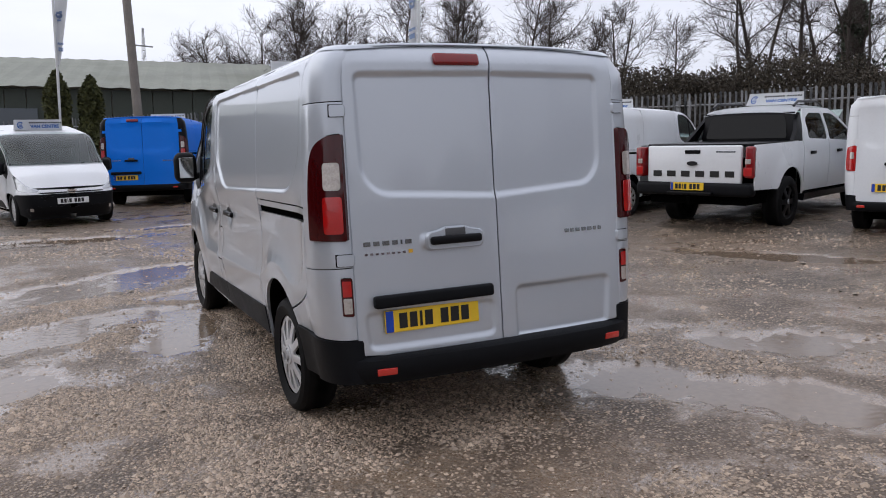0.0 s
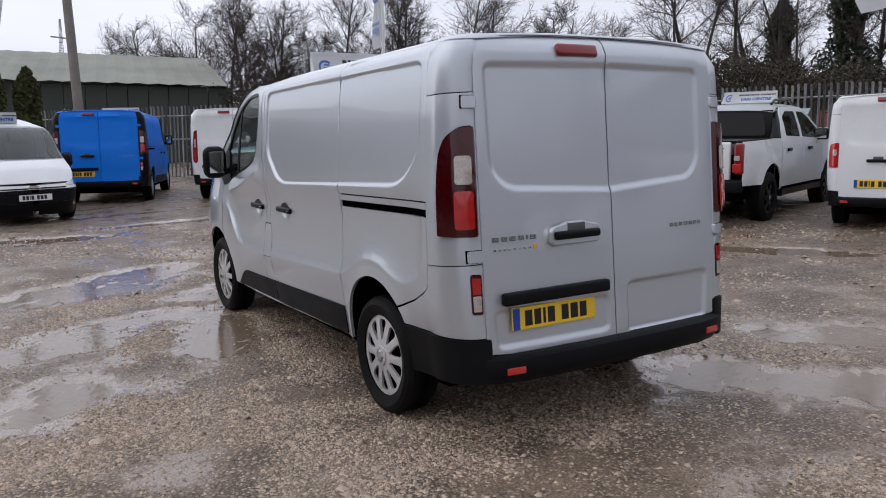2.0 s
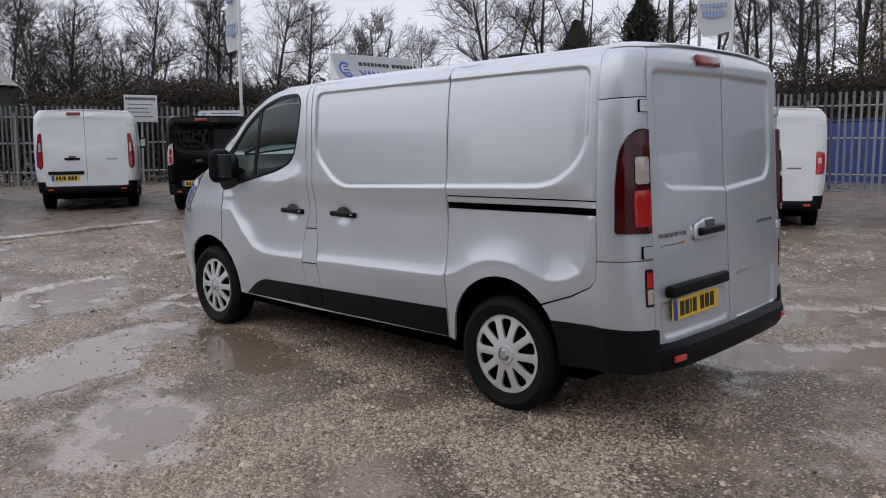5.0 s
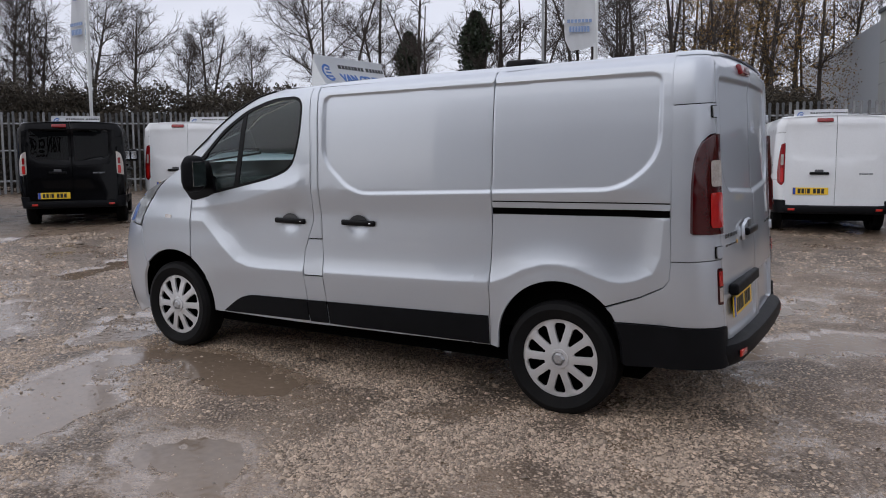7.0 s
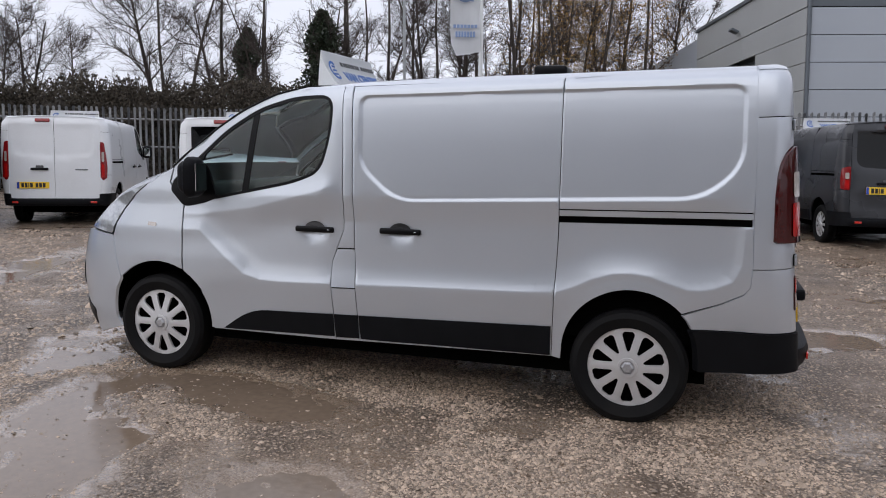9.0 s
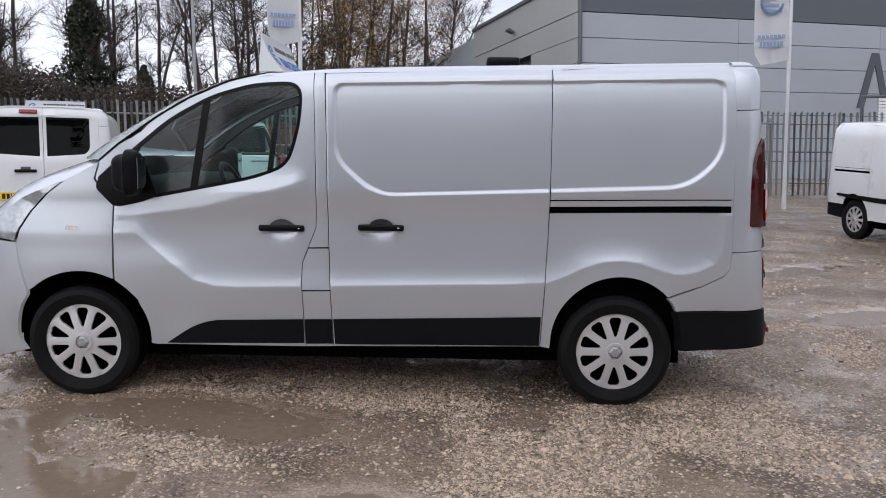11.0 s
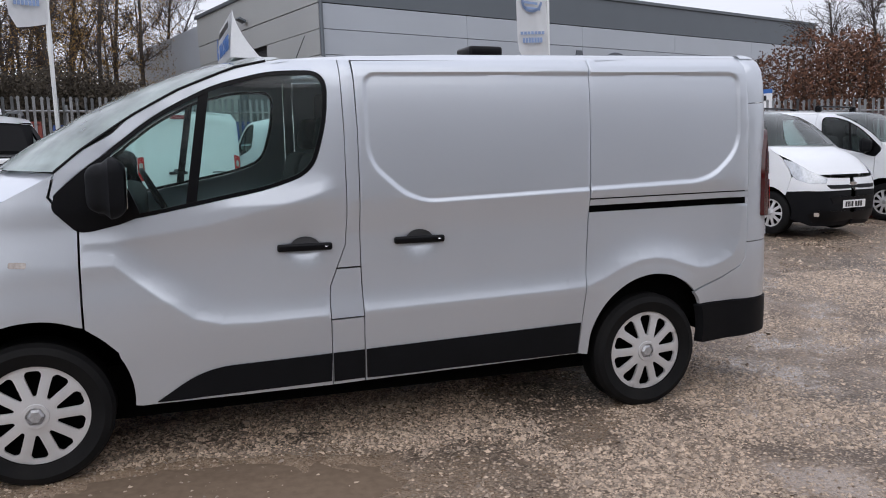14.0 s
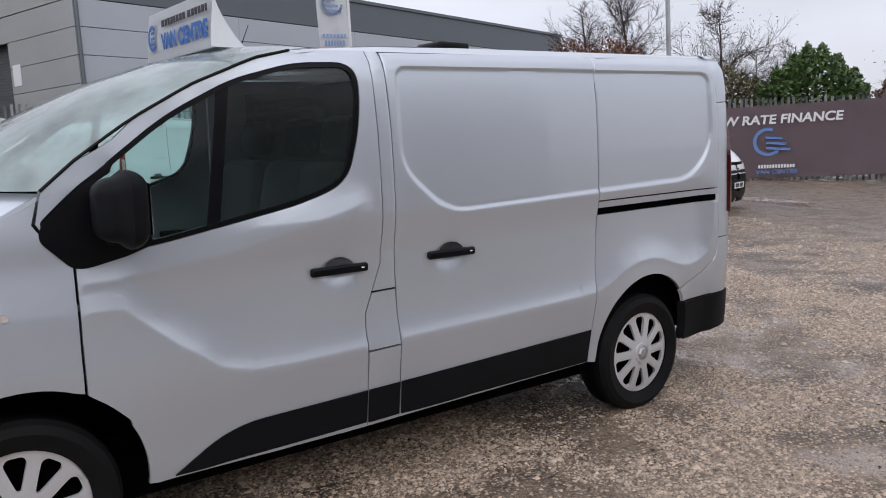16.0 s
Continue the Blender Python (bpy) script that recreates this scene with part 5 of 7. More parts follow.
NEAR = np.arange(-12.0, 13.01, 0.07)
DIPS = np.array([[dip(x, y) for x in NEAR] for y in NEAR])
HEIGHTS = np.array([[ripple(x, y) for x in NEAR] for y in NEAR]) + 0.006 - 0.034 * np.clip(DIPS + 0.25, 0, 1)


def sample(grid, x, y):
    """Values of a near-field grid at arrays of places."""
    fx, fy = np.clip((x + 12.0) / 0.07, 0, len(NEAR) - 1.001), np.clip((y + 12.0) / 0.07, 0, len(NEAR) - 1.001)
    i, j = fx.astype(int), fy.astype(int)
    u, w = fx - i, fy - j
    return (grid[j, i] * (1 - u) + grid[j, i + 1] * u) * (1 - w) + (grid[j + 1, i] * (1 - u) + grid[j + 1, i + 1] * u) * w


def build_ground():
    outer = [12.8, 13.6, 14.6, 16, 18, 20, 23, 26, 32, 45, 70, 120, 220, 450, 900]
    ax = [-a for a in reversed(outer)][0:] + list(NEAR) + outer[1:]
    n = len(ax)
    verts = []
    first = len(outer)
    for b, y in enumerate(ax):
        for a, x in enumerate(ax):
            fx, fy = max(-60, min(60, x)), max(-60, min(60, y))
            near = first <= a < first + len(NEAR) and first <= b < first + len(NEAR)
            h = HEIGHTS[b - first][a - first] if near else (ground_height(x, y) if max(abs(x), abs(y)) < 26 else 0.0)
            verts.append((x, y, level(fx, fy) + h))
    faces = [(j * n + i, j * n + i + 1, (j + 1) * n + i + 1, (j + 1) * n + i) for j in range(n - 1) for i in range(n - 1)]
    g = mesh_object("ground", verts, faces, GROUND)
    slick = g.data.attributes.new("slick", "FLOAT", "POINT")
    wet = np.zeros((n, n), np.float32)
    wet[first:first + len(NEAR), first:first + len(NEAR)] = np.clip((DIPS + 1.15) / 0.85, 0, 1)
    slick.data.foreach_set("value", wet.ravel())
    tagged(g, "wet crushed stone yard with muddy puddles and tyre tracks", "ground", kind="structure")
    ext = 24
    ticks = np.linspace(-ext, ext, 49)
    w = mesh_object("water", [(x, y, level(x, y) - 0.0125) for y in ticks for x in ticks], [(j * 49 + i, j * 49 + i + 1, j * 49 + i + 50, j * 49 + i + 49) for j in range(48) for i in range(48)], WATER)
    tagged(w, "shallow muddy rain water standing in the yard", "puddle", kind="structure")


build_ground()


def build_stones():
    """Loose flat chips of crushed stone as one mesh, thickest near the walk."""
    rng = np.random.default_rng(5)
    ring = [(math.cos(q * 1.2566), math.sin(q * 1.2566), -0.25) for q in range(5)]
    base = np.array(ring + [(0.1, 0.0, 0.62)], float)
    tri = np.array([(q, (q + 1) % 5, 5) for q in range(5)])
    verts, faces = [], []
    count = 0
    for x0, x1, y0, y1, number, small in ((-4.6, 0.4, -3.0, 5.2, 400000, 0.0064), (0.4, 2.2, -3.6, 5.2, 55000, 0.0072), (-2.0, 2.2, -7.0, -3.0, 40000, 0.0075), (2.2, 9.0, -8.0, 6.0, 40000, 0.010), (-5.0, 5.0, 5.2, 11.0, 30000, 0.012)):
        x, y = rng.uniform(x0, x1, number), rng.uniform(y0, y1, number)
        s = small * np.exp(rng.normal(0, 0.42, number))
        d = sample(DIPS, x, y)
        clump = np.array([noise.noise((a * 0.9, b * 0.9, 11.0)) + 0.5 * noise.noise((a * 3, b * 3, 5.0)) for a, b in zip(x, y)])
        keep = (rng.random(number) < np.clip(0.02 - 0.9 * d, 0.07, 1.0)) & (rng.random(number) < np.clip(0.56 + 2.6 * clump, 0.10, 1.0))
        x, y, s = x[keep], y[keep], s[keep]
        n = len(x)
        v = base[None] * (1 + rng.uniform(-0.35, 0.35, (n, 6, 3))) * s[:, None, None] * np.array([1.25, 0.95, 0.8])
        a, tilt = rng.uniform(0, 6.28, n), rng.normal(0, 0.25, n)
        vz = v[:, :, 2] + v[:, :, 0] * tilt[:, None]
        c, sn = np.cos(a)[:, None], np.sin(a)[:, None]
        vx, vy = v[:, :, 0] * c - v[:, :, 1] * sn, v[:, :, 0] * sn + v[:, :, 1] * c
        z = SLOPE_X * x + SLOPE_Y * y + 0.10 * step01((np.hypot(x, y) - 5.0) / 6.0) + np.maximum(sample(HEIGHTS, x, y), -0.0165) + s * 0.12
        verts.append(np.stack([vx + x[:, None], vy + y[:, None], vz + z[:, None]], 2).reshape(-1, 3))
        faces.append((tri[None] + (count + 6 * np.arange(n))[:, None, None]).reshape(-1, 3))
        count += 6 * n
    v, f = np.concatenate(verts), np.concatenate(faces)
    ob = mesh_object("gravel", v.tolist(), f.tolist(), STONE, smooth=False)
    tagged(ob, "loose wet crushed stone scattered over the yard", "gravel", kind="stuff")


build_stones()

# ---- the silver van ----
van_pose = parked(0.0, 0.0, 0.8)
van("panel_van", van_pose, "silver metallic panel van with black bumpers, wet from rain", "the van for sale", SILVER, main=True)
roof_sign(van_pose @ pose(0.075, 3.140, 1.950), 0.87, 0.238, 0.135, "")
vent = thing("roof_vent", van_pose @ pose(0.05, 1.61, 1.99), "black plastic roof ventilator on the silver van", "vent")
part("vent_base", box((0.30, 0.30, 0.03), pose(0, 0, 0.012), 0.01), PLASTIC, vent)
part("vent_cowl", box((0.24, 0.22, 0.075), pose(0, 0, 0.06), 0.02, 3), SATIN, vent, "", True)
aerial = thing("aerial", van_pose @ pose(0.45, 2.72, 1.95), "thin black aerial on the van roof", "aerial")
part("rod", tube([(0, 0, 0), (0, -0.04, 0.10), (0, -0.09, 0.22)], [0.006, 0.003, 0.002], 6), SATIN, aerial)
part("foot", box((0.05, 0.07, 0.025), pose(0, 0, 0.008), 0.008), SATIN, aerial)

# ---- other vehicles ----
SLIM_LAMP = rounded([(-0.052, 1.52), (0.03, 1.50), (0.07, 1.30), (0.10, 1.05), (0.09, 0.86), (0.0, 0.80), (-0.052, 0.86)], 0.02)
TALL_LAMP = rounded([(-0.052, 1.42), (0.06, 1.36), (0.11, 1.2), (0.12, 0.95), (-0.052, 0.98)], 0.03)
SHORT_LAMP = rounded([(-0.052, 1.28), (0.12, 1.25), (0.14, 1.1), (0.13, 0.92), (-0.052, 0.90)], 0.03)
RW = (RED_LENS, CLEAR_LENS, RED_BRIGHT)


def signed(m, height, y=2.4, x=0.0, width=0.85):
    return roof_sign(m @ pose(x, y, height), width)


def lower_nose(v, drop):
    """Slopes the bonnet and screen of a smaller van down."""
    def fall(y, z):
        return drop * min(1.0, max(0.0, (y - 1.4) / 2.0)) * float(step01((z - 0.46) / 0.50))
    for o in v.children_recursive:
        where = o.matrix_basis.translation
        if o.parent == v and where.length > 0.01:
            if where.z > 0.45:
                o.location.z -= fall(where.y, where.z)
        elif o.type == "MESH" and o.parent.matrix_basis.translation.length < 0.01 or o.parent == v and o.type == "MESH":
            for q in o.data.vertices:
                q.co.z -= fall(q.co.y, q.co.z)


def parked_vans():
    p = parked(0.0, 15.5, 20)
    van("panel_van", p, "bright blue panel van with black corners parked by the fence", paint=BLUE, black_corner=True)
    signed(p, 1.95, 3.0)
    p = parked(2.53, 14.3, 28)
    van("panel_van", p, "white panel van with tall red lamps parked by the fence", paint=WHITE, lamp=SLIM_LAMP, lamp_colours=RW, low_lamp=False, squeeze=0.08)
    p = parked(4.0, 12.1, 41)
    van("small_van", p, squeeze=0.13, label="glossy black small van with dark rear windows", paint=BLACKP, kx=0.93, ky=0.85, kz=0.925, lamp=TALL_LAMP, lamp_colours=(CLEAR_LENS, RED_LENS, RED_BRIGHT), rear_glass=GLASS_DARK, low_lamp=False, bar=False, plate=(-0.34, 0.60))
    signed(p, 1.80, 1.3)
    p = parked(5.66, 11.05, 63)
    van("small_van", p, squeeze=0.13, label="white small van with plain back doors and slim red lamps", paint=WHITE, kx=0.935, ky=0.88, kz=0.93, lamp=SLIM_LAMP, lamp_colours=RW, low_lamp=False, bar=False, plate=(-0.38, 0.74))
    signed(p, 1.81, 1.5)
    p = parked(5.75, 7.65, 71)
    van("small_van", p, squeeze=0.13, label="white small van with a wide dark rear window", paint=WHITE, kx=0.92, ky=0.88, kz=0.93, lamp=SHORT_LAMP, lamp_colours=RW, rear_glass=GLASS_DARK, low_lamp=False, bar=False)
    signed(p, 1.81, 1.6)
    p = parked(7.9, 2.9, 66)
    van("small_van", p, squeeze=0.13, label="white small van with rounded red lamps and plain back doors", paint=WHITE, kx=0.925, ky=0.87, kz=0.925, lamp=SHORT_LAMP, lamp_colours=(RED_BRIGHT, CLEAR_LENS, RED_BRIGHT), low_lamp=False, bar=False, plate=(-0.28, 0.70))
    bc = thing("beacon_bar", p @ pose(-0.05, 0.75, 1.80), "small beige beacon bar on the van roof", "beacon")
    part("housing", box((0.36, 0.16, 0.07), pose(0, 0, 0.05), 0.02, 2), TIMBER, bc)
    part("bracket", box((0.40, 0.06, 0.03), pose(0, 0, 0.01)), SATIN, bc)
    p = parked(8.75, 0.18, 75)
    van("small_van", p, squeeze=0.13, label="white small van with slim red lamps and a roof sign", paint=WHITE, kx=0.935, ky=0.88, kz=0.93, lamp=SLIM_LAMP, lamp_colours=RW, low_lamp=False, bar=False, plate=(-0.38, 0.74))
    signed(p, 1.81, 1.5)
    p = parked(8.05, -2.45, 78)
    van("panel_van", p, "dark grey panel van with tinted back windows", paint=GREYP, kx=0.97, ky=0.97, kz=0.965, lamp=SHORT_LAMP, lamp_colours=RW, rear_glass=GLASS_DARK, low_lamp=False, bar=False, plate=(-0.3, 0.93))
    signed(p, 1.9, 3.3)
    p = parked(8.2, -5.22, 260.5)
    van("small_van", p, squeeze=0.13, label="white small van with a black front bumper, nose to the yard", paint=WHITE, kx=0.93, ky=0.85, kz=0.925, lamp=TALL_LAMP, lamp_colours=RW, low_lamp=False, bar=False, low_front=True, mid_strip=True)
    signed(p, 1.80, 2.2)
    p = parked(8.9, -7.9, 256)
    van("small_van", p, squeeze=0.13, label="white small van with a black front bumper and roof bars", paint=WHITE, kx=0.93, ky=0.87, kz=0.94, lamp=TALL_LAMP, lamp_colours=RW, low_lamp=False, bar=False, low_front=True, bars=True)
    p = parked(-2.5, 16.43, 168)
    low = van("small_van", p, squeeze=0.13, label="white small van with a black grille facing the yard", paint=WHITE, kx=0.935, ky=0.88, kz=0.93, lamp=SLIM_LAMP, lamp_colours=RW, low_lamp=False, bar=False, low_front=True, plate_mat=PLATE_Y)
    lower_nose(low, 0.20)
    signed(p, 1.735, 2.35)


parked_vans()

# ---- palisade fence ----
FENCE = [(-16.0, 50.0), (-2.0, 33.0), (4.8, 24.6), (10.5, 21.5), (15.2, 14.5), (16.7, 8.0), (17.6, -2.0), (17.9, -9.5), (12.0, -16.2), (6.5, -19.0), (-6.0, -25.5), (-22.0, -30.0), (-30, -10), (-30, 30), (-16, 50)]


def pale_mesh(height):
    bm = bmesh.new()
    prof = [(-0.034, 0.0), (-0.022, -0.014), (0, -0.006), (0.022, -0.014), (0.034, 0.0)]
    lo = [bm.verts.new((x, y, 0.03)) for x, y in prof]
    hi = [bm.verts.new((x, y, height - 0.10 - (0.0 if abs(x) < 0.03 else 0.0))) for x, y in prof]
    tip = [bm.verts.new((x * 1.25, y - 0.012, z)) for (x, y), z in zip(prof, (height - 0.05, height - 0.02, height, height - 0.02, height - 0.05))]
    for a, b in ((lo, hi), (hi, tip)):
        for i in range(4):
            bm.faces.new((a[i], a[i + 1], b[i + 1], b[i]))
    bmesh.ops.solidify(bm, geom=bm.faces[:], thickness=0.004)
    me = bpy.data.meshes.new("pale")
    bm.to_mesh(me)
    bm.free()
    me.materials.append(GALV)
    return me


def build_fence():
    me = pale_mesh(2.45)
    near, far = [], []
    for (x0, y0), (x1, y1) in zip(FENCE, FENCE[1:]):
        ln = math.hypot(x1 - x0, y1 - y0)
        fence = thing("fence", None, "galvanised steel palisade fence with pointed pales", "fence", "boundary fence")
        ang = math.degrees(math.atan2(y1 - y0, x1 - x0))
        hidden = min(x0, x1) < -15
        for z in (0.40, 1.30, 2.10):
            a, b = Vector((x0, y0, level(x0, y0) + z)), Vector((x1, y1, level(x1, y1) + z))
            part("rail", tube([a, b], 0.028, 4), GALV, fence)
        n = int(ln / (0.16 if not hidden else 0.3))
        joined = hidden or ln > 20
        bm = bmesh.new()
        for i in range(n):
            t = (i + 0.5) / n
            x, y = x0 + (x1 - x0) * t, y0 + (y1 - y0) * t
            m = pose(x, y, level(x, y) + random.uniform(-0.02, 0.02), 0, random.uniform(-0.6, 0.6), ang)
            if joined:
                tmp = me.copy()
                tmp.transform(m)
                bm.from_mesh(tmp)
                bpy.data.meshes.remove(tmp)
            else:
                q = new("pale", me)
                q.parent = fence
                q.matrix_local = m @ pose(0, -0.035, 0)
        if joined:
            tagged(part("pales", bm, GALV, fence), kind="stuff")
        else:
            bm.free()
        for i in range(int(ln / 2.7) + 1):
            t = min(1.0, i * 2.7 / ln)
            x, y = x0 + (x1 - x0) * t, y0 + (y1 - y0) * t
            part("post", box((0.10, 0.06, 2.3), pose(x, y, level(x, y) + 1.1, 0, 0, ang) @ pose(0, 0.05, 0)), GALV, fence)


build_fence()


# ---- grey warehouse ----
def quad_prism(bm, a, b, z0, z1, thick=0.06):
    """A wall slab from a to b."""
    d = Vector((b[0] - a[0], b[1] - a[1], 0))
    ang = math.degrees(math.atan2(d.y, d.x))
    add_box(bm, (d.length, thick, z1 - z0), pose((a[0] + b[0]) / 2, (a[1] + b[1]) / 2, (z0 + z1) / 2, 0, 0, ang))
    return bm


def build_warehouse():
    wh = thing("warehouse", None, "grey clad warehouse with a dark parapet and a roller shutter", "building")
    A, B, C = (28.34, -3.55), (38.95, -40.45), (41.74, 0.31)
    D, E2 = (62, -34), (62, 6)
    top = 9.43
    for a, b, mat in ((A, B, CLAD), (A, C, CLAD_LIGHT)):
        d = Vector((b[0] - a[0], b[1] - a[1], 0))
        ln = d.length
        ang = math.degrees(math.atan2(d.y, d.x))
        z = 0.58
        for h in [1.04] * 7:
            spans = [(ln * k / 5, ln * (k + 1) / 5) for k in range(5)] if mat is CLAD else ([(0.0, 5.18), (8.79, ln)] if z < 6.5 else [(0.0, ln / 2), (ln / 2, ln)])
            for u0, u1 in spans:
                part("cladding_panel", box((u1 - u0 - 0.012, 0.08, h - 0.025), pose(a[0], a[1], 0, 0, 0, ang) @ pose((u0 + u1) / 2, 0, z + h / 2), 0.006, 1), mat, wh)
            z += h
        quad = bmesh.new()
        m0 = pose(a[0], a[1], 0, 0, 0, ang)
        add_box(quad, (ln + 0.1, 0.10, top - z - 0.05), m0 @ pose(ln / 2, 0, (z + top) / 2), 0.0)
        part("parapet", quad, CLAD_DARK if mat is CLAD else CLAD_LIGHT, wh, "parapet band")
        part("capping", box((ln + 0.3, 0.30, 0.18), m0 @ pose(ln / 2, 0, top), 0.02), CLAD_DARK, wh, "dark capping")
        part("backing", box((ln, 0.06, top - 0.3), m0 @ pose(ln / 2, 0.09 if mat is CLAD else -0.60, top / 2)), VOID, wh)
    part("back_wall", quad_prism(bmesh.new(), B, D, 0, 9.0), CLAD, wh)
    part("side_wall", quad_prism(bmesh.new(), C, E2, 0, 9.0), CLAD, wh)
    part("far_wall", quad_prism(bmesh.new(), D, E2, 0, 9.0), CLAD, wh)
    rf = bmesh.new()
    rf.faces.new([rf.verts.new((x, y, 8.9)) for x, y in (A, B, D, E2, C)])
    bmesh.ops.solidify(rf, geom=rf.faces[:], thickness=0.1)
    part("roof", rf, CLAD_DARK, wh)
    part("downpipe", tube([(28.22, -3.60, 0.5), (28.22, -3.60, 9.0)], 0.08, 8), CLAD_DARK, wh, "dark grey downpipe", True)
    # roller shutter on the short side
    d = Vector((C[0] - A[0], C[1] - A[1], 0))
    ang = math.degrees(math.atan2(d.y, d.x))
    m0 = pose(A[0], A[1], 0, 0, 0, ang)
    for u in (5.16, 8.81):
        part("shutter_jamb", box((0.06, 0.56, 6.6), m0 @ pose(u, -0.26, 3.78)), CLAD_DARK, wh, "dark shutter jamb")
    part("shutter_head", box((3.7, 0.56, 0.08), m0 @ pose(6.985, -0.26, 7.10)), CLAD_DARK, wh)
    sh = thing("roller_shutter")
    sh.parent = wh
    for k in range(54):
        part("slat", box((3.56, 0.03, 0.118), m0 @ pose(6.985, -0.42, 0.40 + 0.124 * k), 0.01, 1), SHUTTER, sh)
    part("floodlight", box((0.46, 0.38, 0.12), m0 @ pose(7.3, 0.32, 8.26, 25, 0, 0), 0.02), CLAD_DARK, wh, "wall floodlight")
    part("notice", box((0.62, 0.02, 0.85), m0 @ pose(4.62, 0.06, 5.47)), SIGN, wh, "white notice")
    # large dark lettering as plain strokes
    d = Vector((B[0] - A[0], B[1] - A[1], 0))
    ang = math.degrees(math.atan2(d.y, d.x))
    m0 = pose(A[0], A[1], 0, 0, 0, ang)
    low, high = 4.08, 6.62
    mid_z = (low + high) / 2
    for shape, x in (("peak", 15.1), ("ring", 17.95), ("peak", 21.4), ("bar", 23.25), ("bar", 25.6), ("bar", 28.0)):
        bm = bmesh.new()
        if shape == "peak":
            pts = [(-0.95, low), (-0.20, high), (0.20, high), (0.95, low), (0.55, low), (0.0, high - 0.55), (-0.55, low)]
        elif shape == "ring":
            pts = [(1.38 * math.cos(radians(q)), mid_z + 1.29 * math.sin(radians(q))) for q in range(48, 320, 12)] + [(0.98 * math.cos(radians(q)), mid_z + 0.88 * math.sin(radians(q))) for q in range(312, 44, -12)]
        else:
            pts = [(-0.2, low), (-0.2, high), (0.2, high), (0.2, low)]
        prism(bm, [m0 @ Vector((x + px, -0.08, pz)) for px, pz in pts], [m0 @ Vector((x + px, -0.03, pz)) for px, pz in pts])
        part("sign_stroke", bm, INK_GREY, wh, "dark raised stroke")


build_warehouse()


# ---- long green warehouse beyond the fence ----
def build_shed():
    sd = thing("long_shed", None, "long dark green shed with a weathered sheet roof", "building")
    A, B = Vector((10.4, 40.0, 0)), Vector((-58.0, 52.0, 0))
    d = (B - A).normalized()
    n = Vector((d.y, -d.x, 0)) if Vector((d.y, -d.x, 0)).y > 0 else Vector((-d.y, d.x, 0))
    ln = (B - A).length
    ang = math.degrees(math.atan2(d.y, d.x))
    for k in range(68):
        p = A + d * (k + 0.5)
        part("wall_sheet", box((0.97, 0.08, 4.4), pose(p.x, p.y, 3.0, 0, 0, ang), 0.015, 1), GREEN_CLAD, sd)
    part("gable", box((22, 0.1, 5.0), pose(A.x + n.x * 11, A.y + n.y * 11, 2.9, 0, 0, ang + 90)), GREEN_CLAD, sd)
    bm = bmesh.new()
    cols = []
    for k in range(int(ln / 0.5) + 1):
        p = A + d * min(ln, k * 0.5)
        lift = 0.05 if k % 2 else 0.0
        e = p - n * 0.5
        r = p + n * 11
        cols.append([bm.verts.new((e.x, e.y, 5.25 + lift)), bm.verts.new((r.x, r.y, 8.0 + lift)), bm.verts.new(((p + n * 22).x, (p + n * 22).y, 5.2 + lift))])
    for p, q in zip(cols, cols[1:]):
        for i in range(2):
            bm.faces.new((p[i], p[i + 1], q[i + 1], q[i]))
    part("roof", bm, ROOF_SHEET, sd, "weathered corrugated roof")
    p = A + d * 17 - n * 0.1
    part("door_panel", box((9, 0.1, 3.2), pose(p.x, p.y, 2.6, 0, 0, ang)), CLAD_DARK, sd, "dark sliding door")


build_shed()


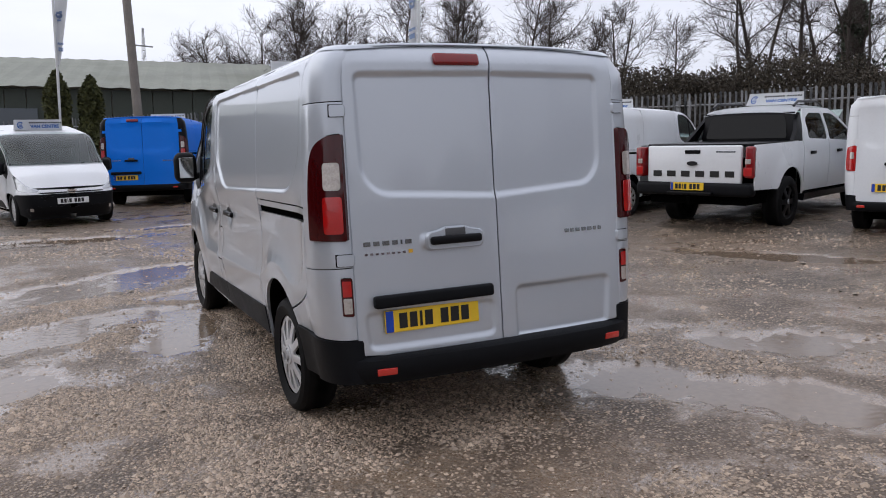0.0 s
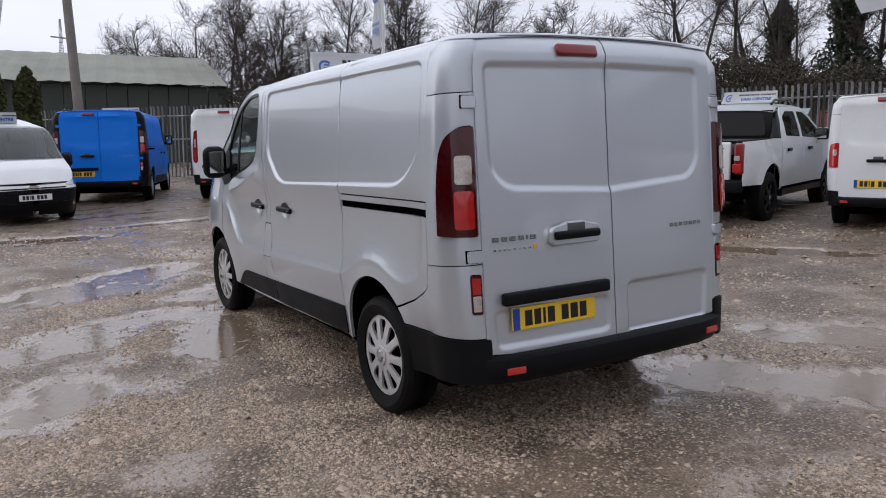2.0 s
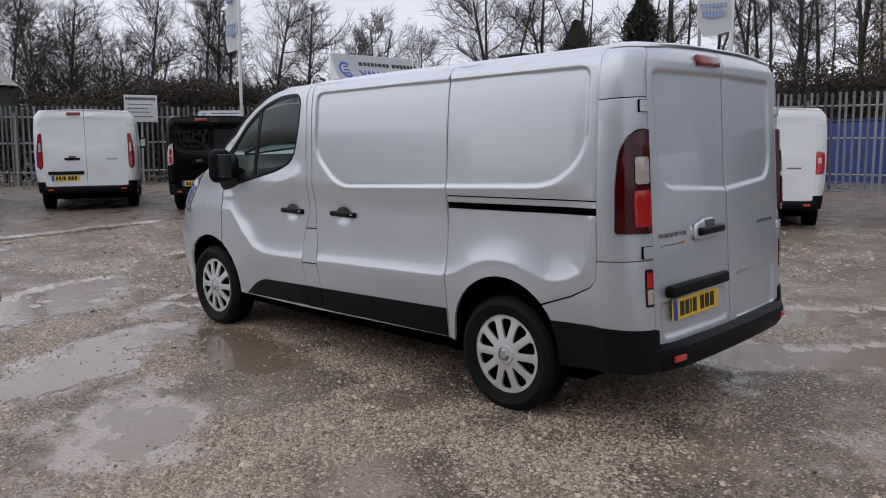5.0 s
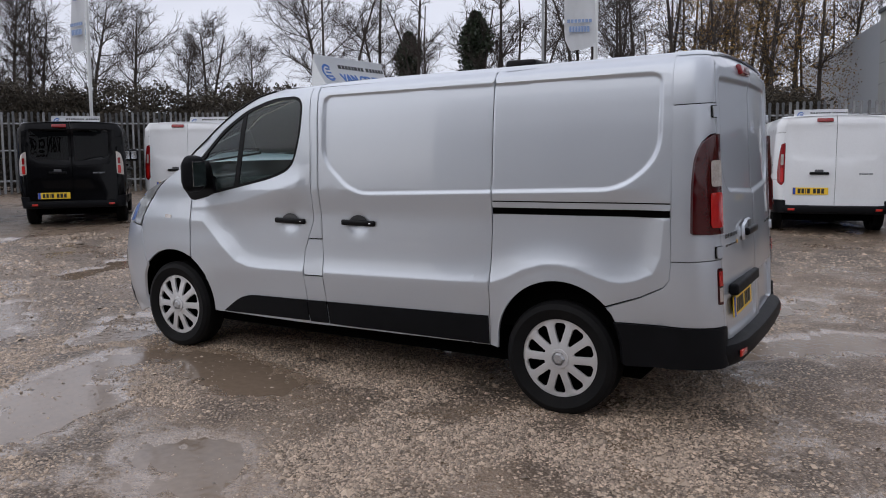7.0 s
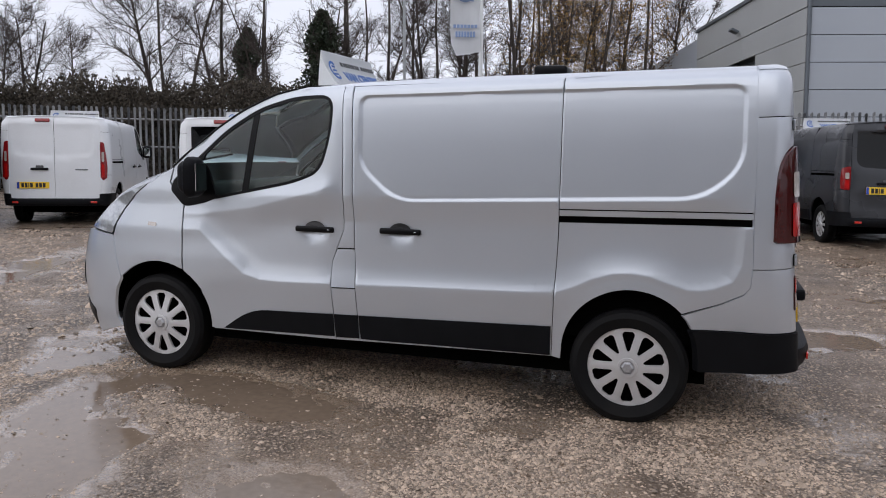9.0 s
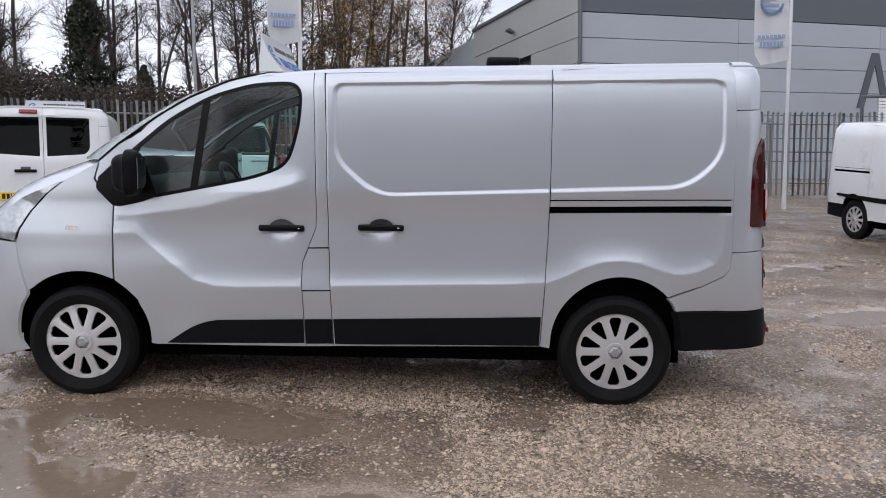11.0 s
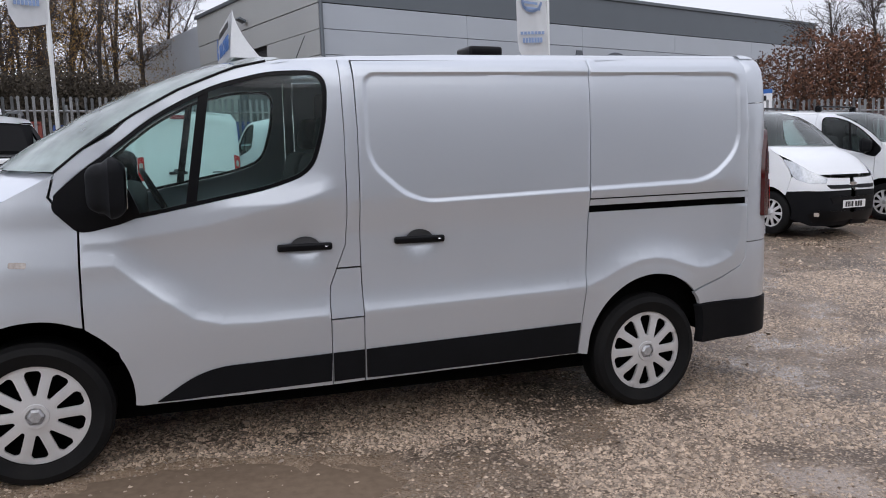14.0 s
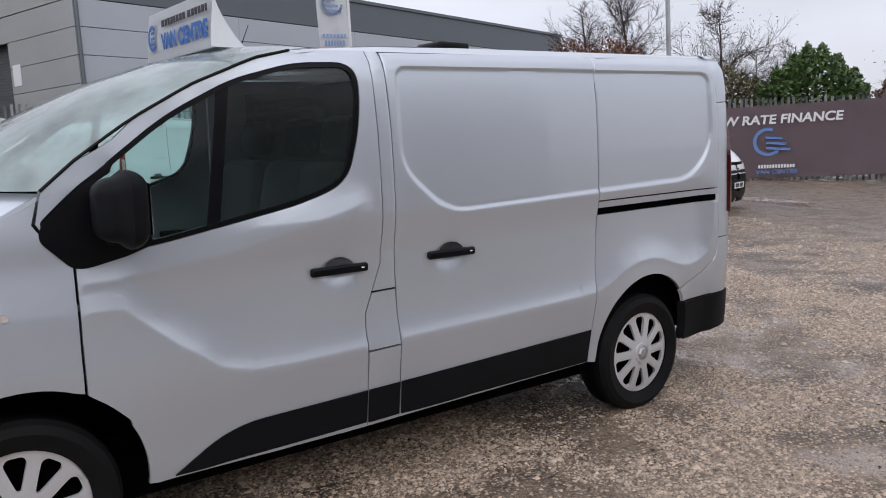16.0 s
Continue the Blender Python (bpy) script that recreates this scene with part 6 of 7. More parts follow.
# ---- trees ----
def tree_meshes(seed, height, reach, start=0.25, rise=0.5, thick=0.17, limbs=24, droop=0.0):
    """Two meshes of a bare tree: the trunk with its limbs, and the twigs."""
    rng = random.Random(seed)
    tv, tf, kv, kf = [], [], [], []

    def limb(p, q, r0, r1, sides, vs, fs):
        ax = (q - p).normalized()
        o = ax.orthogonal().normalized()
        w = ax.cross(o)
        s = len(vs)
        for c, r in ((p, r0), (q, r1)):
            for k in range(sides):
                a = 2 * math.pi * k / sides
                vs.append(c + (o * math.cos(a) + w * math.sin(a)) * r)
        for k in range(sides):
            fs.append((s + k, s + (k + 1) % sides, s + sides + (k + 1) % sides, s + sides + k))

    def wander(p, way, length, parts, r0, r1, up, wild, sides, vs, fs):
        """A bending stem; gives its joints and the way at each."""
        out = [(p.copy(), way.copy())]
        for i in range(parts):
            way = (way + Vector((rng.uniform(-1, 1), rng.uniform(-1, 1), rng.uniform(-1, 1))) * wild + Vector((0, 0, up))).normalized()
            q = p + way * (length / parts)
            limb(p, q, r0 + (r1 - r0) * i / parts, r0 + (r1 - r0) * (i + 1) / parts, sides, vs, fs)
            p = q
            out.append((p.copy(), way.copy()))
        return out

    def sideways(way, open_angle):
        o = Vector((rng.uniform(-1, 1), rng.uniform(-1, 1), rng.uniform(-0.5, 0.8)))
        o = (o - way * o.dot(way)).normalized()
        return (way * math.cos(open_angle) + o * math.sin(open_angle)).normalized()
    forks = 2 if rng.random() < 0.2 else 1
    for f in range(forks):
        lean = Vector((rng.uniform(-0.14, 0.14), rng.uniform(-0.14, 0.14), 1)) if forks > 1 else Vector((rng.uniform(-0.05, 0.05), rng.uniform(-0.05, 0.05), 1))
        stem = wander(Vector((rng.uniform(-0.2, 0.2), rng.uniform(-0.2, 0.2), -0.3)), lean.normalized(), height * rng.uniform(0.85, 1.0), 10, thick, 0.03, 0.02, 0.07, 7, tv, tf)
        for _ in range(limbs // forks):
            t = start + (1 - start) * rng.random() ** 0.9
            i = min(9, int(t * 10))
            p = stem[i][0].lerp(stem[i + 1][0], t * 10 - i)
            bulge = math.sin(math.pi * min(1.0, 0.18 + 0.82 * (t - start) / (1 - start))) ** 0.8
            ln = height * reach * (0.35 + 0.65 * bulge) * rng.uniform(0.7, 1.1)
            bough = wander(p, sideways(stem[i][1], radians(rng.uniform(40, 75))), ln, 6, thick * 0.27 * (1.1 - 0.6 * t), 0.010, 0.10 * rise, 0.16, 5, tv, tf)
            for b in range(1, 7):
                for _k in range(2 + b % 2):
                    q, way = bough[b]
                    sub = wander(q, sideways(way, radians(rng.uniform(25, 70))), ln * rng.uniform(0.24, 0.50), 4, 0.012, 0.007, 0.05 * rise - droop, 0.20, 3, kv, kf)
                    for c in (1, 2, 3, 4):
                        for _m in range(2):
                            wander(sub[c][0], sideways(sub[c][1], radians(rng.uniform(20, 65))), ln * rng.uniform(0.10, 0.24), 1, 0.0065, 0.004, 0.03 - droop, 0.3, 3, kv, kf)
    out = []
    for nm, vs, fs, mat in (("trunk", tv, tf, BARK), ("crown", kv, kf, TWIG)):
        me = bpy.data.meshes.new(nm)
        me.from_pydata([tuple(v) for v in vs], [], fs)
        me.materials.append(mat)
        out.append(me)
    return out


def leaf_mesh(name, seed, count, shape, size, mat):
    """Many small leaves; shape(rng) gives the place of each."""
    rng = np.random.default_rng(seed)
    vs, fs = [], []
    for i in range(count):
        c = np.array(shape(rng))
        a, b = rng.normal(size=3), rng.normal(size=3)
        a /= np.linalg.norm(a)
        b -= a * (a @ b)
        b /= np.linalg.norm(b)
        s = size * rng.uniform(0.6, 1.4)
        n = len(vs)
        vs += [tuple(c - a * s), tuple(c + b * s * 0.5), tuple(c + a * s), tuple(c - b * s * 0.5)]
        fs.append((n, n + 1, n + 2, n + 3))
    me = bpy.data.meshes.new(name)
    me.from_pydata(vs, [], fs)
    me.materials.append(mat)
    return me


def place_tree(meshes, x, y, scale, turn, label, group="tree line", extra=None, z=None):
    t = thing("tree", pose(x, y, (level(max(-60, min(60, x)), max(-60, min(60, y))) if z is None else z), 0, 0, turn) @ Matrix.Diagonal((scale, scale, scale * random.uniform(0.92, 1.1), 1)), label, "tree", group)
    for nm, me in zip(("trunk", "crown"), meshes):
        o = new(nm, me)
        o.parent = t
    for nm, me in extra or ():
        o = new(nm, me)
        o.parent = t
    return t


def build_trees():
    kinds = [tree_meshes(11, 10.5, 0.34, 0.30, 0.6, 0.20, 26), tree_meshes(23, 10.0, 0.27, 0.22, 0.9, 0.17, 26), tree_meshes(38, 9.0, 0.36, 0.18, 0.4, 0.15, 26), tree_meshes(44, 12.0, 0.20, 0.30, 0.8, 0.15, 24), tree_meshes(57, 8.5, 0.33, 0.12, 0.8, 0.13, 28), tree_meshes(61, 12.5, 0.14, 0.38, 0.7, 0.14, 12), tree_meshes(67, 11.5, 0.17, 0.32, 0.7, 0.12, 12)]

    def trunk_ivy(rng):
        z = rng.uniform(0.5, 8.5)
        r = (1.35 + 0.8 * math.sin(z * 1.1) ** 2) * (1 - z / 9.2) ** 0.7 * min(1.0, 0.45 + z / 4) * rng.uniform(0.2, 1) ** 0.5
        a = rng.uniform(0, 6.28)
        r *= 0.95 + 0.9 * noise.noise((1.4 * math.cos(a), 1.4 * math.sin(a), z * 0.8)) + 0.35 * noise.noise((4 * math.cos(a), 4 * math.sin(a), z * 2.5))
        return r * math.cos(a), r * math.sin(a), z
    ivy = leaf_mesh("ivy", 3, 12000, trunk_ivy, 0.11, IVY)

    def gold_leaf(rng):
        z = rng.uniform(2.0, 12)
        r = 2.2 * rng.uniform(0, 1) ** 0.6 * (1.15 - z / 16)
        a = rng.uniform(0, 6.28)
        return r * math.cos(a), r * math.sin(a), z
    gold = leaf_mesh("leaves", 4, 4200, gold_leaf, 0.045, GOLD)
    rng = random.Random(7)
    row = [(-8 + 2.7 * i, 70 - 0.9 * i) for i in range(14)] + [(6 + 2.4 * i, 61 - 1.5 * i) for i in range(11)] + [(-45 + 8 * i, 98) for i in range(6)] + [(14 + 2.6 * i, 44 - 2.2 * i) for i in range(6)]
    row += [(-4 + 2.6 * i, 64 - 0.9 * i) for i in range(10)]
    row = [(x, y) for x, y in row if x > 0.135 * (y + 3.4) - 1.2]
    for x, y in row:
        place_tree(kinds[rng.randrange(5)], x + rng.uniform(-1.2, 1.2), y + rng.uniform(-1.2, 1.2), rng.uniform(0.8, 1.12) * (0.8 if y > 62 else 1.0), rng.uniform(0, 360), "bare dark winter tree beyond the fence")
    for x, y in [(31 + 1.7 * i, 27 - 2.4 * i) for i in range(8)] + [(40 + 1.2 * i, 26 - 2.2 * i) for i in range(9)]:
        place_tree(kinds[rng.choice((5, 6))], x + rng.uniform(-0.8, 0.8), y + rng.uniform(-0.8, 0.8), rng.uniform(0.95, 1.2), rng.uniform(0, 360), "slender bare tree beyond the fence")
    for x, y, s in ((43.2, 36.9, 1.38), (45.6, 33.4, 1.2), (38.2, 39.2, 0.9), (24.5, 31.5, 0.7)):
        place_tree(kinds[0 if s > 1 else 3], x, y, s, rng.uniform(0, 360), "tall bare tree beyond the fence")
    for x, y, s in ((35.1, 20.1, 1.02), (43.4, 29.7, 1.0)):
        place_tree(kinds[1], x, y, s, 40, "tree thickly clad in dark ivy", extra=[("ivy", ivy)])
    for x, y in ((38, 7.5), (42, 5.5), (45, 3.5), (48, 6.5), (44, 8.0), (46, 10), (53, 5), (40, 10.5), (49, 9.5)):
        place_tree(kinds[rng.choice((5, 6))], x, y, 1.15, rng.uniform(0, 360), "slender tree with the last golden leaves", extra=[("leaves", gold)])
    for i in range(6):
        place_tree(kinds[rng.randrange(5)], 9 + 2.4 * i + rng.uniform(-0.8, 0.8), 50 - 1.6 * i + rng.uniform(-0.8, 0.8), min(1.0, 0.68 + 0.06 * i), rng.uniform(0, 360), "bare dark winter tree beyond the fence")
    place_tree(kinds[4], 36.1, 17.6, 0.56, 130, "low tree thickly clad in dark ivy", extra=[("ivy", ivy)])
    for x, y in ((37.5, 12.8), (44.4, 17.7), (45.3, 14.6), (46.2, 11.4), (51, 12), (38.1, 10.0)):
        place_tree(kinds[rng.choice((3, 5, 6))], x, y, rng.uniform(1.05, 1.3), rng.uniform(0, 360), "slender bare tree beyond the fence")
    for x, y in ((47.2, 7.9), (46.8, 4.9), (52, 8), (47.4, 2.2), (56, 2.5), (59, 9.3)):
        place_tree(kinds[rng.choice((3, 5, 6))], x, y, rng.uniform(1.1, 1.3), rng.uniform(0, 360), "slender tree with the last golden leaves", extra=[("leaves", gold)])
    # trees past the finance banner
    for x, y, s in ((22, -42, 0.7), (28, -48, 0.8), (14, -46, 0.75), (33, -44, 0.6), (8, -44, 0.6), (0, -48, 0.7), (36, -52, 0.8), (-12, -50, 0.8)):
        place_tree(kinds[rng.randrange(5)], x, y, s, rng.uniform(0, 360), "bare winter tree beyond the fence")

    def hedge(width, depth, height):
        def f(r):
            u = r.uniform(-1, 1)
            h = height * (1 - 0.28 * u * u) * (0.93 + 0.035 * math.sin(u * width * 1.3 + depth) + 0.03 * math.sin(u * width * 6.7))
            return u * width / 2, r.uniform(-1, 1) * depth / 2, h * r.uniform(0, 1) ** 0.7
        return f

    def bush(name, x, y, turn, width, depth, height, count, size, mat, label):
        b = thing(name, pose(x, y, level(x, y), 0, 0, turn), label, "hedge")
        o = new("foliage", leaf_mesh("foliage", int(x * 10) % 97, count, hedge(width, depth, height), size, mat))
        o.parent = b
        bm = bmesh.new()
        for k in range(max(3, int(width))):
            xx = -width / 2 + width * (k + 0.5) / max(3, int(width))
            add_box(bm, (0.06, 0.06, height * 0.8), pose(xx, 0, height * 0.4, random.uniform(-8, 8), random.uniform(-8, 8), 0))
        part("stems", bm, BARK, b)
    bush("hedge", 15.6, -18.6, 27, 4.2, 1.8, 5.0, 13000, 0.065, RUSSET, "russet leafy shrub behind the fence")
    bush("hedge", 19.5, -20.5, 27, 5.0, 1.8, 5.6, 10000, 0.065, RUSSET, "russet leafy shrub behind the fence")
    bush("hedge", 12.2, -19.9, 27, 4.2, 1.6, 3.9, 11000, 0.06, OLIVE, "olive brown scrub behind the fence")
    bush("hedge", 9.5, -21.0, 27, 3.3, 1.8, 4.3, 14000, 0.075, LAUREL, "green laurel bush behind the fence")
    bush("hedge", 6.8, -22.9, 27, 3.0, 1.8, 4.0, 9000, 0.065, RUSSET, "russet leafy shrub behind the fence")
    bush("hedge", -1.0, -27.0, 27, 12, 2.5, 3.8, 6000, 0.14, LAUREL, "green hedge behind the fence")
    few = leaf_mesh("leaves", 21, 800, lambda q: (q.normal(0, 1.5), q.normal(0, 1.5), q.uniform(2.5, 8.0)), 0.045, OLIVE)
    for x, y, s, q in ((16.8, -21.6, 0.72, 3), (13.2, -21.8, 0.66, 2), (18.2, -23.5, 0.62, 4), (7.5, -25.0, 0.55, 4), (21.5, -24.0, 0.75, 1)):
        place_tree(kinds[q], x, y, s, 75 * q, "small bare tree behind the banner fence", extra=[("leaves", few)])
    pz = thing("utility_pole", pose(14.0, -19.7, level(14.0, -19.7)), "tall grey steel pole behind the fence", "pole")
    part("shaft", tube([(0, 0, 0), (0, 0, 12)], [0.09, 0.07], 8), GALV, pz, "", True)
    # earth bank beyond the fence
    spine = [(11.2, 30.6), (15.0, 28.0), (21.5, 20.5), (28.0, 12.0), (33.0, 5.0), (38.0, 3.5)]
    verts, faces = [], []
    number = 0
    for (x0, y0), (x1, y1) in zip(spine, spine[1:]):
        for k in range(14):
            t = k / 14
            c, d = Vector((x0 + (x1 - x0) * t, y0 + (y1 - y0) * t)), Vector((x1 - x0, y1 - y0)).normalized()
            out = Vector((-d.y, d.x)) if Vector((-d.y, d.x)).dot(c) > 0 else Vector((d.y, -d.x))
            for u, h in ((-2.6, -0.2), (-1.6, 1.4), (-0.7, 2.3), (0.2, 2.7), (1.4, 2.6), (4.0, -0.2)):
                p = c + out * u
                verts.append((p.x, p.y, level(p.x, p.y) + h + (0.35 * noise.noise((p.x * 0.7, p.y * 0.7, 9.0)) + 0.15 * noise.noise((p.x * 2.3, p.y * 2.3, 4.0)) if h > 0 else 0)))
            number += 1
    for r in range(number - 1):
        for k in range(5):
            faces.append((r * 6 + k, r * 6 + k + 1, r * 6 + k + 7, r * 6 + k + 6))
    tagged(mesh_object("embankment", verts, faces, BANK), "overgrown brown earth bank beyond the fence", "bank", kind="structure")
    # undergrowth under the tree line
    thicket = [leaf_mesh("foliage", 70 + q, 16000, hedge(8, 3.0, 4.2), 0.075, SCRUB) for q in range(3)]
    for (x0, y0), (x1, y1) in zip(spine, spine[1:]):
        for k in range(2):
            x, y = x0 + (x1 - x0) * (k + 0.5) / 2, y0 + (y1 - y0) * (k + 0.5) / 2
            b = thing("undergrowth", pose(x, y, level(x, y) + 0.6, 0, 0, math.degrees(math.atan2(y1 - y0, x1 - x0))) @ Matrix.Diagonal((0.8, 1.0, random.uniform(0.75, 0.95), 1)), "brown winter scrub on the earth bank", "undergrowth", "undergrowth")
            o = new("foliage", thicket[k])
            o.parent = b
    line = [(-4 + 4.5 * i, 56 - 2.5 * i) for i in range(4)] + [(11 + 3.6 * i, 41 - 3.4 * i) for i in range(5)] + [(26 + 1.9 * i, 25 - 4.6 * i) for i in range(5)] + [(38 + 2 * i, 22 - 4 * i) for i in range(4)]
    for i, (x, y) in enumerate(line):
        b = thing("undergrowth", pose(x, y, level(min(60, x), min(60, y)), 0, 0, -25 if y > 50 else -45) @ Matrix.Diagonal((1, 1, random.uniform(0.85, 1.1), 1)), "brown winter undergrowth under the trees", "undergrowth", "undergrowth")
        o = new("foliage", thicket[i % 3])
        o.parent = b
        bm = bmesh.new()
        for k in range(9):
            add_box(bm, (0.04, 0.04, 3.8), pose(-3.6 + 0.9 * k, random.uniform(-1, 1), 1.8, random.uniform(-9, 9), random.uniform(-9, 9), 0))
        tagged(part("stems", bm, BARK, b), kind="stuff")

    dark = [leaf_mesh("foliage", 90 + q, 9000, hedge(4.6, 1.4, 2.7), 0.075, SCRUB_DARK) for q in range(2)]
    for a, b in ((Vector((4.8, 24.6)), Vector((10.5, 21.5))), (Vector((10.5, 21.5)), Vector((15.2, 14.5)))):
        d = (b - a).normalized()
        out = Vector((-d.y, d.x)) if Vector((-d.y, d.x)).dot(a) > 0 else Vector((d.y, -d.x))
        for k in range(int((b - a).length / 2.8)):
            c = a + d * (1.4 + 2.8 * k) + out * 2.0
            bb = thing("undergrowth", pose(c.x, c.y, level(c.x, c.y), 0, 0, math.degrees(math.atan2(d.y, d.x))), "dark brown brambles against the fence", "undergrowth", "undergrowth")
            o = new("foliage", dark[k % 2])
            o.parent = bb

    def cone(rng2):
        z = rng2.uniform(0, 1)
        a, r = rng2.uniform(0, 6.28), (1 - z ** 1.6) ** 0.8 * (0.8 + 0.25 * math.sin(9 * z)) * rng2.uniform(0.5, 1) ** 0.4
        return r * 1.0 * math.cos(a), r * 1.0 * math.sin(a), 0.3 + z * 3.6
    con = leaf_mesh("foliage", 9, 5000, cone, 0.11, CONIFER)
    for x, y, s in ((-1.38, 27.5, 1.02), (-0.3, 27.6, 0.98)):
        t = thing("conifer", pose(x, y, level(x, y) - 0.05) @ Matrix.Diagonal((s, s, s, 1)), "olive green conifer shrub by the fence", "conifer", "conifers by the fence")
        o = new("foliage", con)
        o.parent = t
        part("trunk", tube([(0, 0, 0), (0, 0, 3.2)], [0.08, 0.02], 6), BARK, t)


build_trees()


# ---- flags and poles ----
def flag(x, y, top, length, width, turn, slant=0.0, label="white feather flag with a pale blue emblem on a white pole"):
    z = level(x, y)
    fl = thing("flag", pose(x, y, z, 0, 0, turn), label, "flag", "feather flags")
    part("pole", tube([(0, 0, 0), (0, 0, top * 0.5), (0.03, 0, top)], [0.055, 0.045, 0.03], 8), POLE, fl, "", True)
    bm = bmesh.new()
    rows = []
    for k in range(13):
        t = k / 12
        zz = top - length * t
        w = width * (1.0 if t < 0.9 else 1 - (t - 0.9) * 2.0) * (1 - slant * t)
        rows.append([bm.verts.new((-u * w, 0.05 * math.sin(6 * u + 5 * t), zz - 0.10 * u)) for u in (0.03, 0.2, 0.4, 0.6, 0.8, 1.0)])
    for p, q in zip(rows, rows[1:]):
        for i in range(5):
            bm.faces.new((p[i], p[i + 1], q[i + 1], q[i]))
    bmesh.ops.solidify(bm, geom=bm.faces[:], thickness=0.003)
    cloth = part("cloth", bm, FLAGCLOTH, fl, "white cloth", True)
    width *= 1 - 0.75 * slant
    c = (-width * 0.52, top - length * 0.52)
    for face in (-1, 1):
        bm = bmesh.new()
        for k in range(22):
            a0 = radians(60 + k * 13.5)
            add_box(bm, (0.055, 0.004, 0.10), pose(c[0] + width * 0.30 * math.cos(a0), face * 0.062, c[1] + width * 0.30 * math.sin(a0), 0, -(60 + k * 13.5), 0))
        for k in range(3):
            add_box(bm, (width * (0.55 - 0.1 * k), 0.004, 0.055), pose(c[0] - 0.03 * k, face * 0.062, c[1] - 0.16 + 0.13 * k, 0, 8, 0))
        part("emblem", bm, FLAGLOGO, cloth, "pale blue emblem")
        for k, (w, h) in enumerate(((0.8, 0.07), (0.66, 0.12))):
            for j in range(7):
                part("print_bar", box((width * w / 9, 0.004, h), pose(c[0] - width * w / 2 + width * w * (j + 0.5) / 7, face * 0.062, top - length * 0.80 - 0.17 * k)), FLAGLOGO, cloth)
    return fl


flag(11.52, 5.03, 6.1, 2.62, 0.66, -69)
flag(12.83, -5.77, 6.0, 2.62, 0.75, -104)
flag(6.6, 15.0, 6.2, 2.6, 0.62, -95)
flag(-1.4, 24.3, 7.0, 3.1, 0.55, 200, slant=0.8)
lp = thing("lamp_post", pose(0.9, 26.5, level(0.9, 26.5)), "tall weathered timber pole", "pole")
part("shaft", tube([(0.35, 0, 0), (0.1, 0, 5), (-0.2, 0, 11)], [0.17, 0.15, 0.12], 10), TIMBER, lp, "", True)
tp = thing("steel_pole", pose(21.55, 10.4, level(21.55, 10.4)), "tall thin galvanised pole by the fence", "pole")
part("shaft", tube([(0, 0, 0), (0, 0, 8)], [0.06, 0.05], 8), GALV, tp, "", True)


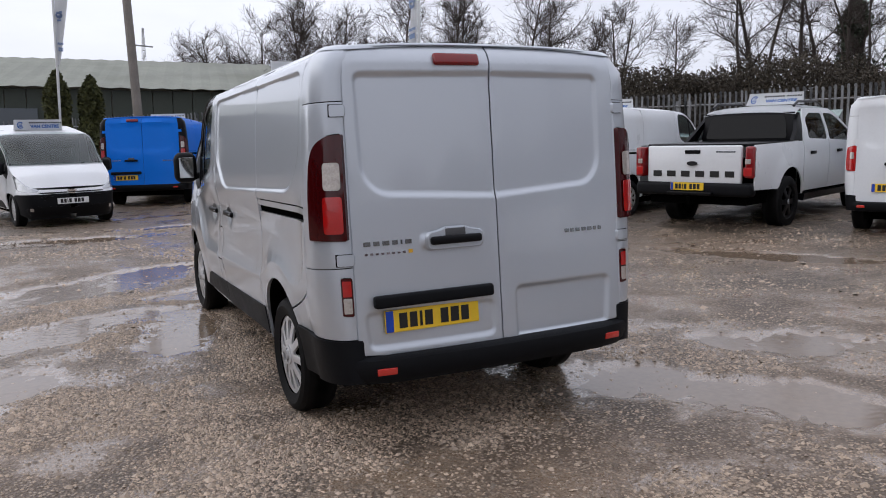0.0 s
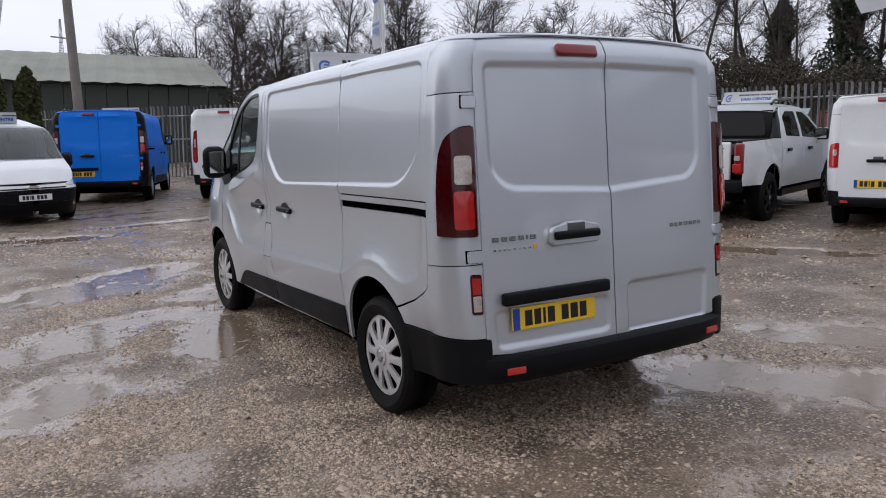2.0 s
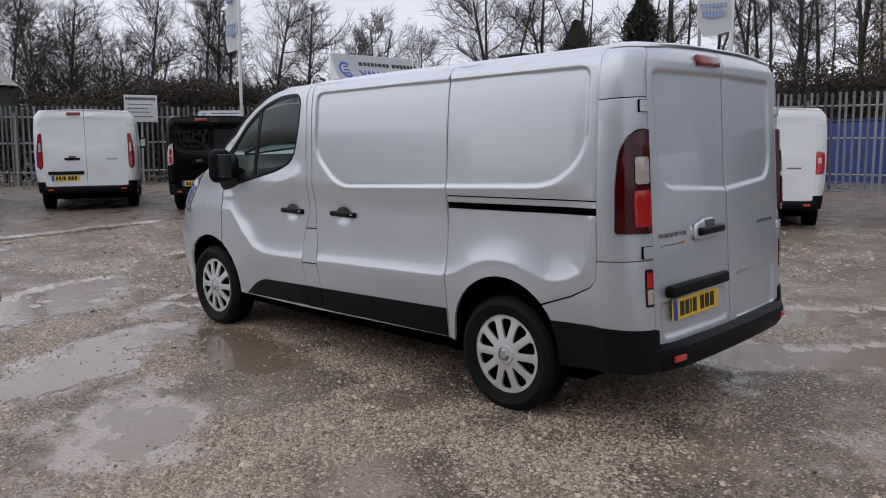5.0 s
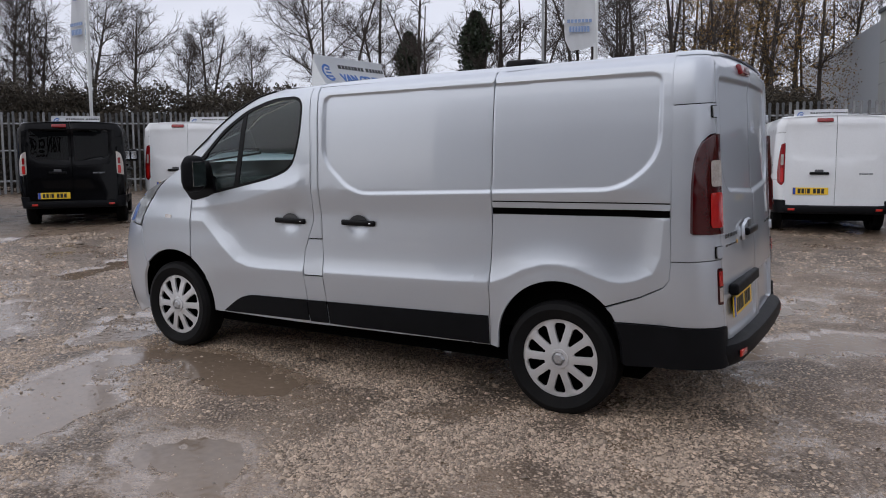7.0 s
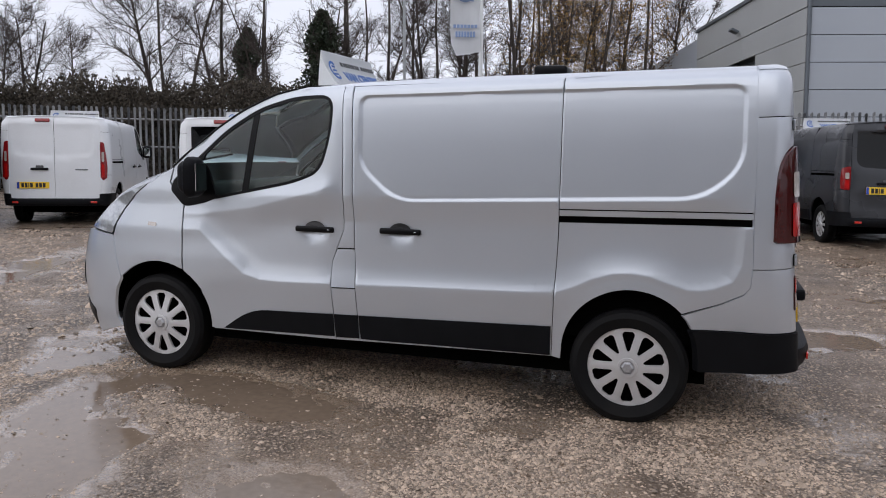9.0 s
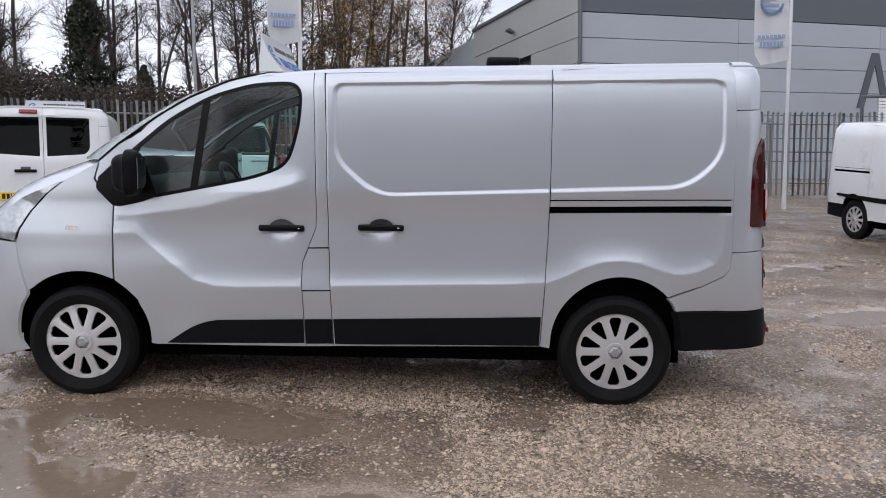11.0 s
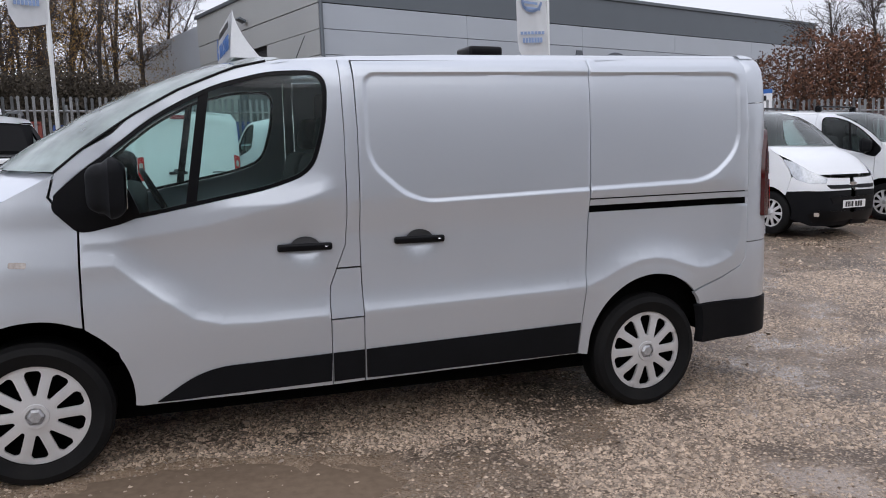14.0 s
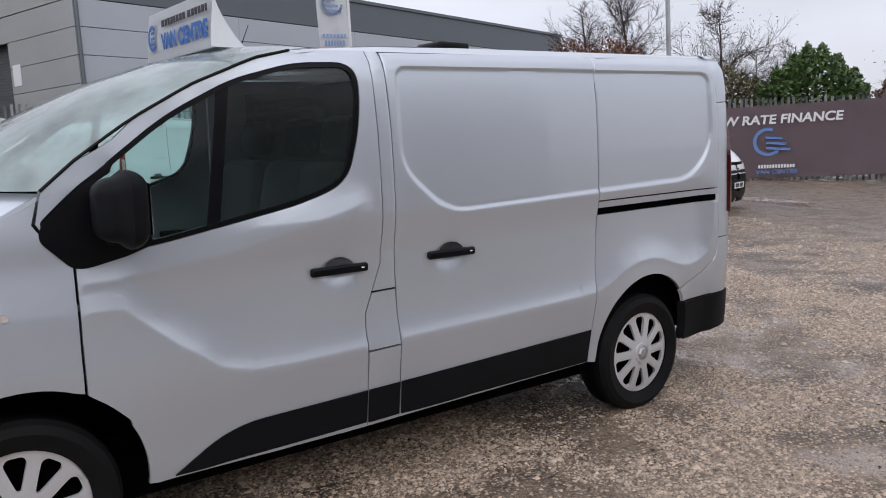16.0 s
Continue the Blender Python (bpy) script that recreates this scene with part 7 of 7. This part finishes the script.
# ---- pick-up truck ----
def pickup(m):
    t = thing("pickup_truck", m, "white double cab pick-up truck with dark bumper", "pick-up truck", "parked vans")

    def flank(s, z):
        s, z = np.asarray(s, float), np.asarray(z, float)
        w = np.interp(z, [0.35, 0.6, 0.95, 1.15, 1.25, 1.45, 1.75, 1.82], [0.88, 0.915, 0.93, 0.925, 0.91, 0.86, 0.75, 0.70])
        w = w - 0.10 * np.clip(s - 4.3, 0, 2) ** 2 - 0.5 * np.clip(0.12 - s, 0, 1) ** 1.5
        for ax in (1.22, 4.44):
            r = np.hypot(s - ax, z - 0.45)
            w = w + 0.035 * np.exp(-((r - 0.48) / 0.09) ** 2)
        return -w, s, z

    def cut(ax, r=0.455):
        return [(ax + r * math.cos(a), 0.44 + r * math.sin(a)) for a in [math.pi * k / 14 for k in range(15)]]
    rear, front = cut(1.22), cut(4.44)
    glass_r = rounded([(1.98, 1.30), (2.75, 1.27), (2.75, 1.69), (2.25, 1.69), (2.02, 1.60)], 0.06)
    glass_f = rounded([(2.84, 1.27), (3.98, 1.22), (3.75, 1.40), (3.45, 1.58), (3.20, 1.68), (2.84, 1.69)], 0.05)
    for mirror in (False, True):
        panel("bed_side", WHITE, t, inset([(0.06, 0.62), (0.04, 1.02), (0.06, 1.25), (1.74, 1.27), (1.74, 0.50), (1.68, 0.47)] + [p for p in rear if p[1] > 0.55] + [(0.74, 0.60)], 0.003), 0.12, flank, "", mirror)
        d = panel("rear_door", WHITE, t, inset([(1.76, 0.50), (1.76, 1.27), (1.93, 1.62), (2.05, 1.76), (2.79, 1.775), (2.79, 0.50)], 0.003), 0.12, flank, "", mirror, holes=[glass_r])
        panel("window_pane", GLASS_DARK, d, inset(glass_r, -0.004), 0.2, lambda s, z: (flank(s, z)[0] + 0.012, s, z), "", mirror, flange=0)
        d = panel("front_door", WHITE, t, inset([(2.80, 0.50), (2.80, 1.775), (3.15, 1.765), (3.50, 1.62), (3.80, 1.44), (4.06, 1.25), (3.98, 0.95), (3.95, 0.50)], 0.003), 0.12, flank, "", mirror, holes=[glass_f])
        panel("window_pane", GLASS_DARK, d, inset(glass_f, -0.004), 0.2, lambda s, z: (flank(s, z)[0] + 0.012, s, z), "", mirror, flange=0)
        panel("front_wing", WHITE, t, inset([(3.96, 0.60), (3.99, 0.95), (4.07, 1.24), (4.6, 1.20), (5.15, 1.10), (5.28, 0.95), (5.25, 0.62), (4.90, 0.60)] + [p for p in front if p[1] > 0.58], 0.003), 0.14, flank, "", mirror)
        panel("side_step", SATIN, t, [(1.72, 0.36), (1.75, 0.46), (3.90, 0.46), (3.95, 0.36)], 0.3, lambda s, z: (flank(s, z)[0] - 0.03, s, z), "black side step", mirror, flange=0.12)
        sgn = 1 if mirror else -1
        ln = part("rear_lamp", box((0.13, 0.20, 0.44), pose(sgn * 0.845, 0.075, 1.01, 0, 0, sgn * 12), 0.03, 3), RED_LENS, t, "red rear lamp cluster", True)
        part("clear_lens", box((0.080, 0.02, 0.07), pose(sgn * 0.84, -0.022, 1.02, 0, 0, sgn * 12), 0.008), CLEAR_LENS, ln)
        part("red_lens", box((0.115, 0.02, 0.12), pose(sgn * 0.84, -0.022, 0.88, 0, 0, sgn * 12), 0.008), RED_BRIGHT, ln)
        for y in (2.62, 3.75):
            part("door_handle", box((0.03, 0.20, 0.05), pose(sgn * 0.945, y - 0.55, 1.08), 0.012), SATIN, t, "dark handle", True)
        mr = thing("mirror")
        mr.parent = t
        mr.location = (sgn * 0.98, 3.72, 1.30)
        part("mirror_housing", box((0.22, 0.12, 0.20), pose(0, 0, 0), 0.04, 3), SATIN, mr, "", True)
        part("mirror_glass", box((0.18, 0.006, 0.15), pose(0, -0.062, 0)), MIRROR, mr)
        part("roof_rail", tube([(sgn * 0.66, 1.95, 1.80), (sgn * 0.66, 2.1, 1.87), (sgn * 0.64, 2.9, 1.88), (sgn * 0.62, 3.2, 1.80)], 0.022, 6), ALLOY_DARK, t, "grey roof rail", True)
        panel("sail_panel", SATIN, t, [(1.42, 1.272), (1.74, 1.272), (1.93, 1.62), (1.96, 1.70), (1.82, 1.62), (1.62, 1.42)], 0.2, lambda s, z: (flank(s, z)[0] + 0.02, s, z), "black sports bar sail", mirror, flange=0.06)
        for ax in (1.22, 4.44):
            tread_wheel(t, sgn * 0.80, ax, 0.385, 0.255, cap_mat=ALLOY_DARK, sign=sgn, spokes=6, cap_r=0.235)
    # back
    part("tailgate", box((1.46, 0.07, 0.56), pose(0, 0.05, 0.965), 0.025, 3), WHITE, t, "white tailgate", True)
    part("tailgate_handle", box((0.24, 0.02, 0.055), pose(0, 0.012, 1.155), 0.012), SATIN, t)
    part("maker_badge", lathe([(0.001, -0.02), (0.05, -0.02), (0.055, 0.0)], 20), ALLOY_DARK, t, "oval badge").matrix_local = pose(0, 0.0, 0.99, 0, 0, 90) @ Matrix.Diagonal((1, 1.5, 0.62, 1))
    x = -0.62
    for k in range(6):
        part("badge_block", box((0.135, 0.012, 0.085), pose(x + 0.06, 0.012, 0.84)), INK, t)
        x += 0.225
    badge_bars("model_badge", t, lambda q: pose(0.36 + q, 0.013, 1.155), [0.03] * 8, 0.02, INK_GREY, 0.006)
    part("rear_bumper", box((1.80, 0.20, 0.19), pose(0, 0.06, 0.62), 0.05, 3), PLASTIC, t, "dark step bumper", True)
    part("bumper_step", box((0.70, 0.14, 0.05), pose(0, -0.03, 0.56), 0.015), SATIN, t)
    number_plate(t, pose(-0.05, -0.05, 0.66))
    part("tow_bar", tube([(0, 0.25, 0.42), (0, -0.08, 0.42), (0, -0.10, 0.52)], 0.03, 8), VOID, t, "black tow ball", True)
    part("tonneau_cover", box((1.55, 1.62, 0.05), pose(0, 0.90, 1.245), 0.015), SATIN, t, "dark roller cover over the load bed", True)
    # cab
    bm = bmesh.new()
    rows = []
    for y, z, w in ((1.80, 1.715, 0.75), (1.92, 1.775, 0.735), (2.10, 1.815, 0.715), (2.6, 1.84, 0.71), (3.0, 1.83, 0.70), (3.25, 1.785, 0.69)):
        rows.append([bm.verts.new((u * w, y, z - 0.045 * abs(u) ** 3)) for u in (-1, -0.9, -0.7, -0.35, 0, 0.35, 0.7, 0.9, 1)])
    for p, q in zip(rows, rows[1:]):
        for k in range(8):
            bm.faces.new((p[k], p[k + 1], q[k + 1], q[k]))
    bmesh.ops.solidify(bm, geom=bm.faces[:], thickness=0.03)
    part("roof_panel", bm, WHITE, t, "", True, 50)
    part("rear_frame", box((1.47, 0.03, 0.46), pose(0, 1.785, 1.485, -12, 0, 0), 0.012), SATIN, t, "black rear window surround", True)
    pane = rounded([(-0.66, -0.18), (0.66, -0.18), (0.60, 0.185), (-0.60, 0.185)], [0.05, 0.05, 0.09, 0.09])
    m0 = pose(0, 1.762, 1.485, -12, 0, 0)
    part("rear_window", prism(bmesh.new(), [m0 @ Vector((x, -0.008, z)) for x, z in pane], [m0 @ Vector((x, 0.008, z)) for x, z in pane]), BLACKP, t, "dark rear window")
    part("windscreen", box((1.40, 0.02, 0.80), pose(0, 3.66, 1.52, -56, 0, 0)), GLASS_CLEAR, t)
    part("bonnet", box((1.60, 1.30, 0.10), pose(0, 4.60, 1.16, -5, 0, 0), 0.05, 3), WHITE, t, "", True)
    part("front_panel", box((1.70, 0.14, 0.70), pose(0, 5.22, 0.80), 0.06, 3), SATIN, t, "", True)
    part("cab_wall", box((1.60, 0.05, 0.75), pose(0, 1.80, 0.92)), WHITE, t)
    part("underbody", box((1.5, 4.9, 0.22), pose(0, 2.6, 0.50)), VOID, t)
    part("cab_floor", box((1.6, 3.2, 0.5), pose(0, 3.0, 0.75)), VOID, t)
    for x in (-0.4, 0.4):
        for y in (2.3, 3.1):
            part("seat_back", box((0.48, 0.14, 0.75), pose(x, y, 1.25, 10, 0, 0), 0.05, 2), FABRIC, t, "", True)
    return t


truck_pose = parked(6.37, 5.25, 72)
pickup(truck_pose)
roof_sign(truck_pose @ pose(0.05, 2.75, 1.845), 0.90, 0.20)


# ---- boards and banners ----
def fence_board(name, a, b, along, z0, z1, width, mat, label, category, off=0.09):
    """A board on the yard's side of the fence from a to b; x runs to the viewer's right."""
    d = Vector((b[0] - a[0], b[1] - a[1]))
    ln = d.length
    d.normalize()
    n = Vector((-d.y, d.x))
    if n.dot(Vector((-a[0], -a[1]))) < 0:
        n = -n
    p = Vector(a) + d * along + n * off
    right = Vector((-n.y, n.x))
    ang = math.degrees(math.atan2(right.y, right.x))
    th = thing(name, pose(p.x, p.y, level(p.x, p.y), 0, 0, ang), label, category)
    bm = bmesh.new()
    rows = []
    cells = max(4, int(width * 4))
    for i in range(cells + 1):
        x = -width / 2 + width * i / cells
        sway = 0.018 * math.sin(x * 4.1) + 0.010 * math.sin(x * 11) if mat is BANNER else 0.0
        rows.append([bm.verts.new((x, sway, z0 + (z1 - z0) * q / 3)) for q in range(4)])
    for p0, q0 in zip(rows, rows[1:]):
        for k in range(3):
            bm.faces.new((p0[k], p0[k + 1], q0[k + 1], q0[k]))
    bmesh.ops.solidify(bm, geom=bm.faces[:], thickness=0.005)
    part("sheet", bm, mat, th, "", True)
    return th


bn = fence_board("banner", FENCE[9], FENCE[8], 2.6, 0.10, 2.22, 11.5, BANNER, "plum mesh banner with white lettering tied to the fence", "banner", 0.10)
lettering("lettering", "LOW RATE FINANCE", 0.36, INK_WHITE, bn, pose(-0.20, -0.05, 1.80, 90, 0, 0) @ Matrix.Diagonal((1.10, 1, 1, 1)), 0.004, "white lettering", 0.010, 0.12)
bm = bmesh.new()
ring = [bm.verts.new((-0.30 + r * math.cos(radians(a)), -0.05, 1.16 + r * math.sin(radians(a)))) for r, q in ((0.42, range(70, 330, 13)), (0.32, range(317, 69, -13))) for a in q]
bm.faces.new(ring)
em = part("emblem", bm, BANNERLOGO, bn, "round pale blue emblem")
for k in range(3):
    part("stripe", box((0.66 - 0.1 * k, 0.006, 0.085), pose(-0.02 - 0.06 * k, -0.054, 0.96 + 0.16 * k, 0, 6, 0), 0.02, 1), BANNERLOGO, em)
for k in range(13):
    part("print_bar", box((0.055, 0.005, 0.10), pose(-0.55 + 0.078 * k, -0.05, 0.44)), INK_WHITE, bn)
lettering("lettering", "VAN CENTRE", 0.18, BANNERLOGO, bn, pose(-0.08, -0.05, 0.27, 90, 0, 0) @ Matrix.Diagonal((1.05, 1, 1, 1)), 0.004, "blue lettering", 0.004, 0.1)

bd = fence_board("fence_sign", FENCE[2], FENCE[3], 3.65, 1.95, 2.80, 1.0, SIGN, "white sign board with dark print above the fence", "sign", 0.12)
for k in range(13):
    part("print_bar", box((0.05, 0.005, 0.09), pose(-0.42 + 0.07 * k, -0.01, 2.68)), INK, bd)
for z, n in ((2.5, 9), (2.38, 7), (2.26, 8), (2.12, 9)):
    for k in range(n):
        part("print_bar", box((0.06, 0.005, 0.035), pose(-0.36 + 0.085 * k, -0.01, z)), INK_GREY, bd)

# board with a blue head beside the banner fence
hb = thing("hoarding", pose(17.37, -15.4, level(17.37, -15.4), 0, 0, -150), "white dealer board with a blue head on posts", "sign")
for x in (-0.82, 0.02):
    part("post", tube([(x, 0.06, 0), (x, 0.06, 3.76)], 0.06, 8), GALV, hb, "", True)
part("board", box((2.2, 0.04, 0.50), pose(0, 0, 2.50)), SIGN, hb)
part("head_band", box((2.2, 0.05, 0.14), pose(0, -0.004, 2.82)), INK_BLUE, hb, "blue head band")
for k in range(13):
    part("print_bar", box((0.085, 0.008, 0.17), pose(-0.80 + 0.135 * k + (0.06 if k > 6 else 0), -0.025, 2.60)), INK, hb)
for k in range(9):
    part("print_bar", box((0.10, 0.008, 0.12), pose(-0.60 + 0.15 * k, -0.025, 2.38)), INK_BLUE, hb)

# steel frame with a white panel before the grey warehouse
fr = thing("goal_frame", pose(19.6, -11.4, level(19.6, -11.4), 0, 0, -90), "dark steel frame with a white slatted panel", "frame")
part("crossbar", tube([(-0.5, 0, 3.02), (2.1, 0, 3.04)], 0.05, 6), CLAD_DARK, fr, "", True)
part("upright", tube([(2.05, 0, 0), (2.05, 0, 3.5)], 0.07, 6), CLAD_DARK, fr, "", True)
part("upright", tube([(-0.45, 0, 0), (-0.45, 0, 3.05)], 0.06, 6), CLAD_DARK, fr, "", True)
for k in range(8):
    part("slat", box((1.05, 0.03, 0.085), pose(0.56, -0.05, 2.22 + 0.1 * k), 0.01, 1), SIGN, fr)


# ---- containers and store beyond the fence ----
def container(x, y, turn, z, mat, label):
    c = thing("shipping_container", pose(x, y, level(x, y) + z, 0, 0, turn), label, "container", "containers beyond the fence")
    for sgn in (-1, 1):
        bm = bmesh.new()
        prev = None
        for i in range(49):
            xx = -3.0 + 6.0 * i / 48
            yy = sgn * (1.2 + (0.035 if (i // 2) % 2 else 0.0))
            cur = (bm.verts.new((xx, yy, 0.1)), bm.verts.new((xx, yy, 2.5)))
            if prev:
                bm.faces.new((prev[0], prev[1], cur[1], cur[0]))
            prev = cur
        part("side_sheet", bm, mat, c)
        part("end_sheet", box((0.06, 2.44, 2.5), pose(sgn * 3.02, 0, 1.3), 0.01), mat, c)
    part("roof_sheet", box((6.06, 2.44, 0.06), pose(0, 0, 2.56)), mat, c)
    part("floor_frame", box((6.06, 2.44, 0.14), pose(0, 0, 0.07)), mat, c)


container(22.5, 9.5, 95, -0.75, CONTAINER_RED, "rusty red shipping container")
container(22.2, 3.0, 92, -0.75, CONTAINER_BLUE, "blue shipping container behind the fence")

# ---- electricity pylon far off ----
py = thing("pylon", pose(20.4, 186.0, 0, 0, 0, 20) @ Matrix.Diagonal((0.48, 0.48, 0.97, 1)), "distant steel lattice pylon", "pylon")
bm = bmesh.new()
for sx in (-1, 1):
    for sy in (-1, 1):
        m0 = tube([(sx * 3.2, sy * 3.2, 0), (sx * 0.9, sy * 0.9, 20), (sx * 0.25, sy * 0.25, 32)], 0.13, 4)
        me = bpy.data.meshes.new("leg")
        m0.to_mesh(me)
        m0.free()
        bm.from_mesh(me)
        bpy.data.meshes.remove(me)
for k in range(10):
    z = 3 * k
    w = 3.2 - 0.115 * z if z < 20 else 0.9 - 0.054 * (z - 20)
    for sy in (-1, 1):
        add_box(bm, (2 * w * 1.15, 0.12, 0.12), pose(0, sy * w, z + 1.5, 0, 35 if k % 2 else -35, 0))
        add_box(bm, (2 * w, 0.12, 0.12), pose(0, sy * w, z))
part("lattice", bm, GALV, py)
for z, w in ((19, 5.5), (24, 6.5), (28, 4.5)):
    part("cross_arm", box((2 * w, 0.35, 0.3), pose(0, 0, z)), GALV, py)


# ---- sales office behind the walk ----
def build_office():
    of = thing("office_building", pose(-17.5, -1.0, level(-17.5, -1.0), 0, 0, 90), "grey sales office with a lettered fascia over dark windows", "building")
    part("wall", box((26, 0.3, 4.6), pose(0, 0, 2.3)), CLAD_DARK, of, "dark wall")
    part("fascia", box((26, 0.36, 3.1), pose(0, 0, 6.2)), SIGN, of, "pale fascia board")
    lettering("lettering", "MOTORS", 0.95, INK, of, pose(-1.0, -0.2, 6.2, 90, 0, 0), 0.01, "dark lettering", 0.03, 0.15)
    lettering("lettering", "VAN CENTRE", 1.1, INK, of, pose(-1.9, -0.2, 5.15, 90, 0, 0), 0.01, "dark lettering", 0.03, 0.15)
    for k in range(5):
        w = part("window_frame", box((3.6, 0.12, 1.9), pose(-9 + 4.5 * k, -0.16, 1.35), 0.02), SATIN, of, "dark framed window")
        part("pane", box((3.4, 0.02, 1.7), pose(-9 + 4.5 * k, -0.23, 1.35)), GLASS_DARK, w)
    part("roof", box((26.4, 7, 0.25), pose(0, 3.3, 7.85)), CLAD_DARK, of)
    part("back_wall", box((26, 0.3, 7.7), pose(0, 6.5, 3.85)), CLAD_DARK, of)


build_office()


# ---- a red barrier by the banner ----
rb = thing("barrier", pose(10.66, -15.76, level(10.66, -15.76), 0, 0, 27), "red steel pedestrian barrier before the banner", "barrier")
for z in (0.16, 1.13):
    part("rail", tube([(-0.33, 0, z), (0.33, 0, z)], 0.03, 8), RED_PAINT, rb, "", True)
for k in range(9):
    part("bar", tube([(-0.33 + 0.084 * k, 0, 0.0 if k in (0, 8) else 0.16), (-0.33 + 0.084 * k, 0, 1.13)], 0.025 if k in (0, 8) else 0.011, 6), RED_PAINT, rb, "", True)
